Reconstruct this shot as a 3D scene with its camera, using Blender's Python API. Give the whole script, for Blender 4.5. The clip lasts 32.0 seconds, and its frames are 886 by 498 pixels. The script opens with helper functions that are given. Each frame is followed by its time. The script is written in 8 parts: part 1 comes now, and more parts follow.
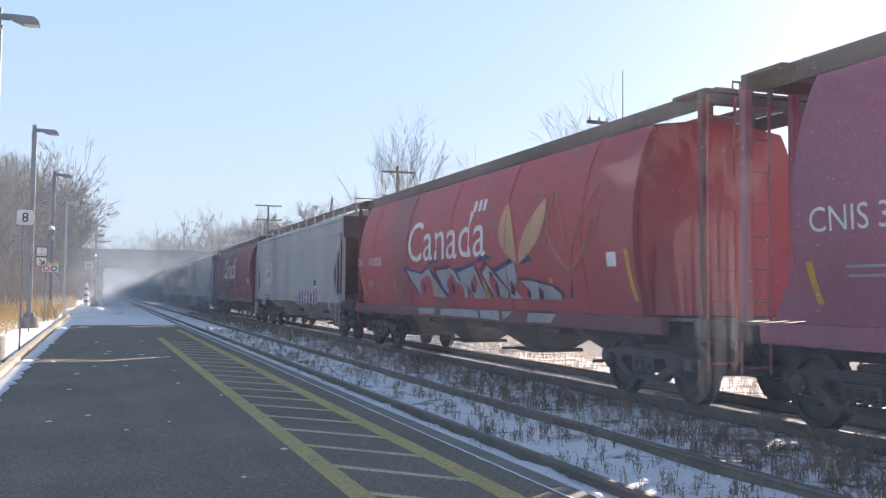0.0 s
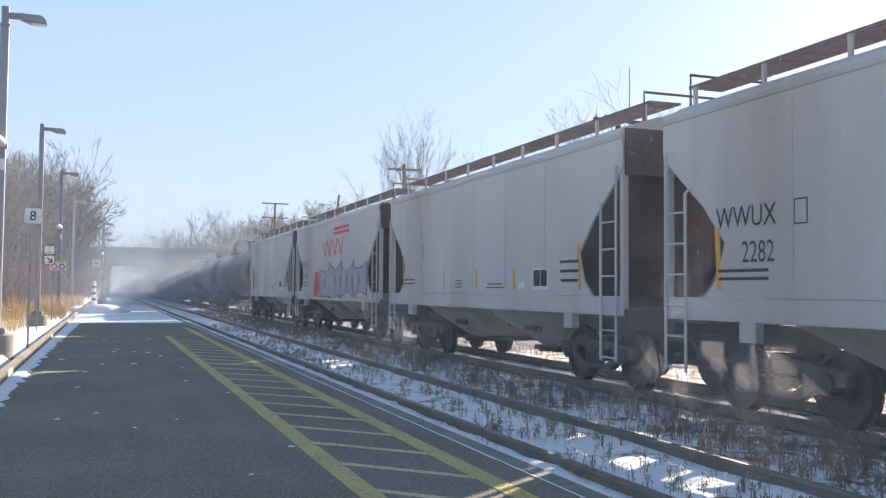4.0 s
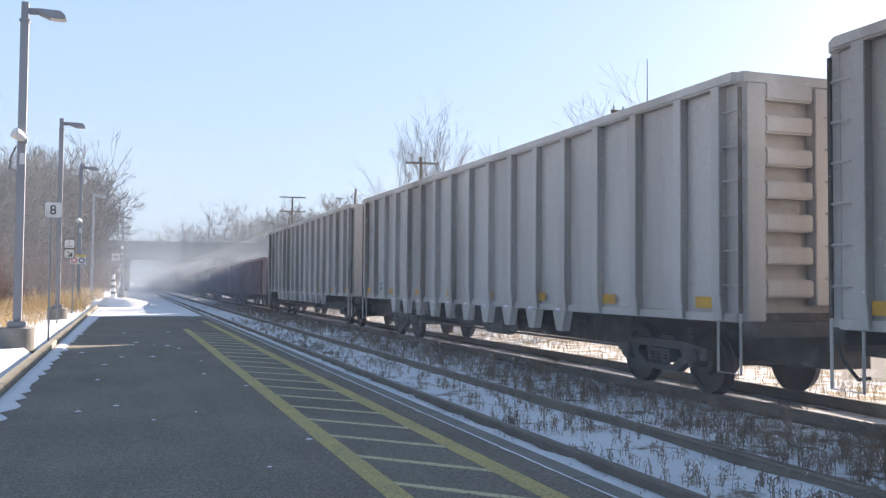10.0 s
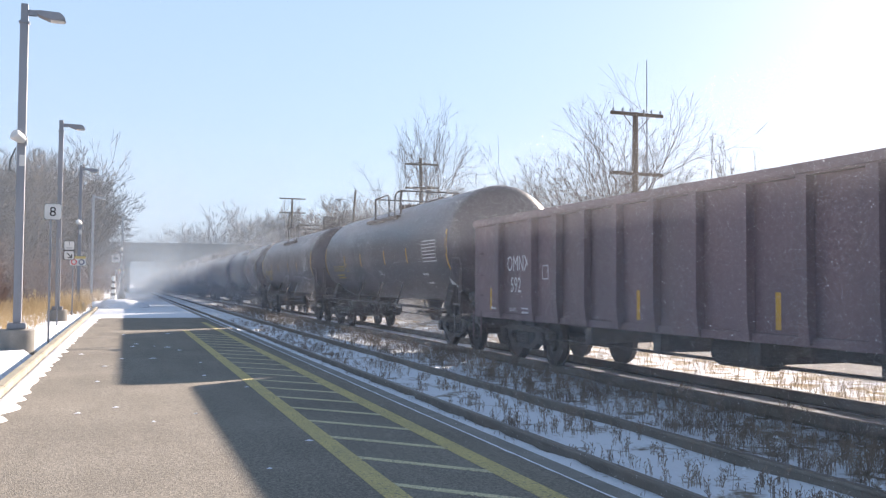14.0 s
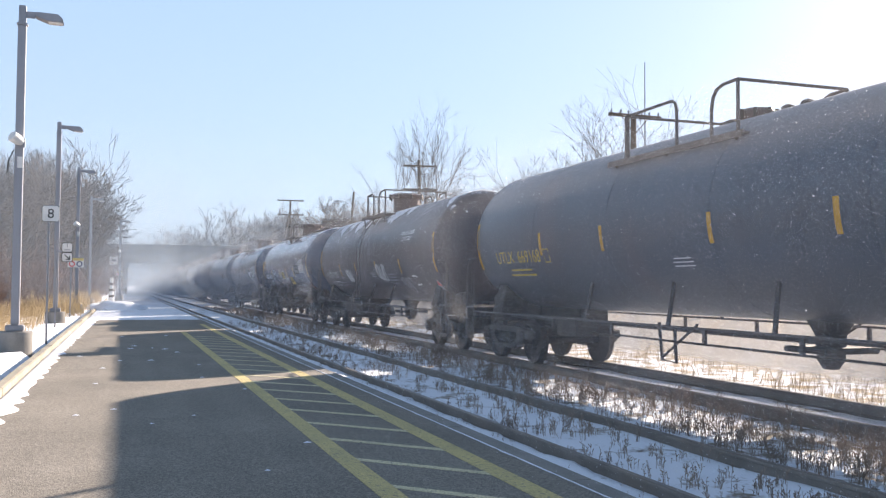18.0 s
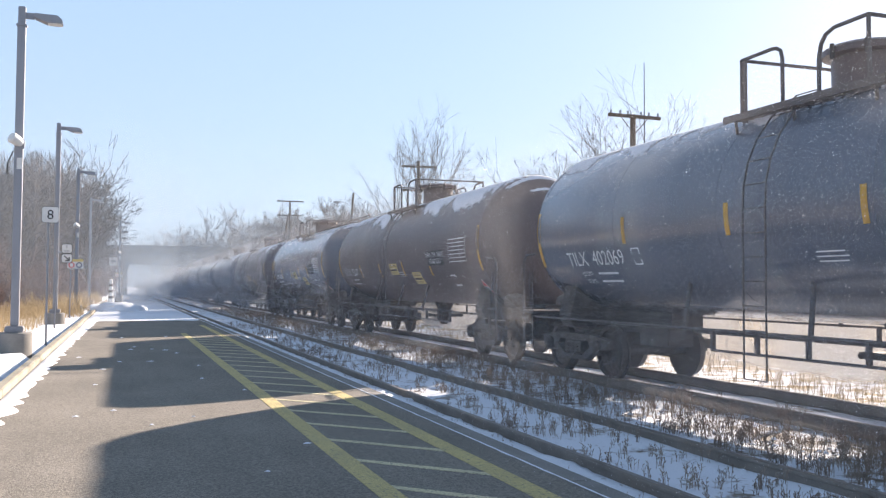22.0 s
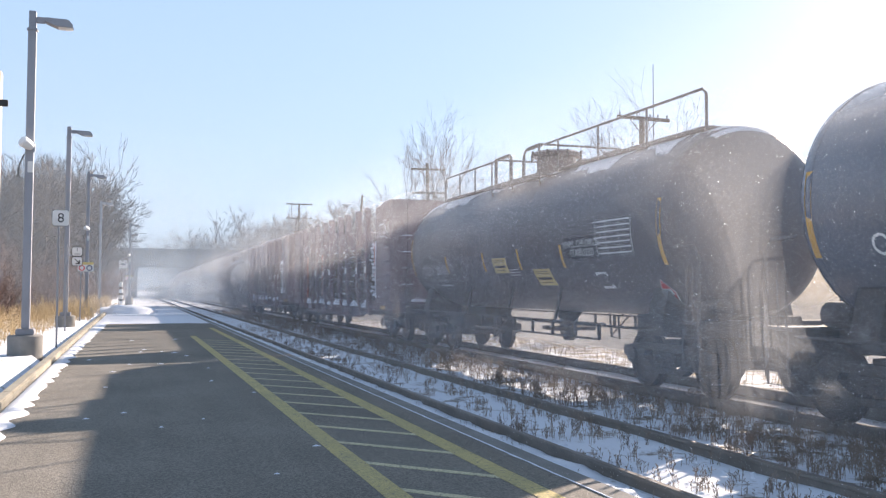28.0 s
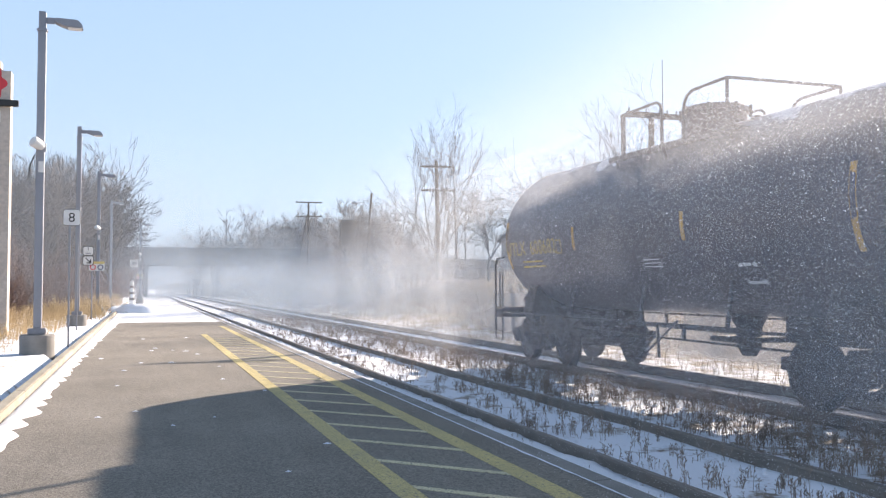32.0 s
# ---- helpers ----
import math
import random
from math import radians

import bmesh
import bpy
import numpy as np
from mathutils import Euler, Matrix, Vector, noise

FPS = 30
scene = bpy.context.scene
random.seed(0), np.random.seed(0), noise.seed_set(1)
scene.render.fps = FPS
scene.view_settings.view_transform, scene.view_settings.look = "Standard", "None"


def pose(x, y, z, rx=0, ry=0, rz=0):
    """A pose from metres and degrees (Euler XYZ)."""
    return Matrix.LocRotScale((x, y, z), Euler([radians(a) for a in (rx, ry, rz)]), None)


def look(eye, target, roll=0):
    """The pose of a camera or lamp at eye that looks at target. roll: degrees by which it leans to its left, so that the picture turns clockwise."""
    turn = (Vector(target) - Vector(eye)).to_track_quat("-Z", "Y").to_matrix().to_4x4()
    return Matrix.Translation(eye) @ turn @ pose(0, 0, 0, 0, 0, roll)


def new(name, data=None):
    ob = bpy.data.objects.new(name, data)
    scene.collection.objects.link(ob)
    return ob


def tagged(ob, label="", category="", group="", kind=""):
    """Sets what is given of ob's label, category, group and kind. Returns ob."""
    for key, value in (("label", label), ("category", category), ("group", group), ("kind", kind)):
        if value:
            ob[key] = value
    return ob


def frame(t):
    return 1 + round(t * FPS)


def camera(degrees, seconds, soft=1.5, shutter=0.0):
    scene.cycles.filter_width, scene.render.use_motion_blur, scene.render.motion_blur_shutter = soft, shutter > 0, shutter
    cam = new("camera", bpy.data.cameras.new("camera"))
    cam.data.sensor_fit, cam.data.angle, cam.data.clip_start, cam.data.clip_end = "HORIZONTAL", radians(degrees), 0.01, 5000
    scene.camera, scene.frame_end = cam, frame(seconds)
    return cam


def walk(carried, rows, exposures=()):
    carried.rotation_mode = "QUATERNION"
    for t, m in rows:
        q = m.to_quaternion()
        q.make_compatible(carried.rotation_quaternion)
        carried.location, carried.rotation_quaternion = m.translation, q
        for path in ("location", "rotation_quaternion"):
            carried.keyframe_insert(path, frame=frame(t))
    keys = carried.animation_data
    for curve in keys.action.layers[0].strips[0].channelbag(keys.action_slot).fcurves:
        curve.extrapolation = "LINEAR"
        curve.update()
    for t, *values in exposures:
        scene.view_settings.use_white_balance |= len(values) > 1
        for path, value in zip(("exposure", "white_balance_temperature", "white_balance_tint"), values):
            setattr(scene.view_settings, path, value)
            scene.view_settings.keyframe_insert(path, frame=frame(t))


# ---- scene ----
cam = camera(52.0, 32.0, soft=1.3)
scene.cycles.transparent_max_bounces = 32      # many thin veils of dust lie behind one another
EYE = (0.0, 0.0, 1.5625)


def turned(yaw, pitch, roll):
    """The camera's pose from its heading (degrees right of +y), its tilt upwards and its lean."""
    a, p = radians(yaw), radians(pitch)
    way = Vector((math.sin(a) * math.cos(p), math.cos(a) * math.cos(p), math.sin(p)))
    return look(EYE, Vector(EYE) + way, roll)


PATH = [
    (0, 20.72, 2.79, 0.53), (0.5, 20.74, 2.83, 0.61), (1, 20.75, 2.88, 0.59), (1.5, 20.76, 2.84, 0.47),
    (2, 20.77, 2.93, 0.57), (2.5, 20.75, 2.9, 0.49), (3, 20.63, 2.83, 0.51), (3.5, 20.46, 2.72, 0.49),
    (5.5, 20.02, 2.54, 0.39), (6, 20.03, 2.6, 0.49), (6.5, 19.93, 2.58, 0.47), (7, 19.75, 2.44, 0.56),
    (7.5, 19.62, 2.39, 0.57), (8, 19.57, 2.38, 0.47), (8.5, 19.48, 2.33, 0.49), (9, 19.44, 2.34, 0.44),
    (9.5, 19.3, 2.24, 0.47), (10, 19.24, 2.21, 0.43), (10.5, 19.25, 2.26, 0.39), (11, 19.28, 2.31, 0.39),
    (11.5, 19.29, 2.34, 0.4), (12, 19.31, 2.36, 0.35), (12.5, 19.33, 2.4, 0.41), (13, 19.3, 2.33, 0.29),
    (13.5, 19.3, 2.33, 0.29), (14, 19.25, 2.28, 0.34), (14.5, 19.24, 2.28, 0.33), (16.5, 19.24, 2.31, 0.37),
    (17, 19.29, 2.34, 0.31), (17.5, 19.36, 2.33, 0.27), (18, 19.36, 2.39, 0.31), (18.5, 19.37, 2.39, 0.28),
    (19, 19.37, 2.44, 0.27), (19.5, 19.37, 2.48, 0.31), (20, 19.38, 2.49, 0.24), (20.5, 19.41, 2.49, 0.19),
    (21, 19.4, 2.49, 0.21), (21.5, 19.39, 2.44, 0.19), (22, 19.38, 2.43, 0.24), (22.5, 19.38, 2.49, 0.24),
    (23, 19.38, 2.48, 0.14), (23.5, 19.36, 2.55, 0.26), (24, 19.35, 2.59, 0.24), (24.5, 19.38, 2.6, 0.16),
    (25, 19.38, 2.61, 0.15), (25.5, 19.39, 2.64, 0.07), (27.5, 19.03, 2.64, 0.14), (28, 18.82, 2.59, 0.19),
    (28.5, 18.72, 2.55, 0.16), (29, 18.72, 2.58, 0.11), (29.5, 18.73, 2.63, 0.09), (30, 18.73, 2.66, 0.14),
    (30.5, 18.62, 2.59, 0.09), (31, 18.46, 2.48, 0), (31.5, 18.35, 2.49, 0.05), (32, 18.22, 2.42, -0.11),
]
walk(cam, [(t, turned(a, p, r)) for t, a, p, r in PATH], [(0.0, 1.57, 6500, 20), (32.0, 1.57, 6500, 20)])

# ---- light ----
SUN_AZ, SUN_EL = radians(54.6), radians(21.0)      # right of +y, above the horizon
to_sun = Vector((math.sin(SUN_AZ) * math.cos(SUN_EL), math.cos(SUN_AZ) * math.cos(SUN_EL), math.sin(SUN_EL)))
world = bpy.data.worlds.new("world")
scene.world = world
world.use_nodes = True
wn = world.node_tree.nodes
sky = wn.new("ShaderNodeTexSky")
sky.sky_type, sky.sun_disc = "NISHITA", False
sky.sun_elevation, sky.sun_rotation = SUN_EL, SUN_AZ
sky.air_density, sky.dust_density, sky.ozone_density = 1.0, 0.6, 1.0
wn["Background"].inputs["Strength"].default_value = 0.0150
world.node_tree.links.new(sky.outputs[0], wn["Background"].inputs[0])
haze = wn.new("ShaderNodeBackground")      # thin even winter haze over the clear sky
haze.inputs["Color"].default_value, haze.inputs["Strength"].default_value = (0.50, 0.745, 1.0, 1.0), 0.42
# the haze lies low: full at the horizon, thin overhead
way, up, low = wn.new("ShaderNodeTexCoord"), wn.new("ShaderNodeSeparateXYZ"), wn.new("ShaderNodeMapRange")
low.interpolation_type = "SMOOTHSTEP"
for i, v in enumerate((0.25, 0.9, 0.272, 0.115)):
    low.inputs[i + 1].default_value = v
world.node_tree.links.new(way.outputs["Generated"], up.inputs[0])
world.node_tree.links.new(up.outputs[2], low.inputs[0])
world.node_tree.links.new(low.outputs[0], haze.inputs["Strength"])
both = wn.new("ShaderNodeAddShader")
world.node_tree.links.new(wn["Background"].outputs[0], both.inputs[0])
world.node_tree.links.new(haze.outputs[0], both.inputs[1])
world.node_tree.links.new(both.outputs[0], wn["World Output"].inputs[0])
sun = new("sun", bpy.data.lights.new("sun", "SUN"))
sun.data.energy, sun.data.angle, sun.data.color = 5.0, radians(0.55), (1.0, 0.88, 0.70)
sun.matrix_world = look((0, 0, 60), Vector((0, 0, 60)) - to_sun)


# ---- materials ----
def rgb(c):
    return (*c, 1.0) if len(c) == 3 else c


def mat(name, a, b=None, rough=0.6, metal=0.0, scale=2.0, fine=40.0, stretch=(1, 1, 1), lo=0.4, hi=0.62, bump=0.15,
        grain=0.12, dirt=None, dirt_lo=0.55, dirt_hi=0.75, dirt_scale=0.7, dirt_stretch=(1, 1, 1), coat=0.0, spec=0.5, random=0.0):
    """A painted or natural surface: two colours mixed by broad noise, fine grain, dirt patches, bump."""
    m = bpy.data.materials.new(name)
    m.use_nodes = True
    n, l = m.node_tree.nodes, m.node_tree.links
    bs = n["Principled BSDF"]
    co = n.new("ShaderNodeTexCoord")

    def noisy(sc, st, detail=5.0):
        mp = n.new("ShaderNodeMapping")
        mp.inputs["Scale"].default_value = st
        tx = n.new("ShaderNodeTexNoise")
        tx.inputs["Scale"].default_value, tx.inputs["Detail"].default_value = sc, detail
        l.new(co.outputs["Object"], mp.inputs[0])
        l.new(mp.outputs[0], tx.inputs["Vector"])
        return tx.outputs[0]

    def ramp(src, x0, x1):
        r = n.new("ShaderNodeMapRange")
        r.inputs[1].default_value, r.inputs[2].default_value = x0, x1
        l.new(src, r.inputs[0])
        return r.outputs[0]

    def mix(fac, c1, c2):
        x = n.new("ShaderNodeMix")
        x.data_type = "RGBA"
        if isinstance(fac, float):
            x.inputs[0].default_value = fac
        else:
            l.new(fac, x.inputs[0])
        for i, c in ((6, c1), (7, c2)):
            if isinstance(c, tuple):
                x.inputs[i].default_value = rgb(c)
            else:
                l.new(c, x.inputs[i])
        return x.outputs[2]

    b = b or tuple(c * 0.75 for c in a)
    col = mix(ramp(noisy(scale, stretch), lo, hi), a, b)
    g = noisy(fine, (1, 1, 1), 3.0)
    dark = n.new("ShaderNodeHueSaturation")
    l.new(col, dark.inputs["Color"])
    val = n.new("ShaderNodeMapRange")
    val.inputs[1].default_value, val.inputs[2].default_value = 0.3, 0.7
    val.inputs[3].default_value, val.inputs[4].default_value = 1 - grain, 1 + grain
    l.new(g, val.inputs[0])
    if random:
        oi = n.new("ShaderNodeObjectInfo")
        rr = n.new("ShaderNodeMapRange")
        rr.inputs[3].default_value, rr.inputs[4].default_value = 1 - random, 1 + random
        l.new(oi.outputs["Random"], rr.inputs[0])
        mu = n.new("ShaderNodeMath")
        mu.operation = "MULTIPLY"
        l.new(rr.outputs[0], mu.inputs[0])
        l.new(val.outputs[0], mu.inputs[1])
        l.new(mu.outputs[0], dark.inputs["Value"])
    else:
        l.new(val.outputs[0], dark.inputs["Value"])
    col = dark.outputs[0]
    if dirt:
        col = mix(ramp(noisy(dirt_scale, dirt_stretch, 6.0), dirt_lo, dirt_hi), col, dirt)
    l.new(col, bs.inputs["Base Color"])
    bs.inputs["Roughness"].default_value, bs.inputs["Metallic"].default_value = rough, metal
    bs.inputs["Coat Weight"].default_value = coat
    bs.inputs["Specular IOR Level"].default_value = spec
    if bump:
        bp = n.new("ShaderNodeBump")
        bp.inputs["Strength"].default_value, bp.inputs["Distance"].default_value = bump, 0.02
        l.new(g, bp.inputs["Height"])
        l.new(bp.outputs[0], bs.inputs["Normal"])
    return m


def asphalt_material():
    """Old asphalt: pale and dark stone chips in a grey-brown binder, worn patches, faint wheel and sweep marks."""
    m = bpy.data.materials.new("asphalt")
    m.use_nodes = True
    n, l = m.node_tree.nodes, m.node_tree.links
    bs = n["Principled BSDF"]
    co = n.new("ShaderNodeTexCoord")

    def ranged(src, a, b, c, d):
        r = n.new("ShaderNodeMapRange")
        for i, v in enumerate((a, b, c, d)):
            r.inputs[i + 1].default_value = v
        l.new(src, r.inputs[0])
        return r.outputs[0]

    def tex(scale, detail, stretch=(1, 1, 1)):
        mp, t = n.new("ShaderNodeMapping"), n.new("ShaderNodeTexNoise")
        mp.inputs["Scale"].default_value = stretch
        t.inputs["Scale"].default_value, t.inputs["Detail"].default_value = scale, detail
        l.new(co.outputs["Object"], mp.inputs[0])
        l.new(mp.outputs[0], t.inputs["Vector"])
        return t.outputs[0]

    chips = n.new("ShaderNodeTexVoronoi")
    chips.inputs["Scale"].default_value = 85.0
    l.new(co.outputs["Object"], chips.inputs["Vector"])
    grey = n.new("ShaderNodeSeparateColor")
    l.new(chips.outputs["Color"], grey.inputs[0])
    stone = ranged(grey.outputs[0], 0.0, 1.0, 0.6, 1.42)
    clods = ranged(tex(26.0, 4.0), 0.3, 0.7, 0.85, 1.15)
    broad = ranged(tex(0.55, 5.0), 0.3, 0.7, 0.88, 1.12)
    sweep = ranged(tex(2.5, 4.0, (1, 0.12, 1)), 0.3, 0.7, 0.92, 1.08)
    val = stone
    for o in (clods, broad, sweep):
        mu = n.new("ShaderNodeMath")
        mu.operation = "MULTIPLY"
        l.new(val, mu.inputs[0])
        l.new(o, mu.inputs[1])
        val = mu.outputs[0]
    hs = n.new("ShaderNodeHueSaturation")
    hs.inputs["Color"].default_value = (0.205, 0.187, 0.160, 1)
    l.new(val, hs.inputs["Value"])
    l.new(hs.outputs[0], bs.inputs["Base Color"])
    bs.inputs["Roughness"].default_value = 0.92
    bp = n.new("ShaderNodeBump")
    bp.inputs["Strength"].default_value, bp.inputs["Distance"].default_value = 0.4, 0.01
    l.new(chips.outputs["Distance"], bp.inputs["Height"])
    l.new(bp.outputs[0], bs.inputs["Normal"])
    return m


def flake_material():
    """Ice grains that scatter light both ways."""
    m = bpy.data.materials.new("snow_flake")
    m.use_nodes = True
    n, l = m.node_tree.nodes, m.node_tree.links
    n.remove(n["Principled BSDF"])
    df, tr, half = n.new("ShaderNodeBsdfDiffuse"), n.new("ShaderNodeBsdfTranslucent"), n.new("ShaderNodeMixShader")
    for s in (df, tr):
        s.inputs["Color"].default_value = (0.95, 0.95, 0.97, 1)
    half.inputs[0].default_value = 0.5
    l.new(df.outputs[0], half.inputs[1])
    l.new(tr.outputs[0], half.inputs[2])
    l.new(half.outputs[0], n["Material Output"].inputs[0])
    return m


STREAK = (1, 1, 0.12)
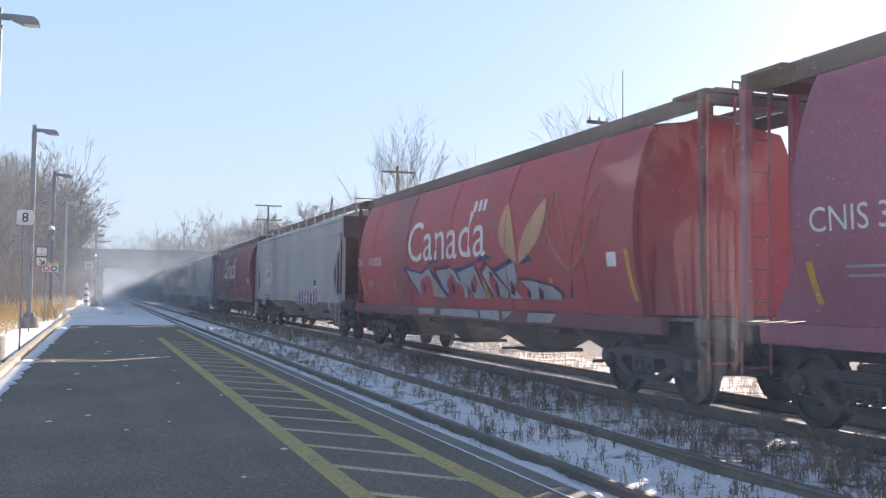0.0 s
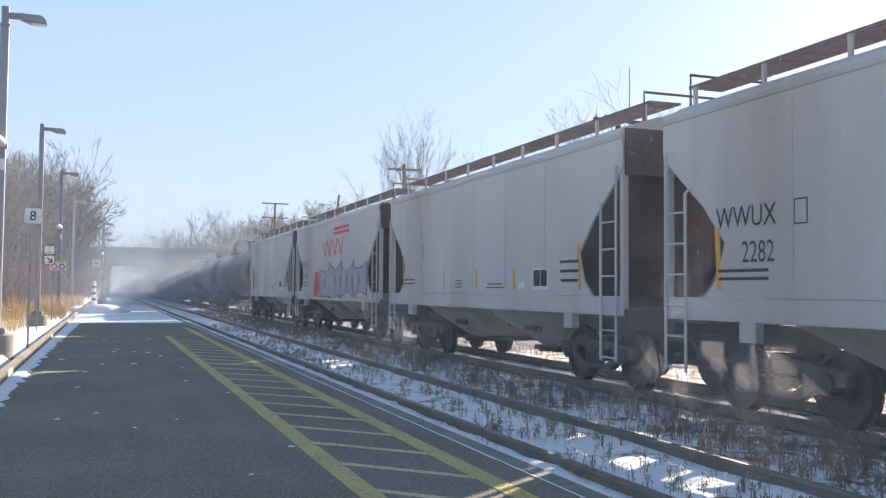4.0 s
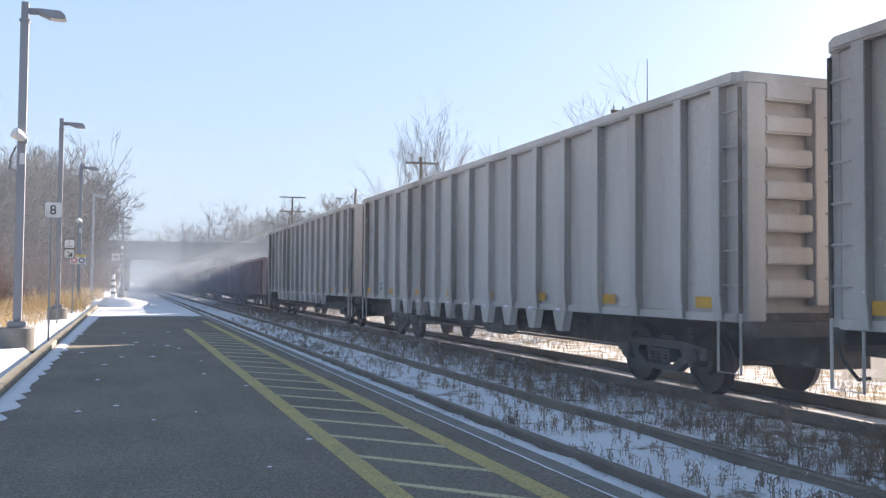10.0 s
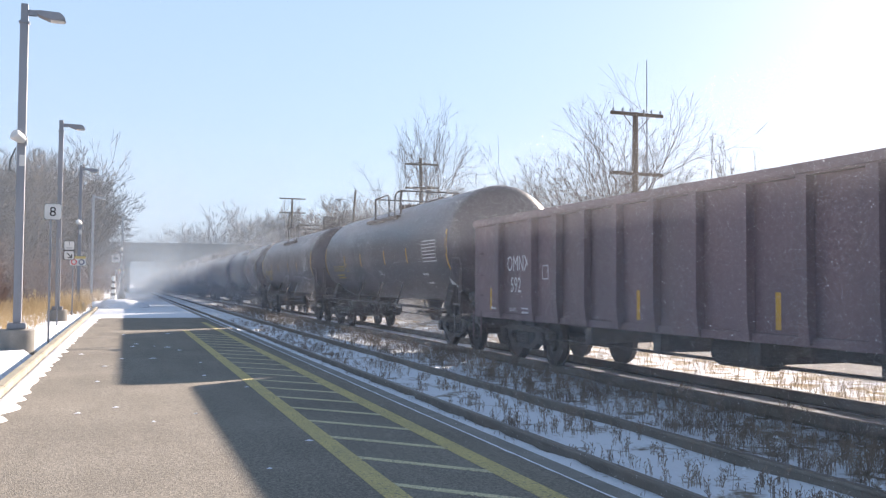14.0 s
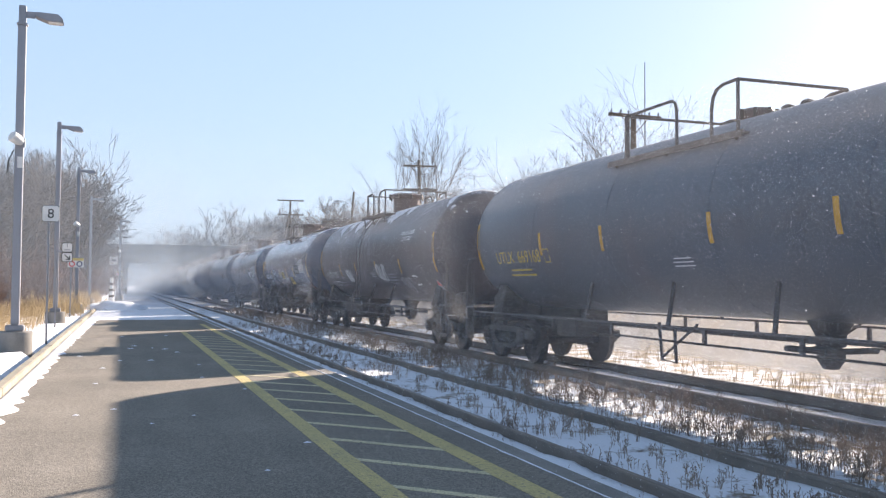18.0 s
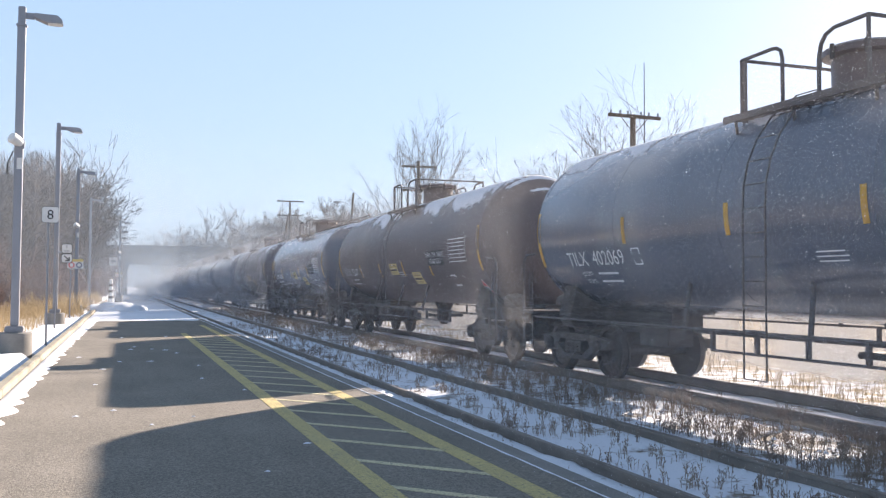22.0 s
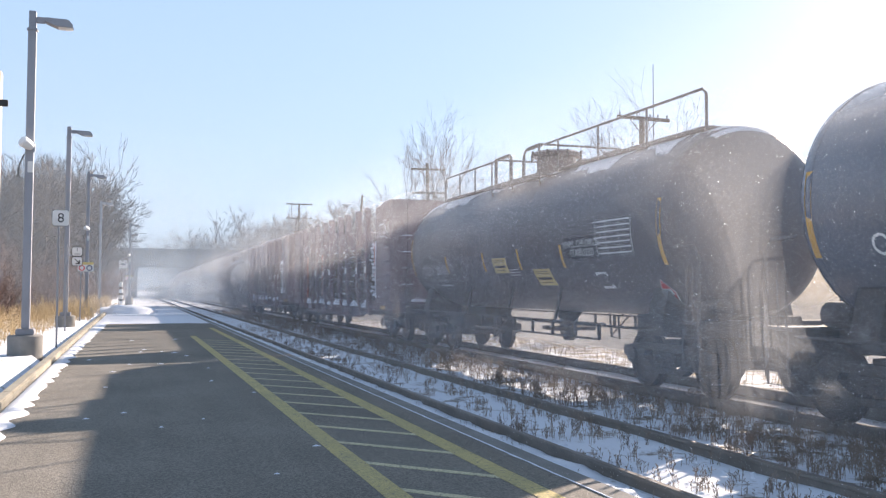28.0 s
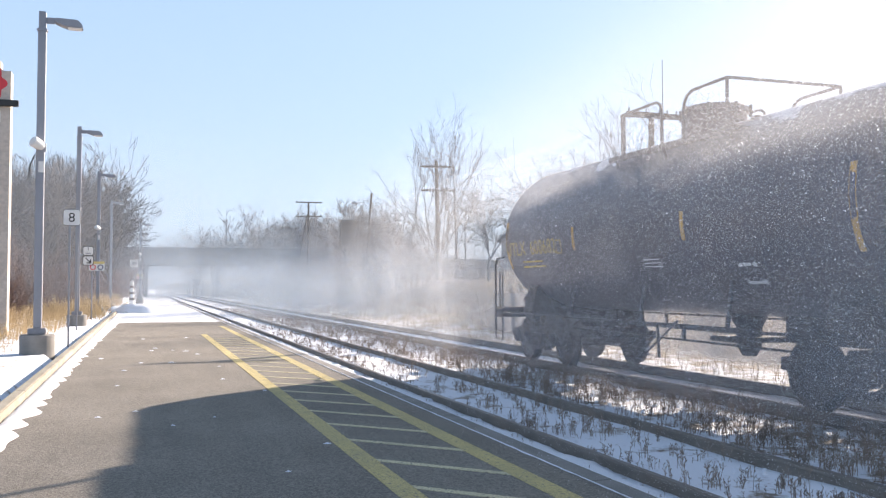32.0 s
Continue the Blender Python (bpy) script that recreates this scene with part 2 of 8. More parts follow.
M = dict(
    asphalt=asphalt_material(),
    yellow=mat("yellow_paint", (0.56, 0.465, 0.205), (0.48, 0.405, 0.195), 0.85, scale=1.5, fine=110, grain=0.4, bump=0.4, dirt=(0.22, 0.2, 0.165), dirt_scale=28, dirt_lo=0.57, dirt_hi=0.66),
    hatch=mat("pale_yellow_paint", (0.62, 0.57, 0.37), (0.54, 0.50, 0.33), 0.85, scale=1.5, fine=110, grain=0.4, bump=0.4, dirt=(0.24, 0.225, 0.19), dirt_scale=28, dirt_lo=0.57, dirt_hi=0.65),
    concrete=mat("concrete", (0.26, 0.252, 0.24), (0.205, 0.2, 0.19), 0.9, scale=2.0, fine=90, grain=0.2, bump=0.3),
    kerb=mat("kerb_concrete", (0.36, 0.33, 0.27), (0.29, 0.265, 0.21), 0.9, scale=1.5, fine=90, grain=0.15, bump=0.3),
    snow=mat("snow", (0.79, 0.82, 0.88), (0.72, 0.76, 0.83), 0.85, scale=3, fine=40, grain=0.04, bump=0.4),
    rail=mat("rail_steel", (0.215, 0.19, 0.165), (0.165, 0.145, 0.125), 0.8, 0.0, scale=3, fine=60, dirt=(0.24, 0.19, 0.15)),
    railhead=mat("rail_head", (0.27, 0.25, 0.235), (0.2, 0.18, 0.165), 0.5, 0.4, scale=2, stretch=(1, 0.1, 1), fine=60),
    tie=mat("tie_wood", (0.07, 0.055, 0.045), (0.045, 0.035, 0.03), 0.9, scale=4, fine=60, grain=0.3),
    weeds=mat("dry_weeds", (0.31, 0.25, 0.205), (0.20, 0.16, 0.135), 0.95, scale=1.0, fine=20, grain=0.3, bump=0),
    straw=mat("dry_grass", (0.44, 0.335, 0.19), (0.33, 0.24, 0.13), 0.95, scale=0.3, fine=20, grain=0.25, bump=0),
    bark=mat("bark", (0.13, 0.11, 0.10), (0.10, 0.085, 0.078), 0.95, scale=2, fine=30, bump=0),
    brush=mat("brush_twigs", (0.17, 0.105, 0.085), (0.13, 0.085, 0.072), 0.95, scale=0.4, fine=20, bump=0),
    pole=mat("weathered_pole", (0.11, 0.085, 0.065), (0.075, 0.06, 0.05), 0.95, scale=2, stretch=(1, 1, 0.1), fine=40),
    galv=mat("galvanised_steel", (0.30, 0.31, 0.34), (0.24, 0.25, 0.28), 0.5, 0.5, scale=2, stretch=STREAK, fine=60),
    white=mat("white_enamel", (0.75, 0.75, 0.74), (0.66, 0.66, 0.65), 0.5, scale=2, fine=60, grain=0.04),
    black=mat("black_enamel", (0.02, 0.02, 0.022), (0.03, 0.03, 0.03), 0.5, scale=2, fine=60),
    grating=mat("grating_steel", (0.15, 0.132, 0.128), (0.115, 0.10, 0.096), 0.7, 0.1, scale=3, fine=60),
    walk=mat("galvanised_walkway", (0.16, 0.14, 0.145), (0.125, 0.11, 0.115), 0.7, 0.1, scale=3, fine=60),
    sand=mat("pale_yellow_enamel", (0.66, 0.52, 0.2), (0.6, 0.47, 0.2), 0.5, scale=2, fine=60, grain=0.04),
    signred=mat("sign_red", (0.65, 0.04, 0.05), (0.6, 0.04, 0.05), 0.5, scale=2, fine=60, grain=0.04),
    red=mat("red_paint", (0.45, 0.072, 0.078), (0.38, 0.066, 0.072), 0.5, scale=0.8, stretch=STREAK, fine=25, dirt=(0.22, 0.09, 0.085), dirt_stretch=STREAK, dirt_lo=0.46, dirt_hi=0.8),
    dusty=mat("dusty_grey_steel", (0.34, 0.31, 0.28), (0.26, 0.23, 0.20), 0.8, scale=1.2, stretch=STREAK, fine=25, dirt=(0.20, 0.165, 0.13), dirt_stretch=STREAK, dirt_lo=0.45, dirt_hi=0.75),
    # darker brown steel for car ends and walkway edges
    dark_steel=mat("dark_brown_steel", (0.115, 0.098, 0.098), (0.085, 0.072, 0.072), 0.75, scale=0.8, stretch=STREAK, fine=25, dirt=(0.17, 0.145, 0.135), dirt_stretch=STREAK),
    darkred=mat("faded_red_paint", (0.19, 0.054, 0.06), (0.145, 0.05, 0.056), 0.5, scale=0.8, stretch=STREAK, fine=25, dirt=(0.125, 0.08, 0.078), dirt_stretch=STREAK, dirt_lo=0.5, dirt_hi=0.8),
    plum=mat("plum_paint", (0.36, 0.12, 0.165), (0.29, 0.105, 0.14), 0.5, scale=0.8, stretch=STREAK, fine=25, dirt=(0.18, 0.095, 0.10), dirt_stretch=STREAK),
    wheat=mat("faded_wheat_paint", (0.46, 0.20, 0.15), (0.38, 0.16, 0.12), 0.6, scale=1.2, fine=30),
    grey=mat("grey_paint", (0.39, 0.41, 0.43), (0.32, 0.34, 0.36), 0.55, scale=0.8, stretch=STREAK, fine=25, grain=0.05, dirt=(0.20, 0.185, 0.165), dirt_stretch=STREAK, dirt_lo=0.52, dirt_hi=0.85),
    pale=mat("pale_grey_paint", (0.52, 0.51, 0.50), (0.45, 0.44, 0.42), 0.55, scale=0.8, stretch=STREAK, fine=25, grain=0.05, dirt=(0.32, 0.27, 0.22), dirt_stretch=STREAK, dirt_lo=0.52, dirt_hi=0.85),
    # darker gondola paint for rib sides: their shade is in the colour, under dirt streaks
    gond_shaded=mat("shaded_steel_rib", (0.42, 0.40, 0.38), (0.33, 0.31, 0.295), 0.7, scale=1.6, stretch=STREAK, fine=30, grain=0.15, dirt=(0.14, 0.11, 0.095), dirt_stretch=STREAK, dirt_lo=0.45, dirt_hi=0.75),
    gond=mat("bare_steel_paint", (0.54, 0.52, 0.50), (0.44, 0.425, 0.405), 0.55, scale=0.9, stretch=STREAK, fine=25, grain=0.08, dirt=(0.24, 0.2, 0.17), dirt_stretch=STREAK, dirt_lo=0.48, dirt_hi=0.8),
    brown=mat("dark_brown_paint", (0.205, 0.138, 0.146), (0.16, 0.115, 0.125), 0.55, scale=0.9, stretch=STREAK, fine=25, dirt=(0.225, 0.17, 0.16), dirt_stretch=STREAK),
    tankblack=mat("black_tank_paint", (0.078, 0.068, 0.076), (0.10, 0.086, 0.092), 0.36, scale=0.7, stretch=STREAK, fine=25, dirt=(0.20, 0.175, 0.17), dirt_stretch=STREAK, dirt_lo=0.52, dirt_hi=0.85),
    tankteal=mat("blue_grey_tank_paint", (0.115, 0.125, 0.145), (0.10, 0.108, 0.125), 0.42, scale=0.7, stretch=STREAK, fine=25, dirt=(0.15, 0.125, 0.13), dirt_stretch=STREAK),
    tankgloss=mat("glossy_slate_tank_paint", (0.118, 0.13, 0.162), (0.145, 0.155, 0.185), 0.24, scale=0.7, stretch=STREAK, fine=25, bump=0.04, dirt=(0.23, 0.225, 0.23), dirt_stretch=STREAK, coat=0.35),
    tankbrown=mat("brown_black_tank_paint", (0.10, 0.074, 0.074), (0.12, 0.09, 0.086), 0.42, scale=0.7, stretch=STREAK, fine=25, dirt=(0.18, 0.145, 0.125), dirt_stretch=STREAK),
    under=mat("underframe", (0.075, 0.067, 0.063), (0.095, 0.082, 0.075), 0.8, scale=3, fine=40, dirt=(0.17, 0.155, 0.15), dirt_scale=3),
    wheel=mat("wheel_steel", (0.07, 0.06, 0.056), (0.09, 0.077, 0.07), 0.6, 0.3, scale=4, fine=40),
    decal=mat("white_lettering", (0.74, 0.74, 0.74), (0.62, 0.62, 0.62), 0.6, scale=4, fine=40),
    leaf=mat("faded_leaf_paint", (0.58, 0.36, 0.20), (0.48, 0.28, 0.16), 0.6, scale=1.2, fine=30),
    decaly=mat("yellow_lettering", (0.66, 0.47, 0.08), (0.58, 0.42, 0.09), 0.6, scale=4, fine=40),
    reflect=mat("yellow_reflector", (0.62, 0.34, 0.03), (0.54, 0.30, 0.05), 0.5, scale=4, fine=40),
    silver=mat("silver_spray_paint", (0.36, 0.36, 0.38), (0.28, 0.28, 0.31), 0.5, scale=3, fine=40),
    purple=mat("purple_spray_paint", (0.2, 0.08, 0.26), (0.15, 0.06, 0.2), 0.5, scale=3, fine=40),
    maroon=mat("maroon_spray_paint", (0.13, 0.025, 0.05), (0.1, 0.02, 0.045), 0.5, scale=3, fine=40),
    navy=mat("navy_spray_paint", (0.025, 0.04, 0.12), (0.03, 0.05, 0.16), 0.5, scale=3, fine=40),
    lumber=mat("dark_lumber", (0.10, 0.07, 0.05), (0.06, 0.045, 0.035), 0.85, scale=2, stretch=(1, 0.1, 1), fine=40, random=0.35),
    orange=mat("orange_strap", (0.66, 0.19, 0.11), (0.54, 0.15, 0.09), 0.6, scale=3, fine=40),
    brick=mat("bridge_concrete", (0.22, 0.21, 0.2), (0.16, 0.155, 0.15), 0.9, scale=0.3, fine=10, dirt=(0.1, 0.1, 0.1), dirt_scale=0.2),
    roofing=mat("roof_shingle", (0.16, 0.13, 0.12), (0.12, 0.1, 0.09), 0.9, scale=1, fine=10),
    siding=mat("pale_siding", (0.5, 0.45, 0.4), (0.45, 0.4, 0.36), 0.8, scale=1, fine=10),
)


def lying_snow(name, amount, low, high, most):
    """Thin wind-combed snow on a tank's top: whole along the ridge, in slanting tongues down the sides."""
    m = bpy.data.materials.new(name)
    m.use_nodes = True
    n, l = m.node_tree.nodes, m.node_tree.links
    bs = n["Principled BSDF"]
    bs.inputs["Base Color"].default_value, bs.inputs["Roughness"].default_value = (0.80, 0.82, 0.87, 1), 0.9
    co, oi = n.new("ShaderNodeTexCoord"), n.new("ShaderNodeObjectInfo")
    sep, comb = n.new("ShaderNodeSeparateXYZ"), n.new("ShaderNodeCombineXYZ")
    l.new(co.outputs["Object"], sep.inputs[0])

    def calc(op, a, b, c=0.0):
        x = n.new("ShaderNodeMath")
        x.operation = op
        for i, v in enumerate((a, b, c)):
            if isinstance(v, float):
                x.inputs[i].default_value = v
            else:
                l.new(v, x.inputs[i])
        return x.outputs[0]

    z = sep.outputs[2]
    l.new(calc("MULTIPLY_ADD", oi.outputs["Random"], 90.0, calc("MULTIPLY_ADD", z, -1.3, sep.outputs[1])), comb.inputs[0])
    l.new(calc("MULTIPLY", z, 0.55), comb.inputs[1])
    tongue, speck = n.new("ShaderNodeTexNoise"), n.new("ShaderNodeTexNoise")
    tongue.inputs["Scale"].default_value, tongue.inputs["Detail"].default_value = 1.15, 3.0
    speck.inputs["Scale"].default_value, speck.inputs["Detail"].default_value = 14.0, 4.0
    l.new(comb.outputs[0], tongue.inputs["Vector"])
    l.new(co.outputs["Object"], speck.inputs["Vector"])
    lie = n.new("ShaderNodeMapRange")
    lie.inputs[1].default_value, lie.inputs[2].default_value, lie.inputs[3].default_value, lie.inputs[4].default_value = low, high, -0.17, 0.2
    l.new(z, lie.inputs[0])
    level = calc("ADD", calc("ADD", lie.outputs[0], tongue.outputs[0]), calc("MULTIPLY_ADD", speck.outputs[0], 0.16, -0.08))
    cover = n.new("ShaderNodeMapRange")
    cover.interpolation_type = "SMOOTHSTEP"
    cover.inputs[1].default_value, cover.inputs[2].default_value, cover.inputs[4].default_value = 0.5 - amount, 0.62 - amount, most
    l.new(level, cover.inputs[0])
    clear, out = n.new("ShaderNodeBsdfTransparent"), n.new("ShaderNodeMixShader")
    l.new(cover.outputs[0], out.inputs[0])
    l.new(clear.outputs[0], out.inputs[1])
    l.new(bs.outputs[0], out.inputs[2])
    l.new(out.outputs[0], n["Material Output"].inputs[0])
    return m


M["flake"] = flake_material()
M["snow_streaked"] = lying_snow("streaked_snow", 0.02, 3.2, 4.1, 0.85)
M["snow_thin"] = lying_snow("thin_snow", 0.03, 3.6, 4.12, 0.75)


# ---- mesh helpers ----
def finish(name, bm, material, smooth=False):
    me = bpy.data.meshes.new(name)
    bm.to_mesh(me)
    bm.free()
    if smooth:
        me.polygons.foreach_set("use_smooth", [True] * len(me.polygons))
        if smooth != "all":
            me.set_sharp_from_angle(angle=radians(35))
    me.materials.append(material)
    return me


def part(name, bm, material, parent, label="", m=None, smooth=False):
    """One mesh object under a thing or a part; bm is a bmesh or a finished mesh."""
    me = finish(name, bm, material, smooth) if isinstance(bm, bmesh.types.BMesh) else bm
    ob = new(name, me)
    ob.parent = parent
    if m is not None:
        ob.matrix_basis = m
    return tagged(ob, label)


def thing(name, bm, material, label, category, group="", kind="", m=None, smooth=False):
    me = None if bm is None else (finish(name, bm, material, smooth) if isinstance(bm, bmesh.types.BMesh) else bm)
    ob = new(name, me)
    if m is not None:
        ob.matrix_basis = m
    return tagged(ob, label, category, group, kind)


def box(bm, x0, x1, y0, y1, z0, z1):
    v = [bm.verts.new(p) for p in ((x0, y0, z0), (x1, y0, z0), (x1, y1, z0), (x0, y1, z0), (x0, y0, z1), (x1, y0, z1), (x1, y1, z1), (x0, y1, z1))]
    for f in ((3, 2, 1, 0), (4, 5, 6, 7), (0, 1, 5, 4), (1, 2, 6, 5), (2, 3, 7, 6), (3, 0, 4, 7)):
        bm.faces.new([v[i] for i in f])
    return v


def soft(bm, r=0.02, seg=2):
    bmesh.ops.bevel(bm, geom=bm.edges[:], offset=r, segments=seg, affect="EDGES", clamp_overlap=True)
    return bm


def bx(*a, r=0.0):
    bm = bmesh.new()
    box(bm, *a)
    return soft(bm, r) if r else bm


def tube(bm, pts, r, n=6, close=False):
    """A pipe along points; r is one radius or one per point."""
    pts = [Vector(p) for p in pts]
    rad = r if isinstance(r, (list, tuple)) else [r] * len(pts)
    rings, side = [], None
    for i, p in enumerate(pts):
        d = (pts[min(i + 1, len(pts) - 1)] - pts[max(i - 1, 0)]).normalized()
        if side is None:
            side = d.cross(Vector((0, 0, 1)) if abs(d.z) < 0.9 else Vector((1, 0, 0))).normalized()
        else:
            side = (side - d * side.dot(d)).normalized()
        up = d.cross(side)
        rings.append([bm.verts.new(p + (side * math.cos(k * math.tau / n) + up * math.sin(k * math.tau / n)) * rad[i]) for k in range(n)])
    for a, b in zip(rings, rings[1:]):
        for k in range(n):
            bm.faces.new((a[k], a[(k + 1) % n], b[(k + 1) % n], b[k]))
    bm.faces.new(rings[0][::-1])
    bm.faces.new(rings[-1])
    return bm


def prism(bm, prof, y0, y1):
    """A profile of (x, z) points drawn out along y."""
    a = [bm.verts.new((x, y0, z)) for x, z in prof]
    b = [bm.verts.new((x, y1, z)) for x, z in prof]
    n = len(prof)
    for i in range(n):
        bm.faces.new((a[i], a[(i + 1) % n], b[(i + 1) % n], b[i]))
    bm.faces.new(a[::-1])
    bm.faces.new(b)
    return bm


def lathe(bm, prof, axis="y", cx=0.0, cz=0.0, n=32):
    """Rings of (along, radius) round an axis."""
    rings = []
    for s, r in prof:
        ring = []
        for k in range(n):
            a, b = r * math.cos(k * math.tau / n), r * math.sin(k * math.tau / n)
            ring.append(bm.verts.new({"y": (cx + a, s, cz + b), "x": (s, cx + a, cz + b), "z": (cx + a, cz + b, s)}[axis]))
        rings.append(ring)
    for a, b in zip(rings, rings[1:]):
        for k in range(n):
            bm.faces.new((a[k], a[(k + 1) % n], b[(k + 1) % n], b[k]))
    bm.faces.new(rings[0][::-1])
    bm.faces.new(rings[-1])
    bmesh.ops.recalc_face_normals(bm, faces=bm.faces[:])
    return bm


# ---- the setting: ground, platform, tracks ----
def rise(x, lo, hi):
    s = min(max((x - lo) / (hi - lo), 0.0), 1.0)
    return s * s * (3 - 2 * s)


PLAT_L, PLAT_R, PLAT_END = -1.55, 3.64, 104.0
RAILS = (4.08, 5.53, 8.16, 9.61)
TRACK_1, TRACK_2 = 4.805, 8.885


def height(x, y):
    """The ground's height: verge, platform bed, track beds and the bank behind them."""
    n = noise.noise(Vector((x * 0.8, y * 0.8, 0))) * 0.5 + noise.noise(Vector((x * 2.3, y * 2.3, 7))) * 0.25
    if x < PLAT_L - 0.02:
        return 0.10 + 0.05 * n * rise(-x, 1.6, 2.6) + 0.9 * rise(-x, 4.0, 16.0) + 0.5 * rise(-x, 14, 60) * n
    if x < PLAT_R + 0.02 and y < PLAT_END:
        return -0.35
    bed = -0.115 - 0.055 * rise(x, 5.6, 6.4) + 0.05 * n
    bed -= 0.16 * rise(x, 10.2, 11.4)
    bank = rise(y, 26, 60) * (2.4 * rise(x, 13.0, 20.0) + 1.5 * rise(x, 20, 60)) + 1.0 * rise(x, 18.5, 21.5) * rise(y, 66, 80)
    far = rise(y, 150, 260) * 3.0 * rise(abs(x - 6.5), 14, 30)
    return bed + bank + far + 0.25 * n * rise(x, 12, 16)


def lines(*runs):
    out = []
    for a, b, step in runs:
        k = max(1, round((b - a) / step))
        out += [a + (b - a) * i / k for i in range(k)]
    return out + [runs[-1][1]]


xs = lines((-700, -60, 80), (-60, -12, 4), (-12, -1.58, 0.5), (-1.57, -1.56, 0.01), (-1.55, 3.62, 2.585), (3.62, 3.66, 0.02), (3.66, 11.4, 0.19), (11.4, 22, 0.8), (22, 60, 4), (60, 700, 80))
ys = lines((-300, -20, 40), (-20, 2, 2), (2, 30, 0.22), (30, 70, 0.8), (70, 103.9, 3), (103.9, 104.1, 0.2), (104.1, 200, 6), (200, 1500, 100))
gv = [(x, y, height(x, y)) for y in ys for x in xs]
nx = len(xs)
gf = [(j * nx + i, j * nx + i + 1, (j + 1) * nx + i + 1, (j + 1) * nx + i) for j in range(len(ys) - 1) for i in range(nx - 1)]
ground_mesh = bpy.data.meshes.new("ground")
ground_mesh.from_pydata(gv, [], gf)
ground_mesh.polygons.foreach_set("use_smooth", [True] * len(gf))


def ground_material():
    m = bpy.data.materials.new("snowy_ground")
    m.use_nodes = True
    n, l = m.node_tree.nodes, m.node_tree.links
    bs = n["Principled BSDF"]
    co = n.new("ShaderNodeTexCoord")
    sep = n.new("ShaderNodeSeparateXYZ")
    l.new(co.outputs["Object"], sep.inputs[0])

    def tex(sc, d=5.0):
        t = n.new("ShaderNodeTexNoise")
        t.inputs["Scale"].default_value, t.inputs["Detail"].default_value = sc, d
        l.new(co.outputs["Object"], t.inputs["Vector"])
        return t.outputs[0]

    def rng(src, a, b, c=0.0, d=1.0):
        r = n.new("ShaderNodeMapRange")
        for i, v in enumerate((a, b, c, d)):
            r.inputs[i + 1].default_value = v
        l.new(src, r.inputs[0])
        return r.outputs[0]

    def math2(op, a, b):
        x = n.new("ShaderNodeMath")
        x.operation = op
        for i, v in enumerate((a, b)):
            if isinstance(v, float):
                x.inputs[i].default_value = v
            else:
                l.new(v, x.inputs[i])
        return x.outputs[0]

    def mixc(f, a, b):
        x = n.new("ShaderNodeMix")
        x.data_type = "RGBA"
        l.new(f, x.inputs[0])
        for i, v in ((6, a), (7, b)):
            if isinstance(v, tuple):
                x.inputs[i].default_value = rgb(v)
            else:
                l.new(v, x.inputs[i])
        return x.outputs[2]

    soil = mixc(rng(tex(1.3), 0.35, 0.65), (0.19, 0.16, 0.13), (0.28, 0.24, 0.195))
    grass = mixc(rng(tex(0.6), 0.35, 0.65), (0.30, 0.21, 0.10), (0.20, 0.15, 0.07))
    # weedy soil between the tracks, dry grass on the verges
    between = math2("MULTIPLY", rng(sep.outputs[0], 3.5, 3.7), rng(sep.outputs[0], 11.0, 11.6, 1.0, 0.0))
    base = mixc(between, grass, soil)
    # how much snow lies: most between the rails and on the verge, less among weeds and away from the line
    weedy = math2("MULTIPLY", rng(sep.outputs[0], 5.5, 5.8), rng(sep.outputs[0], 7.8, 8.2, 1.0, 0.0))
    leftfar = rng(sep.outputs[0], -4.5, -2.6, 1.0, 0.0)
    rightfar = rng(sep.outputs[0], 13.0, 17.0)
    need = math2("ADD", math2("SUBTRACT", math2("MULTIPLY", weedy, 0.042), 0.02), math2("ADD", math2("MULTIPLY", leftfar, 0.13), math2("ADD", math2("MULTIPLY", rightfar, 0.2), math2("MULTIPLY", rng(sep.outputs[0], 10.1, 11.0), 0.07))))
    lvl = math2("SUBTRACT", math2("ADD", math2("MULTIPLY", tex(2.2, 8.0), 0.7), math2("MULTIPLY", tex(14.0, 4.0), 0.3)), need)
    snow = rng(lvl, 0.375, 0.475)
    col = mixc(snow, base, (0.78, 0.82, 0.89))
    l.new(col, bs.inputs["Base Color"])
    bs.inputs["Roughness"].default_value = 0.9
    bp = n.new("ShaderNodeBump")
    bp.inputs["Strength"].default_value, bp.inputs["Distance"].default_value = 0.6, 0.04
    l.new(math2("ADD", tex(18.0), math2("MULTIPLY", snow, 0.5)), bp.inputs["Height"])
    l.new(bp.outputs[0], bs.inputs["Normal"])
    return m


M["ground"] = ground_material()
ground_mesh.materials.append(M["ground"])
ground = tagged(new("ground", ground_mesh), "snow-dusted railway ground with dry grass and weeds", "ground", kind="structure")

# the platform: asphalt slab with a concrete edge, painted lines and lying snow
platform = thing("pavement", bx(PLAT_L, 3.42, -14, PLAT_END, -0.34, 0.0), M["asphalt"], "dark asphalt station platform beside the track", "platform", kind="structure")
for i in range(40):
    y0 = -14 + i * 2.95
    part("edge_slab", bx(3.428, PLAT_R, y0, y0 + 2.935, -0.34, 0.004, r=0.008), M["concrete"], platform)
for i in range(38):
    y0 = -13.9 + i * 3.1
    part("kerb_stone", bx(PLAT_L - 0.16, PLAT_L - 0.004, y0, y0 + 3.085, -0.2, 0.135, r=0.015), M["kerb"], platform)


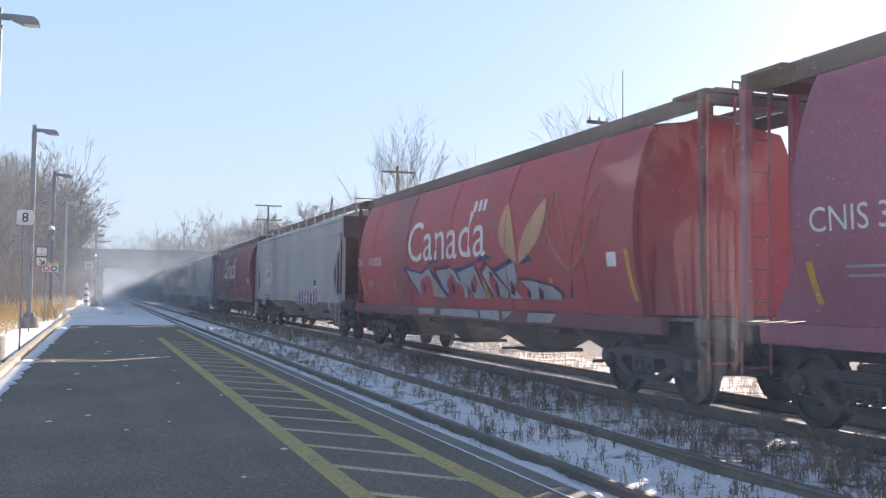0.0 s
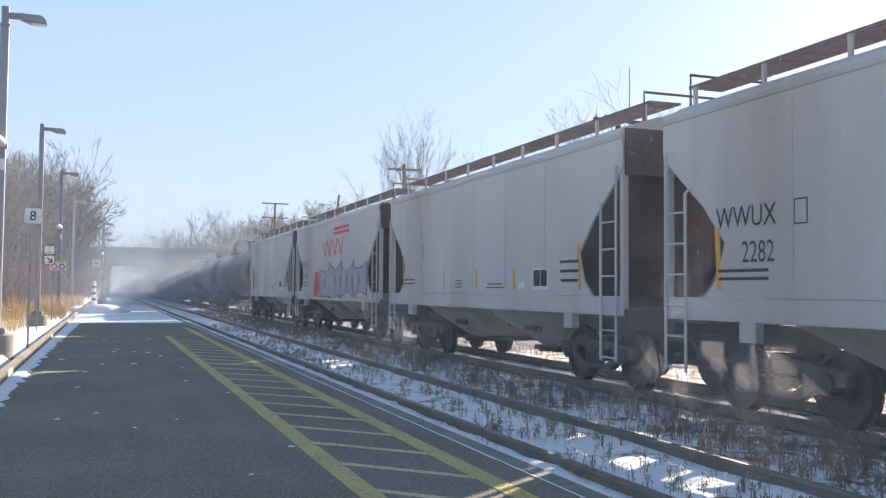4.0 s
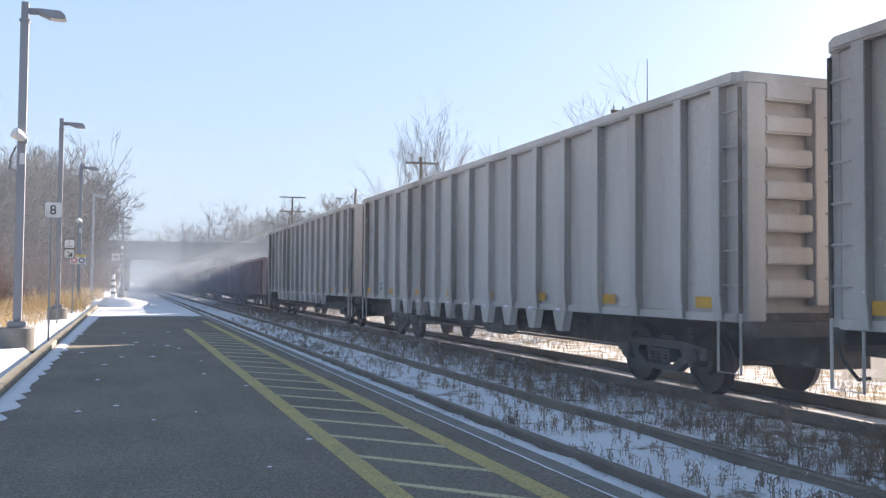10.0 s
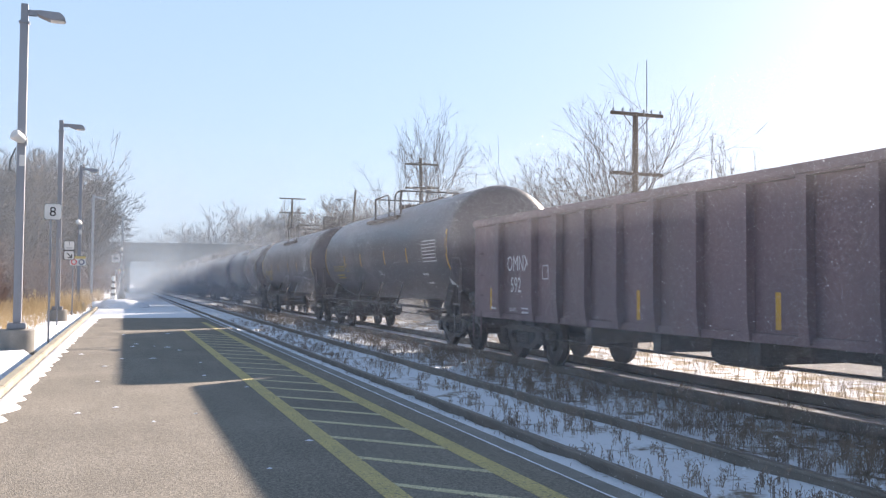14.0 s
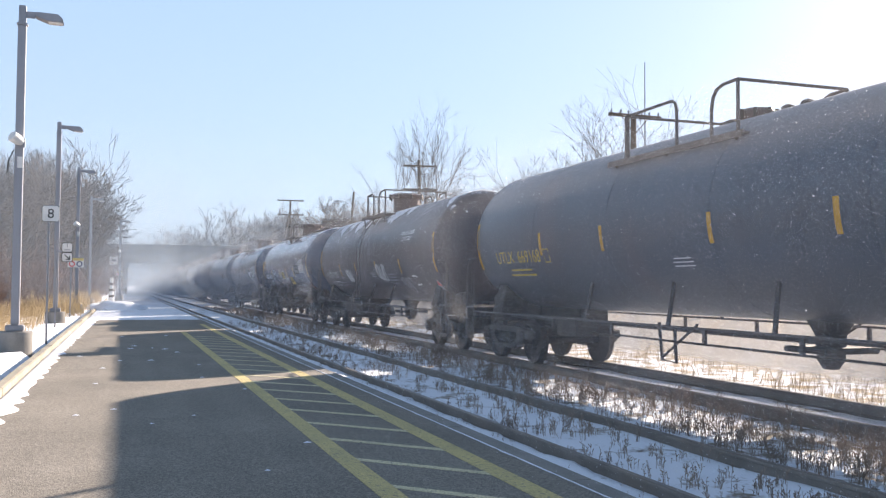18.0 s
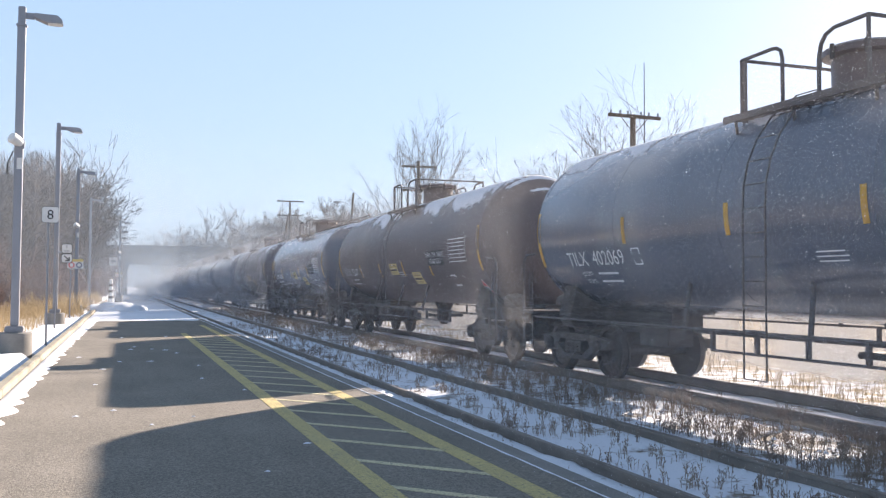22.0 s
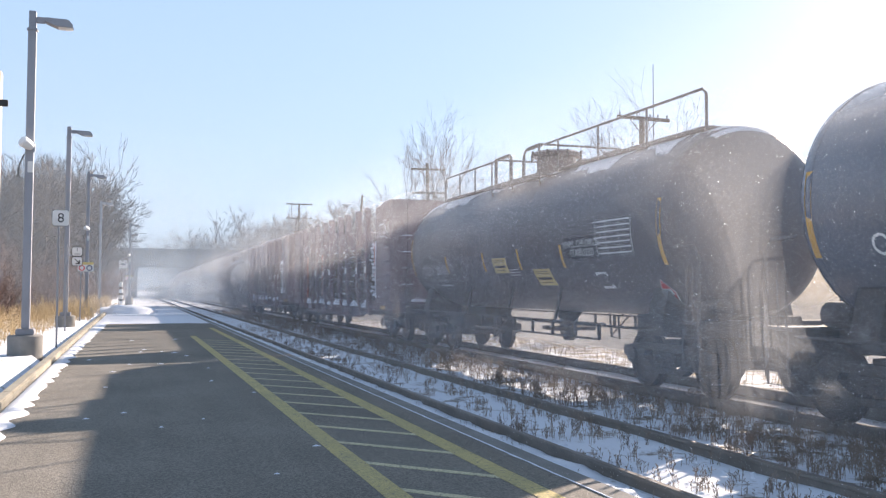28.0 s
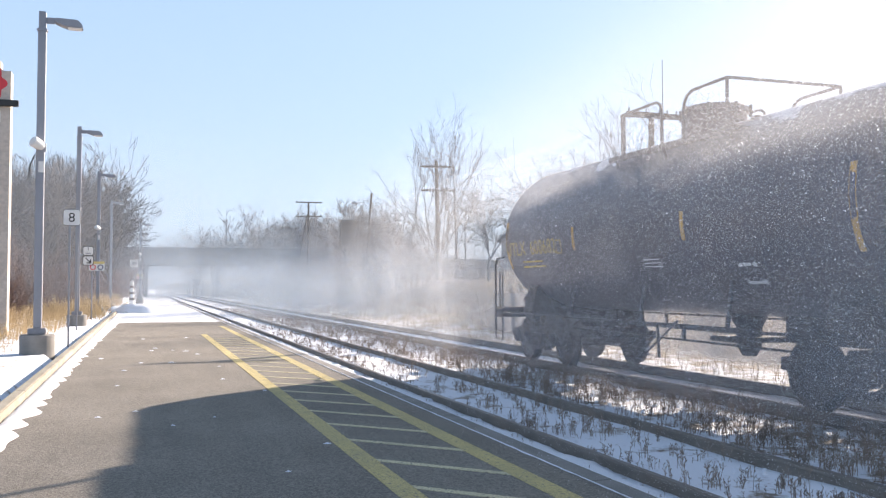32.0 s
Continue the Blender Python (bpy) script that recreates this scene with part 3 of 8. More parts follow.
def line_paint(name, pts, label):
    """A worn strip of paint 4 mm above the asphalt, from a four-cornered outline."""
    bm = bmesh.new()
    top = [bm.verts.new((x, y, 0.005)) for x, y in pts]
    low = [bm.verts.new((x, y, 0.0006)) for x, y in pts]
    bm.faces.new(top)
    for i in range(len(pts)):
        bm.faces.new((top[i], low[i], low[(i + 1) % len(pts)], top[(i + 1) % len(pts)]))
    bmesh.ops.recalc_face_normals(bm, faces=bm.faces[:])
    return part(name, bm, M["hatch" if name == "hatch_line" else "yellow"], platform, label)


line_paint("inner_line", [(1.83, -14), (2.02, -14), (2.02, 31.6), (1.83, 31.6)], "worn yellow warning line")
line_paint("outer_line", [(2.92, -14), (3.11, -14), (3.11, 38), (2.92, 38)], "worn yellow warning line")
for i in range(36):
    y0 = -11.84 + i * 1.17
    if y0 < 31:
        line_paint("hatch_line", [(2.023, y0 - 0.055), (2.917, y0 - 0.985), (2.917, y0 - 0.855), (2.023, y0 + 0.075)], "")


def snow_strip(left, right, z, thick):
    """A thin lying sheet of snow between two edge lines of (x, y) points, thinning towards its rim."""
    bm = bmesh.new()
    rows_ = []
    for (xa, ya), (xb, yb) in zip(left, right):
        rows_.append([bm.verts.new((xa + (xb - xa) * f, ya + (yb - ya) * f, z + thick * k)) for f, k in ((0, 0), (0.12, 0.8), (0.5, 1), (0.88, 0.8), (1, 0))])
    for p, q in zip(rows_, rows_[1:]):
        for j in range(4):
            bm.faces.new((p[j], p[j + 1], q[j + 1], q[j]))
    bmesh.ops.recalc_face_normals(bm, faces=bm.faces[:])
    return bm


def snow_sheet(name, left, right, z, label, thick=0.02):
    return thing(name, snow_strip(left, right, z, thick), M["snow"], label, "snow", kind="structure", smooth="all")


def ragged(y0, y1, step, fn):
    k = int((y1 - y0) / step)
    return [(fn(y0 + i * step), y0 + i * step) for i in range(k + 1)]


rnd = random.Random(4)
rim = np.linspace(-1.5, 3.36, 40)
snow_sheet("snow", [(x, 43.2 + 0.5 * noise.noise(Vector((x * 1.5, 0, 3)))) for x in rim], [(x, 102.0) for x in rim], 0.006, "white snow lying on the far platform")
ks = np.arange(3.0, 48.0, 0.11)
snow_sheet("snow", [(-1.548, y) for y in ks], [(-1.36 + 0.13 * abs(math.sin(y * 2.9 + 2 * noise.noise(Vector((y * 0.6, 0, 2))))) + 0.12 * noise.noise(Vector((0, y * 1.4, 1))) + 0.012 * max(y - 25, 0), y - 0.1) for y in ks],
           0.006, "ragged white snow along the kerb", 0.03)
for k in range(58):
    y0, n = 2.2 + k * 0.76, 12
    run = [y0 + 0.07 * i for i in range(n)]
    thing("snow_streak", snow_strip([(3.421 - 0.022 * abs(noise.noise(Vector((y * 2.2, 4, 0)))) - rnd.uniform(0, 0.006), y) for y in run], [(3.432 + 0.014 * abs(noise.noise(Vector((y * 3.1, 9, 0)))) + rnd.uniform(0, 0.004), y) for y in run], 0.006, 0.005), M["snow"], "thin streak of snow along the platform edge", "snow", "snow streaks")
for i in range(22):
    x, y = rnd.uniform(-1.0, 1.8), rnd.uniform(6, 30)
    r = rnd.uniform(0.012, 0.03) * (1 + y / 24)
    bm = bmesh.new()
    ring = [bm.verts.new((x + r * 1.6 * math.cos(a) * rnd.uniform(0.4, 1.2), y + r * math.sin(a) * rnd.uniform(0.4, 1.2), 0.003)) for a in np.linspace(0, math.tau, 9)[:-1]]
    tip = bm.verts.new((x, y, 0.012 + r * 0.15))
    for k in range(8):
        bm.faces.new((ring[k], ring[(k + 1) % 8], tip))
    thing("snow_clump", bm, M["snow"], "small clump of snow on the asphalt", "snow", "snow clumps", smooth=True)

# rails, ties
for i, x in enumerate(RAILS):
    prof = [(-0.075, -0.18), (0.075, -0.18), (0.075, -0.165), (0.012, -0.145), (0.012, -0.04), (0.036, -0.03), (0.036, -0.004), (0.03, 0.0), (-0.03, 0.0), (-0.036, -0.004), (-0.036, -0.03), (-0.012, -0.04), (-0.012, -0.145), (-0.075, -0.165)]
    bm = prism(bmesh.new(), [(x + a, b - 0.003) for a, b in prof], -60, 420)
    rail = thing("rail", bm, M["rail"], "rusty brown steel rail", "rail", "rails", kind="structure")
    bm = bmesh.new()
    box(bm, x - 0.026, x + 0.026, -60, 420, -0.0025, 0.0015)
    part("running_surface", bm, M["railhead"], rail, "worn bright running surface")
bm = bmesh.new()
for cx in (TRACK_1, TRACK_2):
    for i in range(330):
        y = -16 + i * 0.54 + rnd.uniform(-0.03, 0.03)
        box(bm, cx - 1.28, cx + 1.28, y - 0.11, y + 0.11, -0.40, -0.205 + rnd.uniform(-0.03, 0.012))
thing("railway_ties", bm, M["tie"], "dark timber ties half buried in snow", "tie", kind="stuff")


def snow_bank(x0, x1, y0, y1, low, high, seed):
    """Old snow heaped in a narrow gap, uneven along its length."""
    V, F, m = [], [], 6
    ys_ = lines((y0, 16, 0.06), (16, 34, 0.12), (34, y1, 0.6))
    for y in ys_:
        fill = high + 0.055 * noise.noise(Vector((seed, y * 1.1, 0))) + 0.05 * noise.noise(Vector((seed, y * 4.3, 3)))
        for i in range(m + 1):
            f = i / m
            V.append((x0 + (x1 - x0) * f, y, max(low, fill - 0.05 * abs(2 * f - 0.8) + 0.022 * noise.noise(Vector((f * 2.5, y * 9, seed))))))
    for j in range(len(ys_) - 1):
        F.extend((j * (m + 1) + i, j * (m + 1) + i + 1, (j + 1) * (m + 1) + i + 1, (j + 1) * (m + 1) + i) for i in range(m))
    me = bpy.data.meshes.new("snow")
    me.from_pydata(V, [], F)
    me.polygons.foreach_set("use_smooth", [True] * len(F))
    me.materials.append(M["snow"])
    return tagged(new("snow", me), "old snow heaped between the platform wall and the rail", "snow", kind="structure")


snow_bank(3.644, 4.062, 2.5, 100.0, -0.17, -0.062, 2)


# lumps of old snow thrown up along the platform wall and beside the rails
def snow_lumps(places, seed):
    r = random.Random(seed)
    V, F = [], []
    for x, y, z, size in places:
        k, n = len(V), 7
        a0 = r.uniform(0, 6)
        for ring, (f, h) in enumerate(((1.0, -0.25), (0.75, 0.35), (0.35, 0.62))):
            V.extend((x + size * f * r.uniform(0.75, 1.25) * math.cos(a0 + math.tau * i / n), y + size * f * r.uniform(0.75, 1.25) * math.sin(a0 + math.tau * i / n), z + size * h * r.uniform(0.8, 1.2)) for i in range(n))
        V.append((x, y, z + size * 0.7))
        for ring in range(2):
            F.extend((k + ring * n + i, k + ring * n + (i + 1) % n, k + (ring + 1) * n + (i + 1) % n, k + (ring + 1) * n + i) for i in range(n))
        F.extend((k + 2 * n + i, k + 2 * n + (i + 1) % n, k + 3 * n) for i in range(n))
    me = bpy.data.meshes.new("snow_lumps")
    me.from_pydata(V, [], F)
    me.polygons.foreach_set("use_smooth", [True] * len(F))
    me.materials.append(M["snow"])
    return me


lump_places = []
for x0, x1, n, big in ((3.68, 4.0, 420, 0.045), (4.16, 4.5, 240, 0.04), (5.1, 5.46, 240, 0.04), (5.62, 7.9, 900, 0.05)):
    for _ in range(n):
        x, y = rnd.uniform(x0, x1), 3.0 + 34 * rnd.random() ** 1.5
        lump_places.append((x, y, height(x, y), big * rnd.uniform(0.35, 1.0)))
tagged(new("snow_lumps", snow_lumps(lump_places, 5)), "small lumps of old snow between the rails", "snow", kind="stuff")

# ---- plants ----
def tuft_mesh(name, spots, material, tall, spread, thick, branches=2, seed=0, lean=0.25):
    """Many dry stalks in one mesh: thin three-sided stems with side twigs."""
    r = random.Random(seed)
    V, F = [], []

    def stem(p, q, w):
        k = len(V)
        d = Vector(q) - Vector(p)
        a = d.orthogonal().normalized()
        b = d.cross(a).normalized()
        for base, ww in ((Vector(p), w), (Vector(q), w * 0.4)):
            for j in range(3):
                an = j * math.tau / 3
                V.append(tuple(base + (a * math.cos(an) + b * math.sin(an)) * ww))
        for j in range(3):
            F.append((k + j, k + (j + 1) % 3, k + 3 + (j + 1) % 3, k + 3 + j))

    for x, y, z, s in spots:
        h = tall * s * r.uniform(0.6, 1.25)
        px, py = x + r.gauss(0, spread), y + r.gauss(0, spread)
        top = (px + r.gauss(0, lean) * h, py + r.gauss(0, lean) * h, z + h)
        stem((px, py, z - 0.03), top, thick * r.uniform(0.7, 1.3))
        for _ in range(branches):
            f = r.uniform(0.35, 0.95)
            p = Vector((px, py, z)).lerp(Vector(top), f)
            q = p + Vector((r.gauss(0, 0.16), r.gauss(0, 0.16), r.uniform(0.05, 0.3))) * h
            stem(p, q, thick * 0.6)
    me = bpy.data.meshes.new(name)
    me.from_pydata(V, [], F)
    me.materials.append(material)
    return me


def spots(n, x0, x1, y0, y1, seed, clump=0.5, bias=1.0):
    """Places for stalks, gathered in patches and denser close by."""
    r = random.Random(seed)
    out = []
    while len(out) < n:
        x = r.uniform(x0, x1)
        y = y0 + (y1 - y0) * r.random() ** bias
        if noise.noise(Vector((x * 1.3, y * 0.9, seed))) * 0.6 + noise.noise(Vector((x * 0.4, y * 0.35, seed + 9))) * 0.6 > r.uniform(-0.5, 0.5) + clump - 0.5:
            out.append((x, y, height(x, y), r.uniform(0.6, 1.2)))
    return out


def stuff(name, me, label, category):
    return tagged(new(name, me), label, category, kind="stuff")


def weed_mesh(plants, seed, tall, thick, stems=6, heads=3):
    """Dead weeds: several stiff stems from one root, each forking into short twigs with seed heads."""
    r = random.Random(seed)
    V, F = [], []

    def stick(p, q, w0, w1):
        k = len(V)
        d = q - p
        a = d.orthogonal().normalized()
        b = d.cross(a).normalized()
        for base, ww in ((p, w0), (q, w1)):
            V.extend(tuple(base + (a * math.cos(an) + b * math.sin(an)) * ww) for an in (0, 2.094, 4.189))
        F.extend((k + j, k + (j + 1) % 3, k + 3 + (j + 1) % 3, k + 3 + j) for j in range(3))

    for x, y, z, size in plants:
        root = Vector((x, y, z - 0.02))
        for _ in range(r.randrange(2, stems + 1)):
            h = tall * size * r.uniform(0.45, 1.15)
            p = root + Vector((r.gauss(0, 0.025), r.gauss(0, 0.025), 0))
            q = p + Vector((r.gauss(0, 0.16), r.gauss(0, 0.16), 1)) * h
            stick(p, q, thick, thick * 0.6)
            for _ in range(heads):
                s_ = p.lerp(q, r.uniform(0.45, 1.0))
                e = s_ + Vector((r.gauss(0, 0.11), r.gauss(0, 0.11), r.uniform(0.08, 0.25))) * h
                stick(s_, e, thick * 0.6, thick * r.uniform(0.8, 1.6))
    me = bpy.data.meshes.new("weeds")
    me.from_pydata(V, [], F)
    me.materials.append(M["weeds"])
    return me


stuff("weeds", weed_mesh(spots(620, 4.22, 5.42, 3.5, 42, 11, 0.55, 1.5), 1, 0.16, 0.003, 7, 4), "dead brown weed stalks standing in snow between rails", "weeds")
stuff("weeds", weed_mesh(spots(2100, 5.75, 7.95, 4.5, 75, 12, 0.42, 1.5), 2, 0.19, 0.003, 6, 4), "tangled dead weeds between the two tracks", "weeds")
stuff("weeds", weed_mesh(spots(750, 6.3, 8.02, 4.5, 60, 21, 0.5, 1.5), 6, 0.26, 0.0032, 8, 5), "thick dead weeds along the far track", "weeds")
stuff("weeds", tuft_mesh("weeds", spots(500, 3.7, 4.0, 3.5, 60, 13, 0.5, 1.5), M["weeds"], 0.07, 0.02, 0.004, 3, 3), "short dead weeds along the platform edge", "weeds")
stuff("weeds", tuft_mesh("weeds", spots(3200, 9.9, 13.5, 6, 70, 14, 0.45, 1.4), M["straw"], 0.26, 0.04, 0.004, 2, 4), "dry straw-coloured weeds beyond the far track", "weeds")
stuff("grass", tuft_mesh("grass", spots(5200, -9.0, -2.7, 27, 75, 15, 0.45, 1.3), M["straw"], 0.5, 0.05, 0.008, 1, 5), "tall dry tan grass on the verge", "grass")
stuff("grass", tuft_mesh("grass", spots(900, -7.0, -2.9, 22, 31, 18, 0.6, 1.0), M["straw"], 0.2, 0.05, 0.005, 2, 8), "short dry grass poking through the verge snow", "grass")
stuff("grass", tuft_mesh("grass", spots(1800, -4.6, -1.9, 45, 95, 16, 0.35, 1.2), M["straw"], 0.85, 0.05, 0.011, 1, 6), "tall dry tan grass beside the platform end", "grass")
stuff("grass", tuft_mesh("grass", spots(4200, 12, 34, 14, 110, 17, 0.45, 1.2), M["straw"], 0.55, 0.06, 0.010, 1, 7), "dry tan grass on the bank", "grass")


def bush_mesh(name, seed, tall=2.6, wide=1.6, stems=24, material=None):
    """Bare brush: stems that fork twice, as one tangle."""
    r = random.Random(seed)
    V, F = [], []

    def limb(p, q, w0, w1):
        k = len(V)
        d = Vector(q) - Vector(p)
        a = d.orthogonal().normalized()
        b = d.cross(a).normalized()
        for base, ww in ((Vector(p), w0), (Vector(q), w1)):
            for j in range(3):
                an = j * math.tau / 3
                V.append(tuple(base + (a * math.cos(an) + b * math.sin(an)) * ww))
        for j in range(3):
            F.append((k + j, k + (j + 1) % 3, k + 3 + (j + 1) % 3, k + 3 + j))

    for _ in range(stems):
        a, d = r.uniform(0, math.tau), wide * r.random() ** 0.6
        p = Vector((d * math.cos(a), d * math.sin(a), -0.1))
        h = tall * r.uniform(0.5, 1.1) * (1.1 - 0.4 * d / wide)
        way = Vector((math.cos(a) * 0.25 + r.gauss(0, 0.18), math.sin(a) * 0.25 + r.gauss(0, 0.18), 1)).normalized()
        q = p + way * h
        limb(p, q, 0.018, 0.008)
        for _ in range(9):
            s = p.lerp(q, r.uniform(0.2, 0.95))
            e = s + (way + Vector((r.gauss(0, 0.6), r.gauss(0, 0.6), r.gauss(0.1, 0.3)))).normalized() * h * r.uniform(0.15, 0.4)
            limb(s, e, 0.010, 0.005)
            for _ in range(3):
                s2 = s.lerp(e, r.uniform(0.3, 1.0))
                limb(s2, s2 + Vector((r.gauss(0, 0.2), r.gauss(0, 0.2), r.gauss(0.12, 0.12))) * h * 0.5, 0.006, 0.004)
    me = bpy.data.meshes.new(name)
    me.from_pydata(V, [], F)
    me.materials.append(material or M["brush"])
    return me


def forked_tree(seed, limbs=6, depth=5, trunk=2.0, first=2.5, ratio=0.80, fan=0.75, leader=False, thick=1.0, shoots=2, peak=0.0):
    """A bare tree 10 m high: limbs that fork again and again into ever finer twigs, with side shoots all along."""
    r = random.Random(seed)
    V, F = [], []

    def stick(p, q, w0, w1):
        k = len(V)
        d = q - p
        a = d.orthogonal().normalized()
        b = d.cross(a).normalized()
        for base, ww in ((p, w0), (q, w1)):
            V.extend(base + (a * c + b * s_) * ww for c, s_ in ((1, 0), (-0.5, 0.866), (-0.5, -0.866)))
        F.extend((k + j, k + (j + 1) % 3, k + 3 + (j + 1) % 3, k + 3 + j) for j in range(3))

    def off(d, ang):
        o = Matrix.Rotation(r.uniform(0, math.tau), 3, d) @ d.orthogonal().normalized()
        return (d * math.cos(ang) + o * math.sin(ang)).normalized()

    least = 0.0075 * thick

    def grow(p, d, length, w, level):
        q, n = p, 3 if level < 2 else 2
        nodes = []
        for i in range(n):
            d = (d + Vector((r.gauss(0, 0.10), r.gauss(0, 0.10), r.gauss(0.015, 0.09)))).normalized()
            nq = q + d * length / n
            stick(q, nq, max(w * (1 - 0.32 * i / n), least), max(w * (1 - 0.32 * (i + 1) / n), least * 0.8))
            q = nq
            nodes.append((q, d))
        if level >= depth:
            return
        for c in range(2 if r.random() < 0.6 else 3):
            grow(q, off(d, r.uniform(0.2, 0.62)), length * ratio * r.uniform(0.72, 1.1), w * 0.6, level + 1)
        for c in range(shoots):
            pt, dd = nodes[r.randrange(n)]
            if level + 2 <= depth:
                grow(pt, off(dd, r.uniform(0.5, 0.95)), length * 0.5 * r.uniform(0.6, 1.2), w * 0.4, level + 2)

    bm = bmesh.new()
    if leader:
        pts, d, p = [], Vector((0, 0, 1)), Vector((0, 0, -0.25))
        for i in range(13):
            pts.append(p.copy())
            p = p + d * 0.8
            d = (d + Vector((r.gauss(0, 0.03), r.gauss(0, 0.03), 0.02))).normalized()
        rad = [0.15 * (1 - 0.93 * i / 12) for i in range(13)]
        rad[0] *= 1.3
        for t in range(limbs):
            f = 0.14 + 0.80 * (t + r.random()) / limbs
            k = min(int(f * 12), 11)
            q = pts[k].lerp(pts[k + 1], f * 12 - k)
            a, lean = t * 2.4 + r.uniform(-0.5, 0.5), fan * (1.15 - 0.6 * f) * r.uniform(0.8, 1.2)
            way = Vector((math.sin(lean) * math.cos(a), math.sin(lean) * math.sin(a), math.cos(lean)))
            grow(q, way, first * (1.25 - 1.12 * f) * r.uniform(0.75, 1.15), max(rad[k] * 0.3, 0.014), 1 + int(f > 0.5) + int(f > 0.8))
    else:
        pts = [Vector((0, 0, -0.25)), Vector((r.gauss(0, 0.05), r.gauss(0, 0.05), trunk * 0.5)), Vector((r.gauss(0, 0.08), r.gauss(0, 0.08), trunk))]
        rad = [0.24, 0.17, 0.15]
        for t in range(limbs):
            lean, a = fan * (0.2 + 0.8 * ((t * 0.618) % 1.0)), t * 2.4 + r.uniform(-0.3, 0.3)
            way = Vector((math.sin(lean) * math.cos(a), math.sin(lean) * math.sin(a), math.cos(lean)))
            grow(pts[-1] - Vector((0, 0, 0.5 * r.random() * min(trunk, 1.0))), way, first * (1 + peak * (0.5 - lean / fan)) * r.uniform(0.85, 1.1), 0.062 * thick ** 0.5, 0)
    k = 10.0 / sorted(v.z for v in V)[int(len(V) * 0.997)]
    tube(bm, [q * k for q in pts], rad, 8)
    tm = finish("trunk", bm, M["bark"], True)
    cm = bpy.data.meshes.new("crown")
    cm.from_pydata([tuple(v * k) for v in V], [], F)
    cm.materials.append(M["bark"])
    return tm, cm


TREES = [forked_tree(21, 20, 4, leader=True, first=2.2, fan=0.9, thick=1.3), forked_tree(22, 26, 5, 1.0, 2.3, 0.80, 1.30, thick=0.65, shoots=3, peak=0.3), forked_tree(23, 16, 5, 0.6, 3.0, 0.66, 0.9, thick=0.5, shoots=2, peak=0.6),
         forked_tree(24, 6, 5, 1.8, 2.2, 0.8, 0.7, thick=1.2), forked_tree(25, 14, 3, leader=True, first=2.4, fan=0.9, thick=2.6, shoots=3), forked_tree(26, 6, 4, 1.6, 2.4, 0.8, 0.8, thick=2.6), forked_tree(27, 8, 5, 1.6, 2.2, 0.80, 1.0, thick=1.7, shoots=4),
         forked_tree(28, 7, 5, 1.4, 2.2, 0.80, 0.95, thick=1.7, shoots=4), forked_tree(29, 10, 4, 1.0, 3.0, 0.62, 0.7, thick=1.0, shoots=3, peak=0.4)]
BUSHES = [bush_mesh("brush", 31), bush_mesh("brush", 32, 2.0, 1.9), bush_mesh("brush", 33, 3.2, 1.5)]


def tree(kind, x, y, tall, turn=0.0, label="bare leafless tree against the sky", group="bare trees", wide=0.0, top=0.0):
    z = height(x, y)
    if top:
        tall = (top - z) * 1.01
    xs_ = sorted(v.co.x for v in TREES[kind][1].vertices)
    k = wide / (xs_[int(len(xs_) * 0.99)] - xs_[int(len(xs_) * 0.01)]) if wide else tall / 10
    t = thing("tree", None, None, label, "tree", group, m=pose(x, y, z, 0, 0, turn) @ Matrix.Diagonal((k, k, tall / 10, 1)))
    part("trunk", TREES[kind][0], None, t)
    part("crown", TREES[kind][1], None, t)
    return t


def bush(kind, x, y, s, turn=0.0, label="bare reddish-brown brush beside the line", group="brush"):
    return thing("bush", BUSHES[kind], None, label, "bush", group, m=pose(x, y, height(x, y), 0, 0, turn) @ Matrix.Scale(s, 4))


# trees behind the far track
tree(2, 21.5, 67, 0, 40, "tall bare tree behind a telegraph pole", wide=9.6, top=15.6)
tree(0, 23.9, 69, 9.5, 120)
tree(1, 25.0, 45, 0, 10, "broad bare tree with many spreading limbs", wide=12.6, top=11.7)
tree(8, 28.2, 38, 0, 100, "small bare tree by the bank", wide=4.2, top=9.1)
tree(3, 22, 57, 6.8, 200)
tree(0, 33, 46, 7, 150)
tree(0, 30, 84, 7, 30)
tree(3, 36, 25.5, 9.5, 30)
for i in range(34):
    y = rnd.uniform(96, 185)
    tree(rnd.choice((4, 5, 4, 5, 4)), 20 + rnd.random() * 16 + (y - 95) * 0.12, y, rnd.uniform(5.5, 9), rnd.uniform(0, 360))
for i in range(54):
    y = rnd.uniform(205, 270)
    tree(rnd.choice((4, 5)), 10 + rnd.random() * 52, y, rnd.uniform(12, 18), rnd.uniform(0, 360), "distant bare tree beyond the bridge", "far trees")
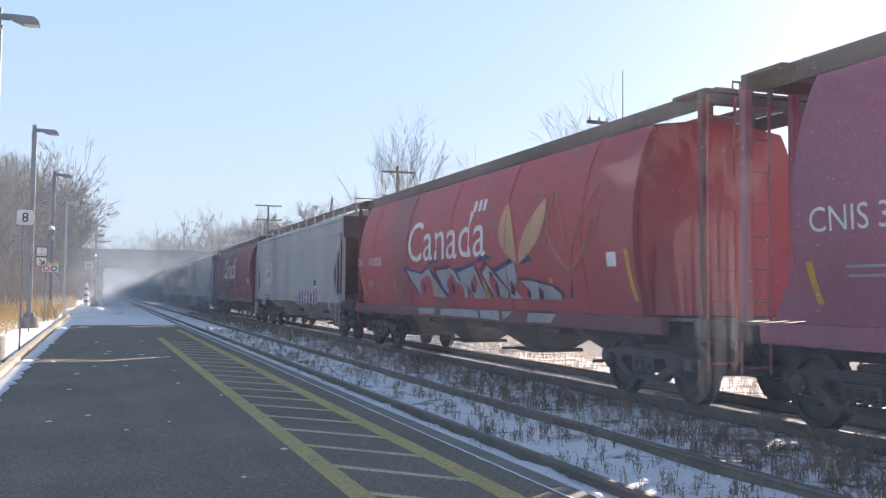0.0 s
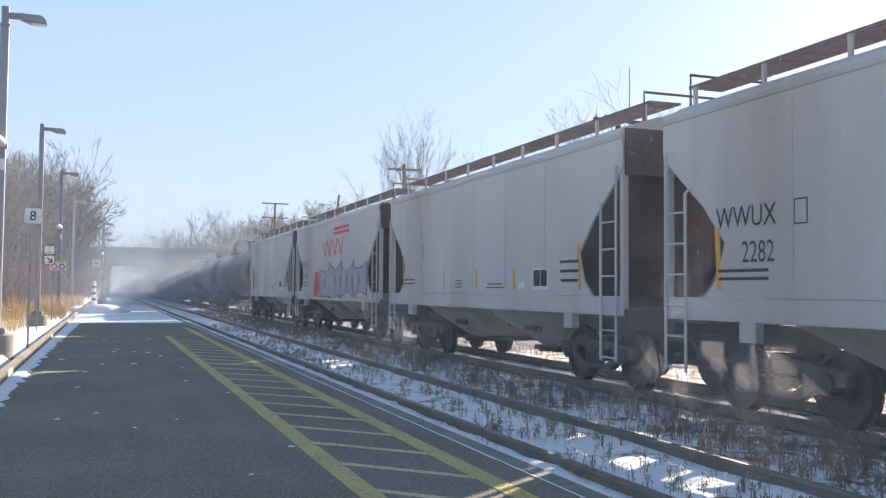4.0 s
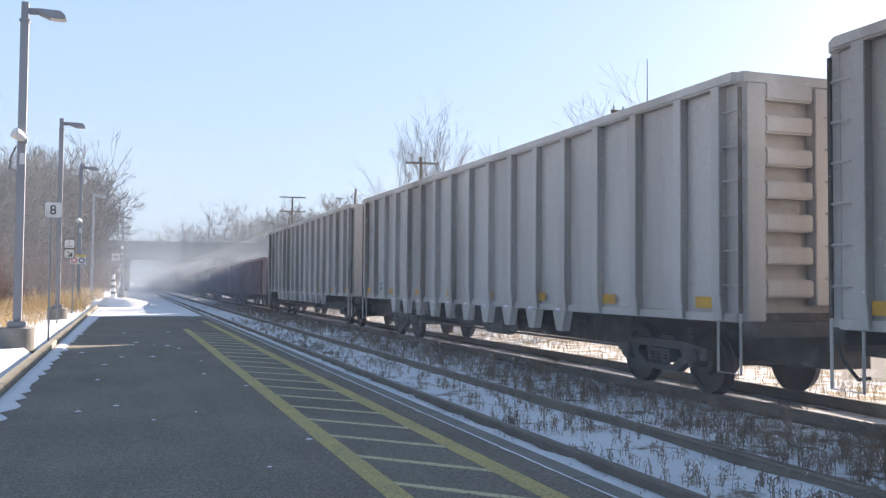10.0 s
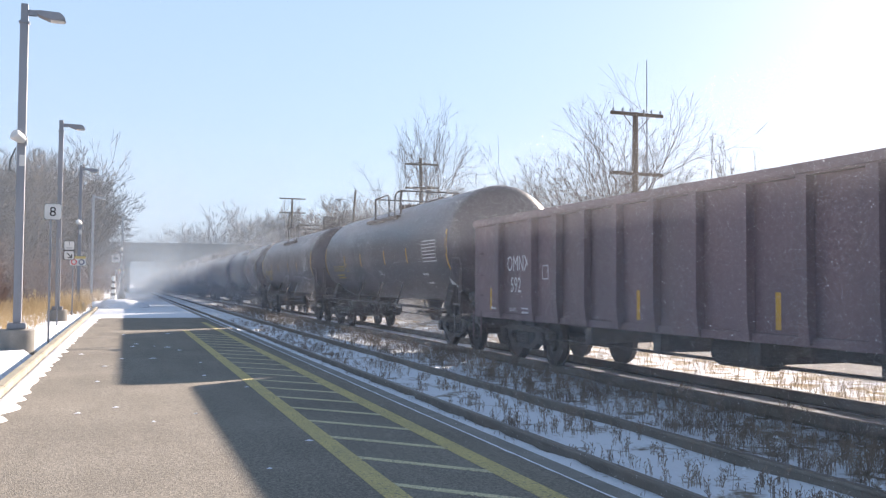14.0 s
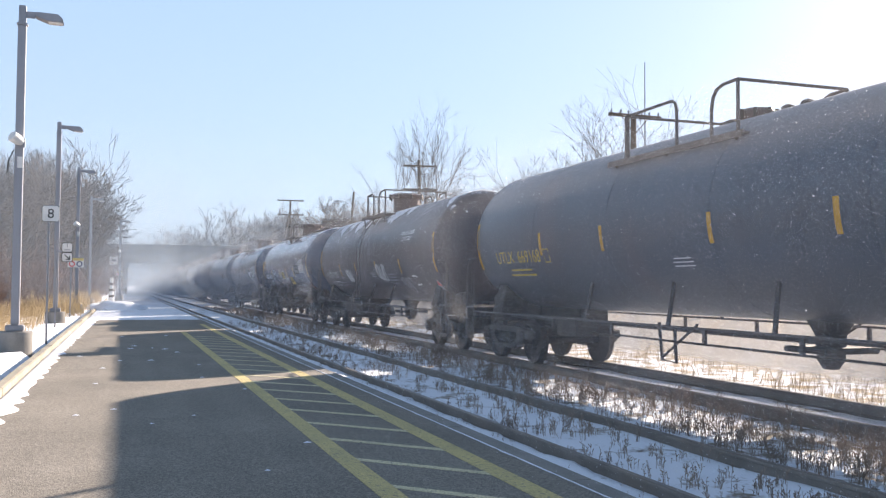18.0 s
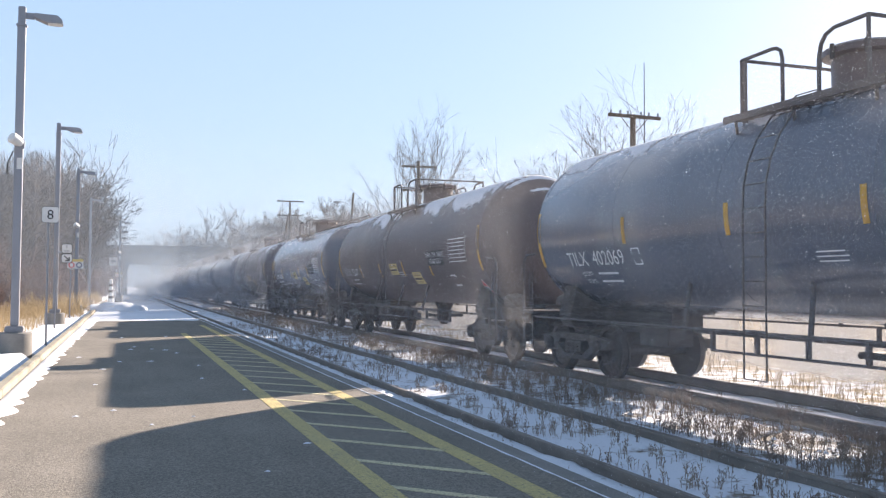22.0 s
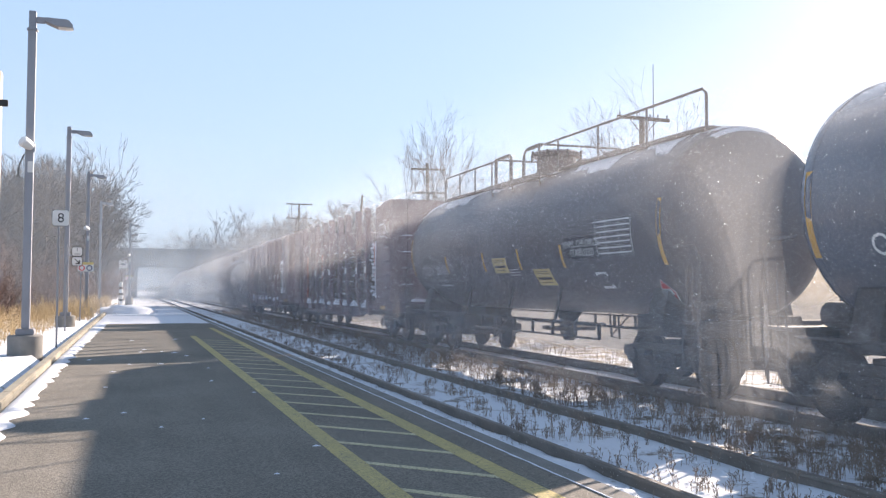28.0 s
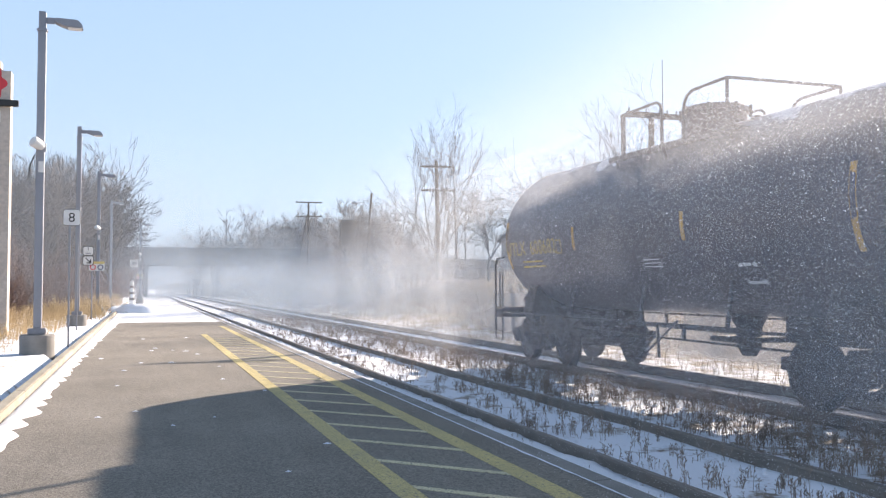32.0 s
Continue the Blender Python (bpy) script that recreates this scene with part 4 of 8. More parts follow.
# trees left of the platform
for x, y, top, wide, k in ((-4.8, 100, 15.4, 12.0, 6), (-8.6, 92, 13.6, 10.5, 7), (-11.5, 84, 12.0, 9.5, 6), (-7.4, 74, 10.8, 8, 7), (-9.6, 66, 9.9, 7.5, 3), (-11.5, 58, 8.8, 7, 6), (-13.5, 72, 11.2, 9, 7), (-15, 92, 13.5, 10, 6),
                           (-4.6, 118, 13.0, 10, 7), (-8.5, 112, 15.5, 11, 6), (-12.5, 104, 14.5, 10, 7), (-5.5, 135, 12.0, 10, 6), (-6.4, 86, 11.6, 8, 3), (-14, 62, 9.0, 7, 3), (-5.0, 150, 12.0, 9, 7), (-17, 80, 12, 9, 7), (-4.0, 108, 11.0, 9, 3), (-10.5, 72, 10.4, 7.5, 6), (-6.8, 96, 14.2, 10, 7), (-10.2, 100, 14.5, 11, 6), (-3.4, 97, 12.8, 8.5, 7), (-8.0, 82, 11.6, 8.5, 6)):
    tree(k, x, y, 0, rnd.uniform(0, 360), "bare tree in the thicket by the platform", wide=wide, top=top)
for i in range(105):
    y = rnd.uniform(44, 116)
    x = -4.4 - rnd.random() * 10 - max(0, 60 - y) * 0.12
    bush(rnd.randrange(3), x, y, rnd.uniform(0.7, 1.3), rnd.uniform(0, 360))
for i in range(46):
    y = rnd.uniform(58, 112)
    bush(rnd.randrange(3), -4.6 - rnd.random() * 7, y, rnd.uniform(1.1, 1.7), rnd.uniform(0, 360))
for i in range(34):
    y = rnd.uniform(118, 182)
    bush(rnd.randrange(3), -3.0 - rnd.random() * 9, y, rnd.uniform(1.6, 2.6), rnd.uniform(0, 360), "bare brush near the bridge")
for i in range(64):
    y = rnd.uniform(44, 190)
    x = rnd.uniform(14.5, 24) + (y - 44) * 0.05
    bush(rnd.randrange(3), x, y, rnd.uniform(0.6, 1.3), rnd.uniform(0, 360), "bare brush on the bank behind the track")
# ---- structures ----
def road_bridge():
    b = thing("road_bridge", None, None, "grey concrete road bridge over the tracks", "bridge", kind="structure")
    part("deck", bx(-16, 46, 181, 192, 6.55, 7.9, r=0.05), M["brick"], b)
    for y0 in (181.0, 191.6):
        part("parapet", bx(-16, 46, y0, y0 + 0.4, 7.9, 9.3, r=0.04), M["brick"], b)
    for i in range(8):
        part("girder", bx(-16, 46, 181.3 + i * 1.4, 181.8 + i * 1.4, 5.9, 6.545), M["brick"], b)
    for x in (0.2, 13.5, 26.5):
        for y in (182.2, 186.5, 190.4):
            bm = bmesh.new()
            lathe(bm, [(-0.6, 0.55), (5.0, 0.55)], "z", x, y, 16)
            part("column", bm, M["brick"], b, smooth=True)
        part("pier_cap", bx(x - 0.7, x + 0.7, 181.2, 191.8, 5.0, 5.895, r=0.05), M["brick"], b)
    for x0, x1 in ((-60, -16), (46, 120)):
        bm = bmesh.new()
        prism(bm, [(x0, -1), (x1, -1), (x1, 7.9 if x0 < 0 else 6.0), (x0, 6.0 if x0 < 0 else 7.9)], 178, 195)
        part("embankment", bm, M["ground"], b)


road_bridge()


def street_lamp(x, y, tall, speaker, z=0.11):
    t = thing("street_lamp", None, None, "grey steel lamp post on a concrete footing", "lamp post", "platform lamps", m=pose(x, y, z))
    part("footing", soft(lathe(bmesh.new(), [(-0.3, 0.37), (0.42, 0.37)], "z", n=20), 0.02, 1), M["concrete"], t, "round concrete footing", smooth=True)
    part("base_box", bx(-0.19, 0.19, -0.19, 0.19, 0.422, 0.56, r=0.02), M["galv"], t)
    part("post", soft(bx(-0.085, 0.085, -0.085, 0.085, 0.562, tall - 0.42), 0.012), M["galv"], t)
    part("post_cap", bx(-0.075, 0.075, -0.075, 0.075, tall - 0.418, tall, r=0.012), M["galv"], t)
    part("collar", bx(-0.11, 0.11, -0.11, 0.11, tall - 0.45, tall - 0.40, r=0.008), M["galv"], t)
    arm = bx(0.077, 0.262, -0.035, 0.035, tall - 0.26, tall - 0.12, r=0.01)
    part("arm", arm, M["galv"], t)
    bm = bmesh.new()
    prism(bm, [(0.26, -0.14), (0.74, -0.15), (0.84, -0.24), (0.86, -0.33), (0.52, -0.33), (0.36, -0.27), (0.26, -0.23)], -0.15, 0.15)
    bmesh.ops.translate(bm, verts=bm.verts[:], vec=(0, 0, tall))
    part("lamp_head", soft(bm, 0.015), M["galv"], t, "flat grey luminaire")
    part("lens", bx(0.54, 0.83, -0.12, 0.12, tall - 0.345, tall - 0.332), M["white"], t)
    part("door", bx(-0.07, 0.07, -0.112, -0.097, 0.95, 1.5, r=0.005), M["galv"], t, "access cover")
    if speaker:
        bm = lathe(bmesh.new(), [(-0.17, 0.02), (-0.165, 0.10), (-0.14, 0.125), (0.02, 0.115), (0.12, 0.07), (0.14, 0.02)], "x", 0, 0, 20)
        part("loudspeaker", bm, M["white"], t, "white round loudspeaker", m=pose(-0.02, -0.22, 4.66, 0, 25, 35), smooth=True)
        part("speaker_bracket", bx(0.06, 0.13, -0.2, -0.097, 4.5, 4.7, r=0.01), M["galv"], t)
        part("label_plate", bx(-0.03, 0.08, -0.095, -0.089, 4.05, 4.3), M["white"], t)
        bm = tube(bmesh.new(), [(-0.1, -0.1, 4.45), (-0.2, -0.12, 4.2), (-0.22, -0.12, 3.95), (-0.1, -0.1, 3.9)], 0.014)
        part("cable", bm, M["black"], t)
    return t


LAMPS = ((-2.25, 22.2, 7.72, 1), (-2.45, 37.9, 7.75, 0), (-2.35, 52.2, 7.75, 1), (-2.25, 68.9, 7.75, 0), (-0.35, 91.5, 7.75, 1), (-0.4, 107, 7.75, 0), (-0.4, 122, 7.75, 0), (-0.5, 137, 7.75, 0))
for x, y, tall, sp in LAMPS:
    street_lamp(x, y, tall, sp)


def lettered(text, cap, material, parent, place, name="lettering", label="", wide=1.0):
    """Flat letters in the built-in font, cap height in metres; place maps (across, up) to a point in the parent's space."""
    cu = bpy.data.curves.new("letters", "FONT")
    cu.body, cu.size, cu.align_x = text, cap / 0.69, "CENTER"
    cu.resolution_u = 3
    ob = bpy.data.objects.new("letters", cu)
    me = bpy.data.meshes.new_from_object(ob)
    bpy.data.objects.remove(ob)
    for v in me.vertices:
        v.co = place(v.co.x * wide, v.co.y)
    me.name = name
    me.materials.append(material)
    return part(name, me, None, parent, label)


def rounded_plate(w, h, t, r=0.03):
    bm = bx(-w / 2, w / 2, -t / 2, t / 2, -h / 2, h / 2)
    es = [e for e in bm.edges if abs((e.verts[0].co - e.verts[1].co).y) > 1e-4]
    bmesh.ops.bevel(bm, geom=es, offset=r, segments=3, affect="EDGES")
    return bm


def plate(name, x, y, z, w, h, material, parent, label="", t=0.012):
    return part(name, rounded_plate(w, h, t), material, parent, label, m=pose(x, y, z))


def number_sign():
    t = thing("sign_post", None, None, "white platform sign with the number 8 on a thin post", "sign", m=pose(-1.93, 26.6, 0.1))
    bm = tube(bmesh.new(), [(0, 0, -0.2), (0, 0, 3.2)], 0.03, 6)
    part("post", bm, M["galv"], t)
    plate("sign_panel", 0.05, -0.05, 3.38, 0.42, 0.42, M["white"], t, "white sign panel")
    plate("sign_rim", 0.05, -0.043, 3.38, 0.44, 0.44, M["black"], t, "dark rim", 0.008)
    lettered("8", 0.25, M["black"], t, lambda u, v: (0.05 + u, -0.059, 3.26 + v), "number")


def arrow_sign():
    t = thing("sign_post", None, None, "white track sign with a black arrow on a lamp post", "sign", m=pose(-1.86, 34.0, 0.1))
    part("post", tube(bmesh.new(), [(-0.35, 0.1, -0.2), (-0.35, 0.1, 3.0)], 0.03, 6), M["galv"], t)
    part("bracket", bx(-0.36, -0.1, 0.02, 0.06, 2.6, 2.66), M["galv"], t)
    for i, z in enumerate((2.76, 2.42)):
        plate("sign_rim", 0, 0.01, z, 0.36, 0.33, M["black"], t, "dark rim", 0.008)
        plate("sign_panel", 0, 0, z, 0.32, 0.29, M["white"], t, "white sign panel")
    lettered("1", 0.12, M["black"], t, lambda u, v: (u, -0.011, 2.77 + v), "number")
    part("writing_bar", bx(-0.09, 0.09, -0.0105, -0.008, 2.66, 2.69), M["galv"], t)
    bm = bmesh.new()
    for pts in (((-0.09, 0.075), (-0.065, 0.1), (0.085, -0.05), (0.06, -0.075)), ((0.1, 0.045), (0.1, -0.1), (0.06, -0.1), (0.06, 0.045)), ((-0.045, -0.06), (-0.045, -0.1), (0.06, -0.1), (0.06, -0.06))):
        bm.faces.new([bm.verts.new((x, -0.011, 2.42 + z)) for x, z in pts])
    part("arrow", bm, M["black"], t, "black arrow")


def notice_sign(x, y, z, post):
    t = thing("notice_sign", None, None, "yellow-topped notice with two round pictograms", "sign", m=pose(x, y, 0.1))
    part("post", tube(bmesh.new(), [(-0.32, 0.08, -0.2), (-0.32, 0.08, z + 0.2)], 0.03, 6), M["galv"], t)
    plate("sign_panel", -0.12, 0, z, 0.68, 0.42, M["white"], t)
    plate("sign_header", -0.12, -0.012, z + 0.155, 0.68, 0.11, M["sand"], t, "yellow header band")
    for dx, c in ((-0.28, "signred"), (0.04, "navy")):
        bm = bmesh.new()
        lathe(bm, [(-0.016, 0.13), (-0.007, 0.13)], "y", dx, z - 0.05, 16)
        part("pictogram", bm, M[c], t)
        bm = bmesh.new()
        lathe(bm, [(-0.02, 0.085), (-0.017, 0.085)], "y", dx, z - 0.05, 16)
        part("pictogram_face", bm, M["white"], t)


number_sign()
arrow_sign()
notice_sign(-1.93, 44.2, 2.46, True)
notice_sign(-0.3, 96, 2.6, True)
bm = rounded_plate(0.8, 0.8, 0.02)
board = thing("sign_post", None, None, "small white square sign by the platform", "sign", m=pose(-0.95, 97, 0.1))
part("post", tube(bmesh.new(), [(0, 0.05, -0.2), (0, 0.05, 3.6)], 0.04, 6), M["galv"], board)
part("sign_panel", bm, M["white"], board, m=pose(0, 0, 3.95))
part("writing_bar", bx(-0.22, 0.22, -0.02, -0.012, 3.85, 4.05), M["galv"], board)

# heaped snow at the platform's end, with a striped marker
for x, y, s, sz in ((-0.35, 60, 1.5, 0.62), (0.75, 62, 0.7, 0.35), (-1.5, 61.5, 0.8, 0.4), (0.2, 61, 0.9, 0.45)):
    bm = bmesh.new()
    bmesh.ops.create_icosphere(bm, subdivisions=3, radius=1)
    for v in bm.verts:
        k = 1 + 0.28 * noise.noise(v.co * 1.7 + Vector((x, y, 0)))
        v.co = Vector((v.co.x * s * k, v.co.y * s * k, max(v.co.z, -0.1) * sz * k))
    thing("snow_mound", bm, M["snow"], "heap of cleared snow on the platform", "snow heap", "snow heaps", m=pose(x, y, 0.02), smooth=True)
cone = thing("marker_post", None, None, "white and dark striped marker post by the snow heap", "marker", m=pose(-0.75, 64, 0))
part("stem", lathe(bmesh.new(), [(0, 0.34), (0.05, 0.34), (0.06, 0.2), (2.0, 0.1), (2.05, 0.04)], "z", n=14), M["white"], cone, smooth=True)
for z in (0.35, 0.75, 1.15, 1.55):
    part("band", lathe(bmesh.new(), [(z, 0.212 - 0.05 * z), (z + 0.16, 0.204 - 0.05 * z)], "z", n=14), M["pole"], cone)


def totem():
    t = thing("station_sign", None, None, "tall pale station sign pillar with a red emblem", "sign", m=pose(-4.35, 31.0, 0.1))
    bm = bx(-0.45, 0.36, -0.25, 0.25, -0.2, 8.5)
    es = [e for e in bm.edges if abs((e.verts[0].co - e.verts[1].co).y) > 0.1 and e.verts[0].co.z > 1]
    bmesh.ops.bevel(bm, geom=es, offset=0.3, segments=5, affect="EDGES")
    part("pillar", bm, M["siding"], t, "pale cream pillar")
    bm = bmesh.new()
    ring = [(-0.06 + 0.26 * math.cos(a) * (1 + 0.25 * math.cos(5 * a)), -0.256, 7.8 + 0.42 * math.sin(a) * (1 + 0.2 * math.cos(5 * a))) for a in np.linspace(0, math.tau, 40)[:-1]]
    bm.faces.new([bm.verts.new(p) for p in ring])
    part("emblem", bm, M["signred"], t, "red emblem")
    part("bracket", bx(-0.6, 0.6, -0.4, -0.255, 7.08, 7.28, r=0.02), M["black"], t, "dark crossbar")
    part("number_plate", bx(-0.25, 0.08, -0.262, -0.252, 6.6, 6.95), M["white"], t)


totem()


def telegraph_pole(x, y, top, arms, lean=0.0, brace=False, wide=1.25):
    g = height(x, y)
    t = thing("telegraph_pole", None, None, "weathered wooden telegraph pole with crossarms", "pole", "telegraph poles", m=pose(x, y, g, 0, lean, 0))
    hgt = top - g
    part("pole", tube(bmesh.new(), [(0, 0, -0.3), (0, 0, hgt)], [0.17, 0.12], 9), M["pole"], t, smooth=True)
    for dz in arms:
        part("crossarm", bx(-wide, wide, -0.18, -0.08, hgt - dz - 0.07, hgt - dz + 0.07, r=0.01), M["pole"], t)
        for s in (-0.9, -0.55, -0.25, 0.25, 0.55, 0.9):
            bm = lathe(bmesh.new(), [(0, 0.035), (0.1, 0.05), (0.16, 0.02)], "z", n=8)
            part("insulator", bm, M["galv"], t, m=pose(s * wide, -0.13, hgt - dz + 0.07), smooth=True)
        for s in (-1, 1):
            part("brace", tube(bmesh.new(), [(0, -0.12, hgt - dz - 0.75), (s * 0.62, -0.12, hgt - dz - 0.07)], 0.02, 4), M["pole"], t)
    if brace:
        part("stay_pole", tube(bmesh.new(), [(-1.6, 0.2, -0.3), (-0.12, 0.1, hgt - 1.6)], 0.1, 7), M["pole"], t)


telegraph_pole(20, 33.1, 8.85, (0.1, 2.6), 0.5)
telegraph_pole(20, 61.8, 10.65, (0.45, 2.15), -1.0)
telegraph_pole(20, 116, 12.6, (0.1, 1.9), 0.0, True, 1.7)
mast = thing("radio_mast", tube(bmesh.new(), [(0, 0, -0.2), (0, 0, 7), (0, 0, 11.6)], [0.06, 0.04, 0.018], 6), M["galv"], "thin grey radio mast", "mast", m=pose(22, 35.3, height(22, 35.3)))
lp = thing("street_light", None, None, "leaning wooden pole with a street light", "pole", m=pose(20.8, 87.5, height(20.8, 87.5), 0, 4, 0))
part("pole", tube(bmesh.new(), [(0, 0, -0.3), (0, 0, 8.0)], [0.15, 0.11], 8), M["pole"], lp)
part("arm", tube(bmesh.new(), [(0, 0, 6.6), (-1.0, 0, 7.0), (-1.5, 0, 6.9)], 0.035, 6), M["galv"], lp)
part("lamp_head", bx(-1.95, -1.45, -0.12, 0.12, 6.8, 6.95, r=0.03), M["galv"], lp)


def billboard():
    x, y = 21.0, 97
    g = height(x, y)
    t = thing("billboard", None, None, "back of a dark billboard on a post", "billboard", m=pose(x, y, g, 0, 0, 20))
    part("post", bx(-0.15, 0.15, 0.1, 0.4, -0.3, 6.3 - g), M["under"], t)
    bm = bx(-0.95, 0.95, -0.12, 0.12, 6.1 - g, 8.9 - g, r=0.02)
    part("panel", bm, M["under"], t, "dark panel")
    for z in (6.5, 7.5, 8.5):
        part("batten", bx(-0.97, 0.97, -0.19, -0.125, z - g, z - g + 0.1), M["pole"], t)


billboard()


def house(x, y, w, d, wall, ridge, turn):
    g = height(x, y)
    t = thing("house", None, None, "pale house with a dark gabled roof beyond the line", "house", m=pose(x, y, g - 0.3, 0, 0, turn))
    part("wall", prism(bmesh.new(), [(-w / 2, 0), (w / 2, 0), (w / 2, wall), (0, ridge - 0.05), (-w / 2, wall)], -d / 2, d / 2), M["siding"], t)
    for s in (-1, 1):
        bm = bmesh.new()
        k = (ridge - wall) / (w / 2)
        prism(bm, [(0, ridge), (s * (w / 2 + 0.4), wall - 0.4 * k), (s * (w / 2 + 0.4), wall - 0.4 * k + 0.18), (0, ridge + 0.18)], -d / 2 - 0.3, d / 2 + 0.3)
        part("roof", bm, M["roofing"], t)
    part("chimney", bx(1.2, 1.9, -0.3, 0.3, ridge - 1.4, ridge + 0.9, r=0.02), M["roofing"], t)
    for s in (-1, 1):
        win = part("window", bx(s * w * 0.22 - 0.45, s * w * 0.22 + 0.45, -d / 2 - 0.05, -d / 2 - 0.003, 1.2, 2.5, r=0.01), M["white"], t)
        part("pane", bx(s * w * 0.22 - 0.38, s * w * 0.22 + 0.38, -d / 2 - 0.06, -d / 2 - 0.053, 1.27, 2.43), M["black"], win)


def parked_car(x, y, turn):
    """A dark sport utility vehicle seen over the bank; its own length runs along y."""
    t = thing("car", None, None, "dark parked car with snow on its bonnet on the bank", "car", m=pose(x, y, height(x, y), 0, 0, turn))
    side = [(-2.2, 0.35), (2.2, 0.35), (2.25, 0.7), (2.15, 1.0), (-0.9, 1.05), (-2.1, 0.92), (-2.25, 0.6)]
    for prof_, wd, mt, nm in ((side, 0.92, M["black"], "body"), ([(2.1, 1.0), (1.95, 1.68), (-0.1, 1.72), (-0.9, 1.05)], 0.80, M["tankblack"], "cabin")):
        bm = bmesh.new()
        a = [bm.verts.new((-wd, yy, zz)) for yy, zz in prof_]
        b = [bm.verts.new((wd, yy, zz)) for yy, zz in prof_]
        for i in range(len(prof_)):
            j = (i + 1) % len(prof_)
            bm.faces.new((a[i], a[j], b[j], b[i]))
        bm.faces.new(a[::-1])
        bm.faces.new(b)
        bmesh.ops.recalc_face_normals(bm, faces=bm.faces[:])
        part(nm, soft(bm, 0.06, 2), mt, t, smooth=True)
    for xx in (-0.84, 0.84):
        for yy in (-1.4, 1.4):
            wheel_ = part("wheel", lathe(bmesh.new(), [(-0.1, 0.1), (-0.1, 0.34), (0.1, 0.34), (0.1, 0.1)], "x", yy, 0.34, 18), M["black"], t, m=pose(xx, 0, 0), smooth=True)
            part("rim", lathe(bmesh.new(), [(-0.11, 0.02), (-0.11, 0.2), (0.11, 0.2), (0.11, 0.02)], "x", yy, 0.34, 14), M["galv"], wheel_)
        part("headlight", bx(xx * 0.85 - 0.14, xx * 0.85 + 0.14, -2.27, -2.2, 0.66, 0.82, r=0.02), M["white"], t)
    part("windscreen", bx(-0.7, 0.7, -0.78, -0.74, 1.08, 1.6), M["black"], t, m=Matrix.Translation((0, -0.05, 0.28)) @ pose(0, 0, 0, -32))
    part("bonnet_snow", bx(-0.75, 0.75, -2.05, -1.0, 1.02, 1.10, r=0.03), M["snow"], t, "snow on the bonnet")
    part("roof_snow", bx(-0.66, 0.66, 0.0, 1.85, 1.705, 1.76, r=0.025), M["snow"], t, "snow on the roof")


parked_car(21.9, 86, 24)
house(38.6, 86, 6.4, 8, 9.7 - height(38.6, 86) - 3.0, 9.7 - height(38.6, 86), -30)


# ---- the freight train; in each car x runs across, y to its tail, z up from the rail ----
def wheelset_mesh():
    bm = lathe(bmesh.new(), [(-1.02, 0.075), (1.02, 0.075)], "x", n=12)
    for s in (-1, 1):
        prof = [(0.70, 0.02), (0.70, 0.50), (0.725, 0.50), (0.73, 0.462), (0.835, 0.455), (0.838, 0.38), (0.80, 0.36), (0.79, 0.2), (0.85, 0.17), (0.87, 0.1), (0.87, 0.02)]
        lathe(bm, [(s * a, b) for a, b in prof], "x", n=28)
    return finish("wheelset", bm, M["wheel"], True)


def frame_mesh():
    """A cast side frame with its openings, seen along the axle."""
    bm = bmesh.new()
    prof = [(-1.22, 0.50), (-1.22, 0.66), (-0.62, 0.74), (0.62, 0.74), (1.22, 0.66), (1.22, 0.50), (0.80, 0.47), (0.45, 0.27), (-0.45, 0.27), (-0.80, 0.47)]
    hole = [(-0.55, 0.62), (0.55, 0.62), (0.62, 0.52), (0.34, 0.36), (-0.34, 0.36), (-0.62, 0.52)]
    for x0, x1 in ((-1.06, -0.92), (0.92, 1.06)):
        ring = []
        for x in (x0, x1):
            ring.append(([bm.verts.new((x, y, z)) for y, z in prof], [bm.verts.new((x, y, z)) for y, z in hole]))
        (o0, h0), (o1, h1) = ring
        for loop0, loop1 in ((o0, o1), (h0, h1)):
            for i in range(len(loop0)):
                j = (i + 1) % len(loop0)
                bm.faces.new((loop0[i], loop0[j], loop1[j], loop1[i]))
        link = ((0, 5), (1, 0), (2, 0), (3, 1), (4, 1), (5, 2), (6, 2), (7, 3), (8, 4), (9, 5))
        for o, h in ((o0, h0), (o1, h1)):
            for i in range(10):
                j = (i + 1) % 10
                a, b = link[i][1], link[j][1]
                bm.faces.new((o[i], o[j], h[b], h[a]) if a != b else (o[i], o[j], h[a]))
        box(bm, x0 - 0.01, x1 + 0.01, -0.30, 0.30, 0.40, 0.60)
    box(bm, -0.92, 0.92, -0.2, 0.2, 0.52, 0.80)
    for y in (-0.42, 0.42):
        box(bm, -0.8, 0.8, y - 0.05, y + 0.05, 0.36, 0.46)
    bmesh.ops.recalc_face_normals(bm, faces=bm.faces[:])
    return finish("truck", bm, M["under"])


def cap_mesh():
    return finish("bearing_cap", lathe(bmesh.new(), [(-0.06, 0.13), (0.05, 0.13), (0.08, 0.09), (0.09, 0.03)], "x", n=12), M["wheel"], True)


def spring_mesh():
    bm = bmesh.new()
    for y in (-0.18, 0, 0.18):
        pts = [(0.06 * math.cos(a), y + 0.06 * math.sin(a), 0.36 + 0.20 * a / 25.1) for a in np.linspace(0, 25.1, 26)]
        tube(bm, pts, 0.018, 4)
    return finish("spring", bm, M["wheel"])


def coupler_mesh():
    bm = bx(-0.09, 0.09, -0.45, 0.35, 0.74, 0.92, r=0.015)
    box(bm, -0.17, 0.11, 0.22, 0.44, 0.70, 0.97)
    box(bm, -0.16, -0.08, 0.36, 0.52, 0.74, 0.94)
    return finish("coupler", bm, M["under"])


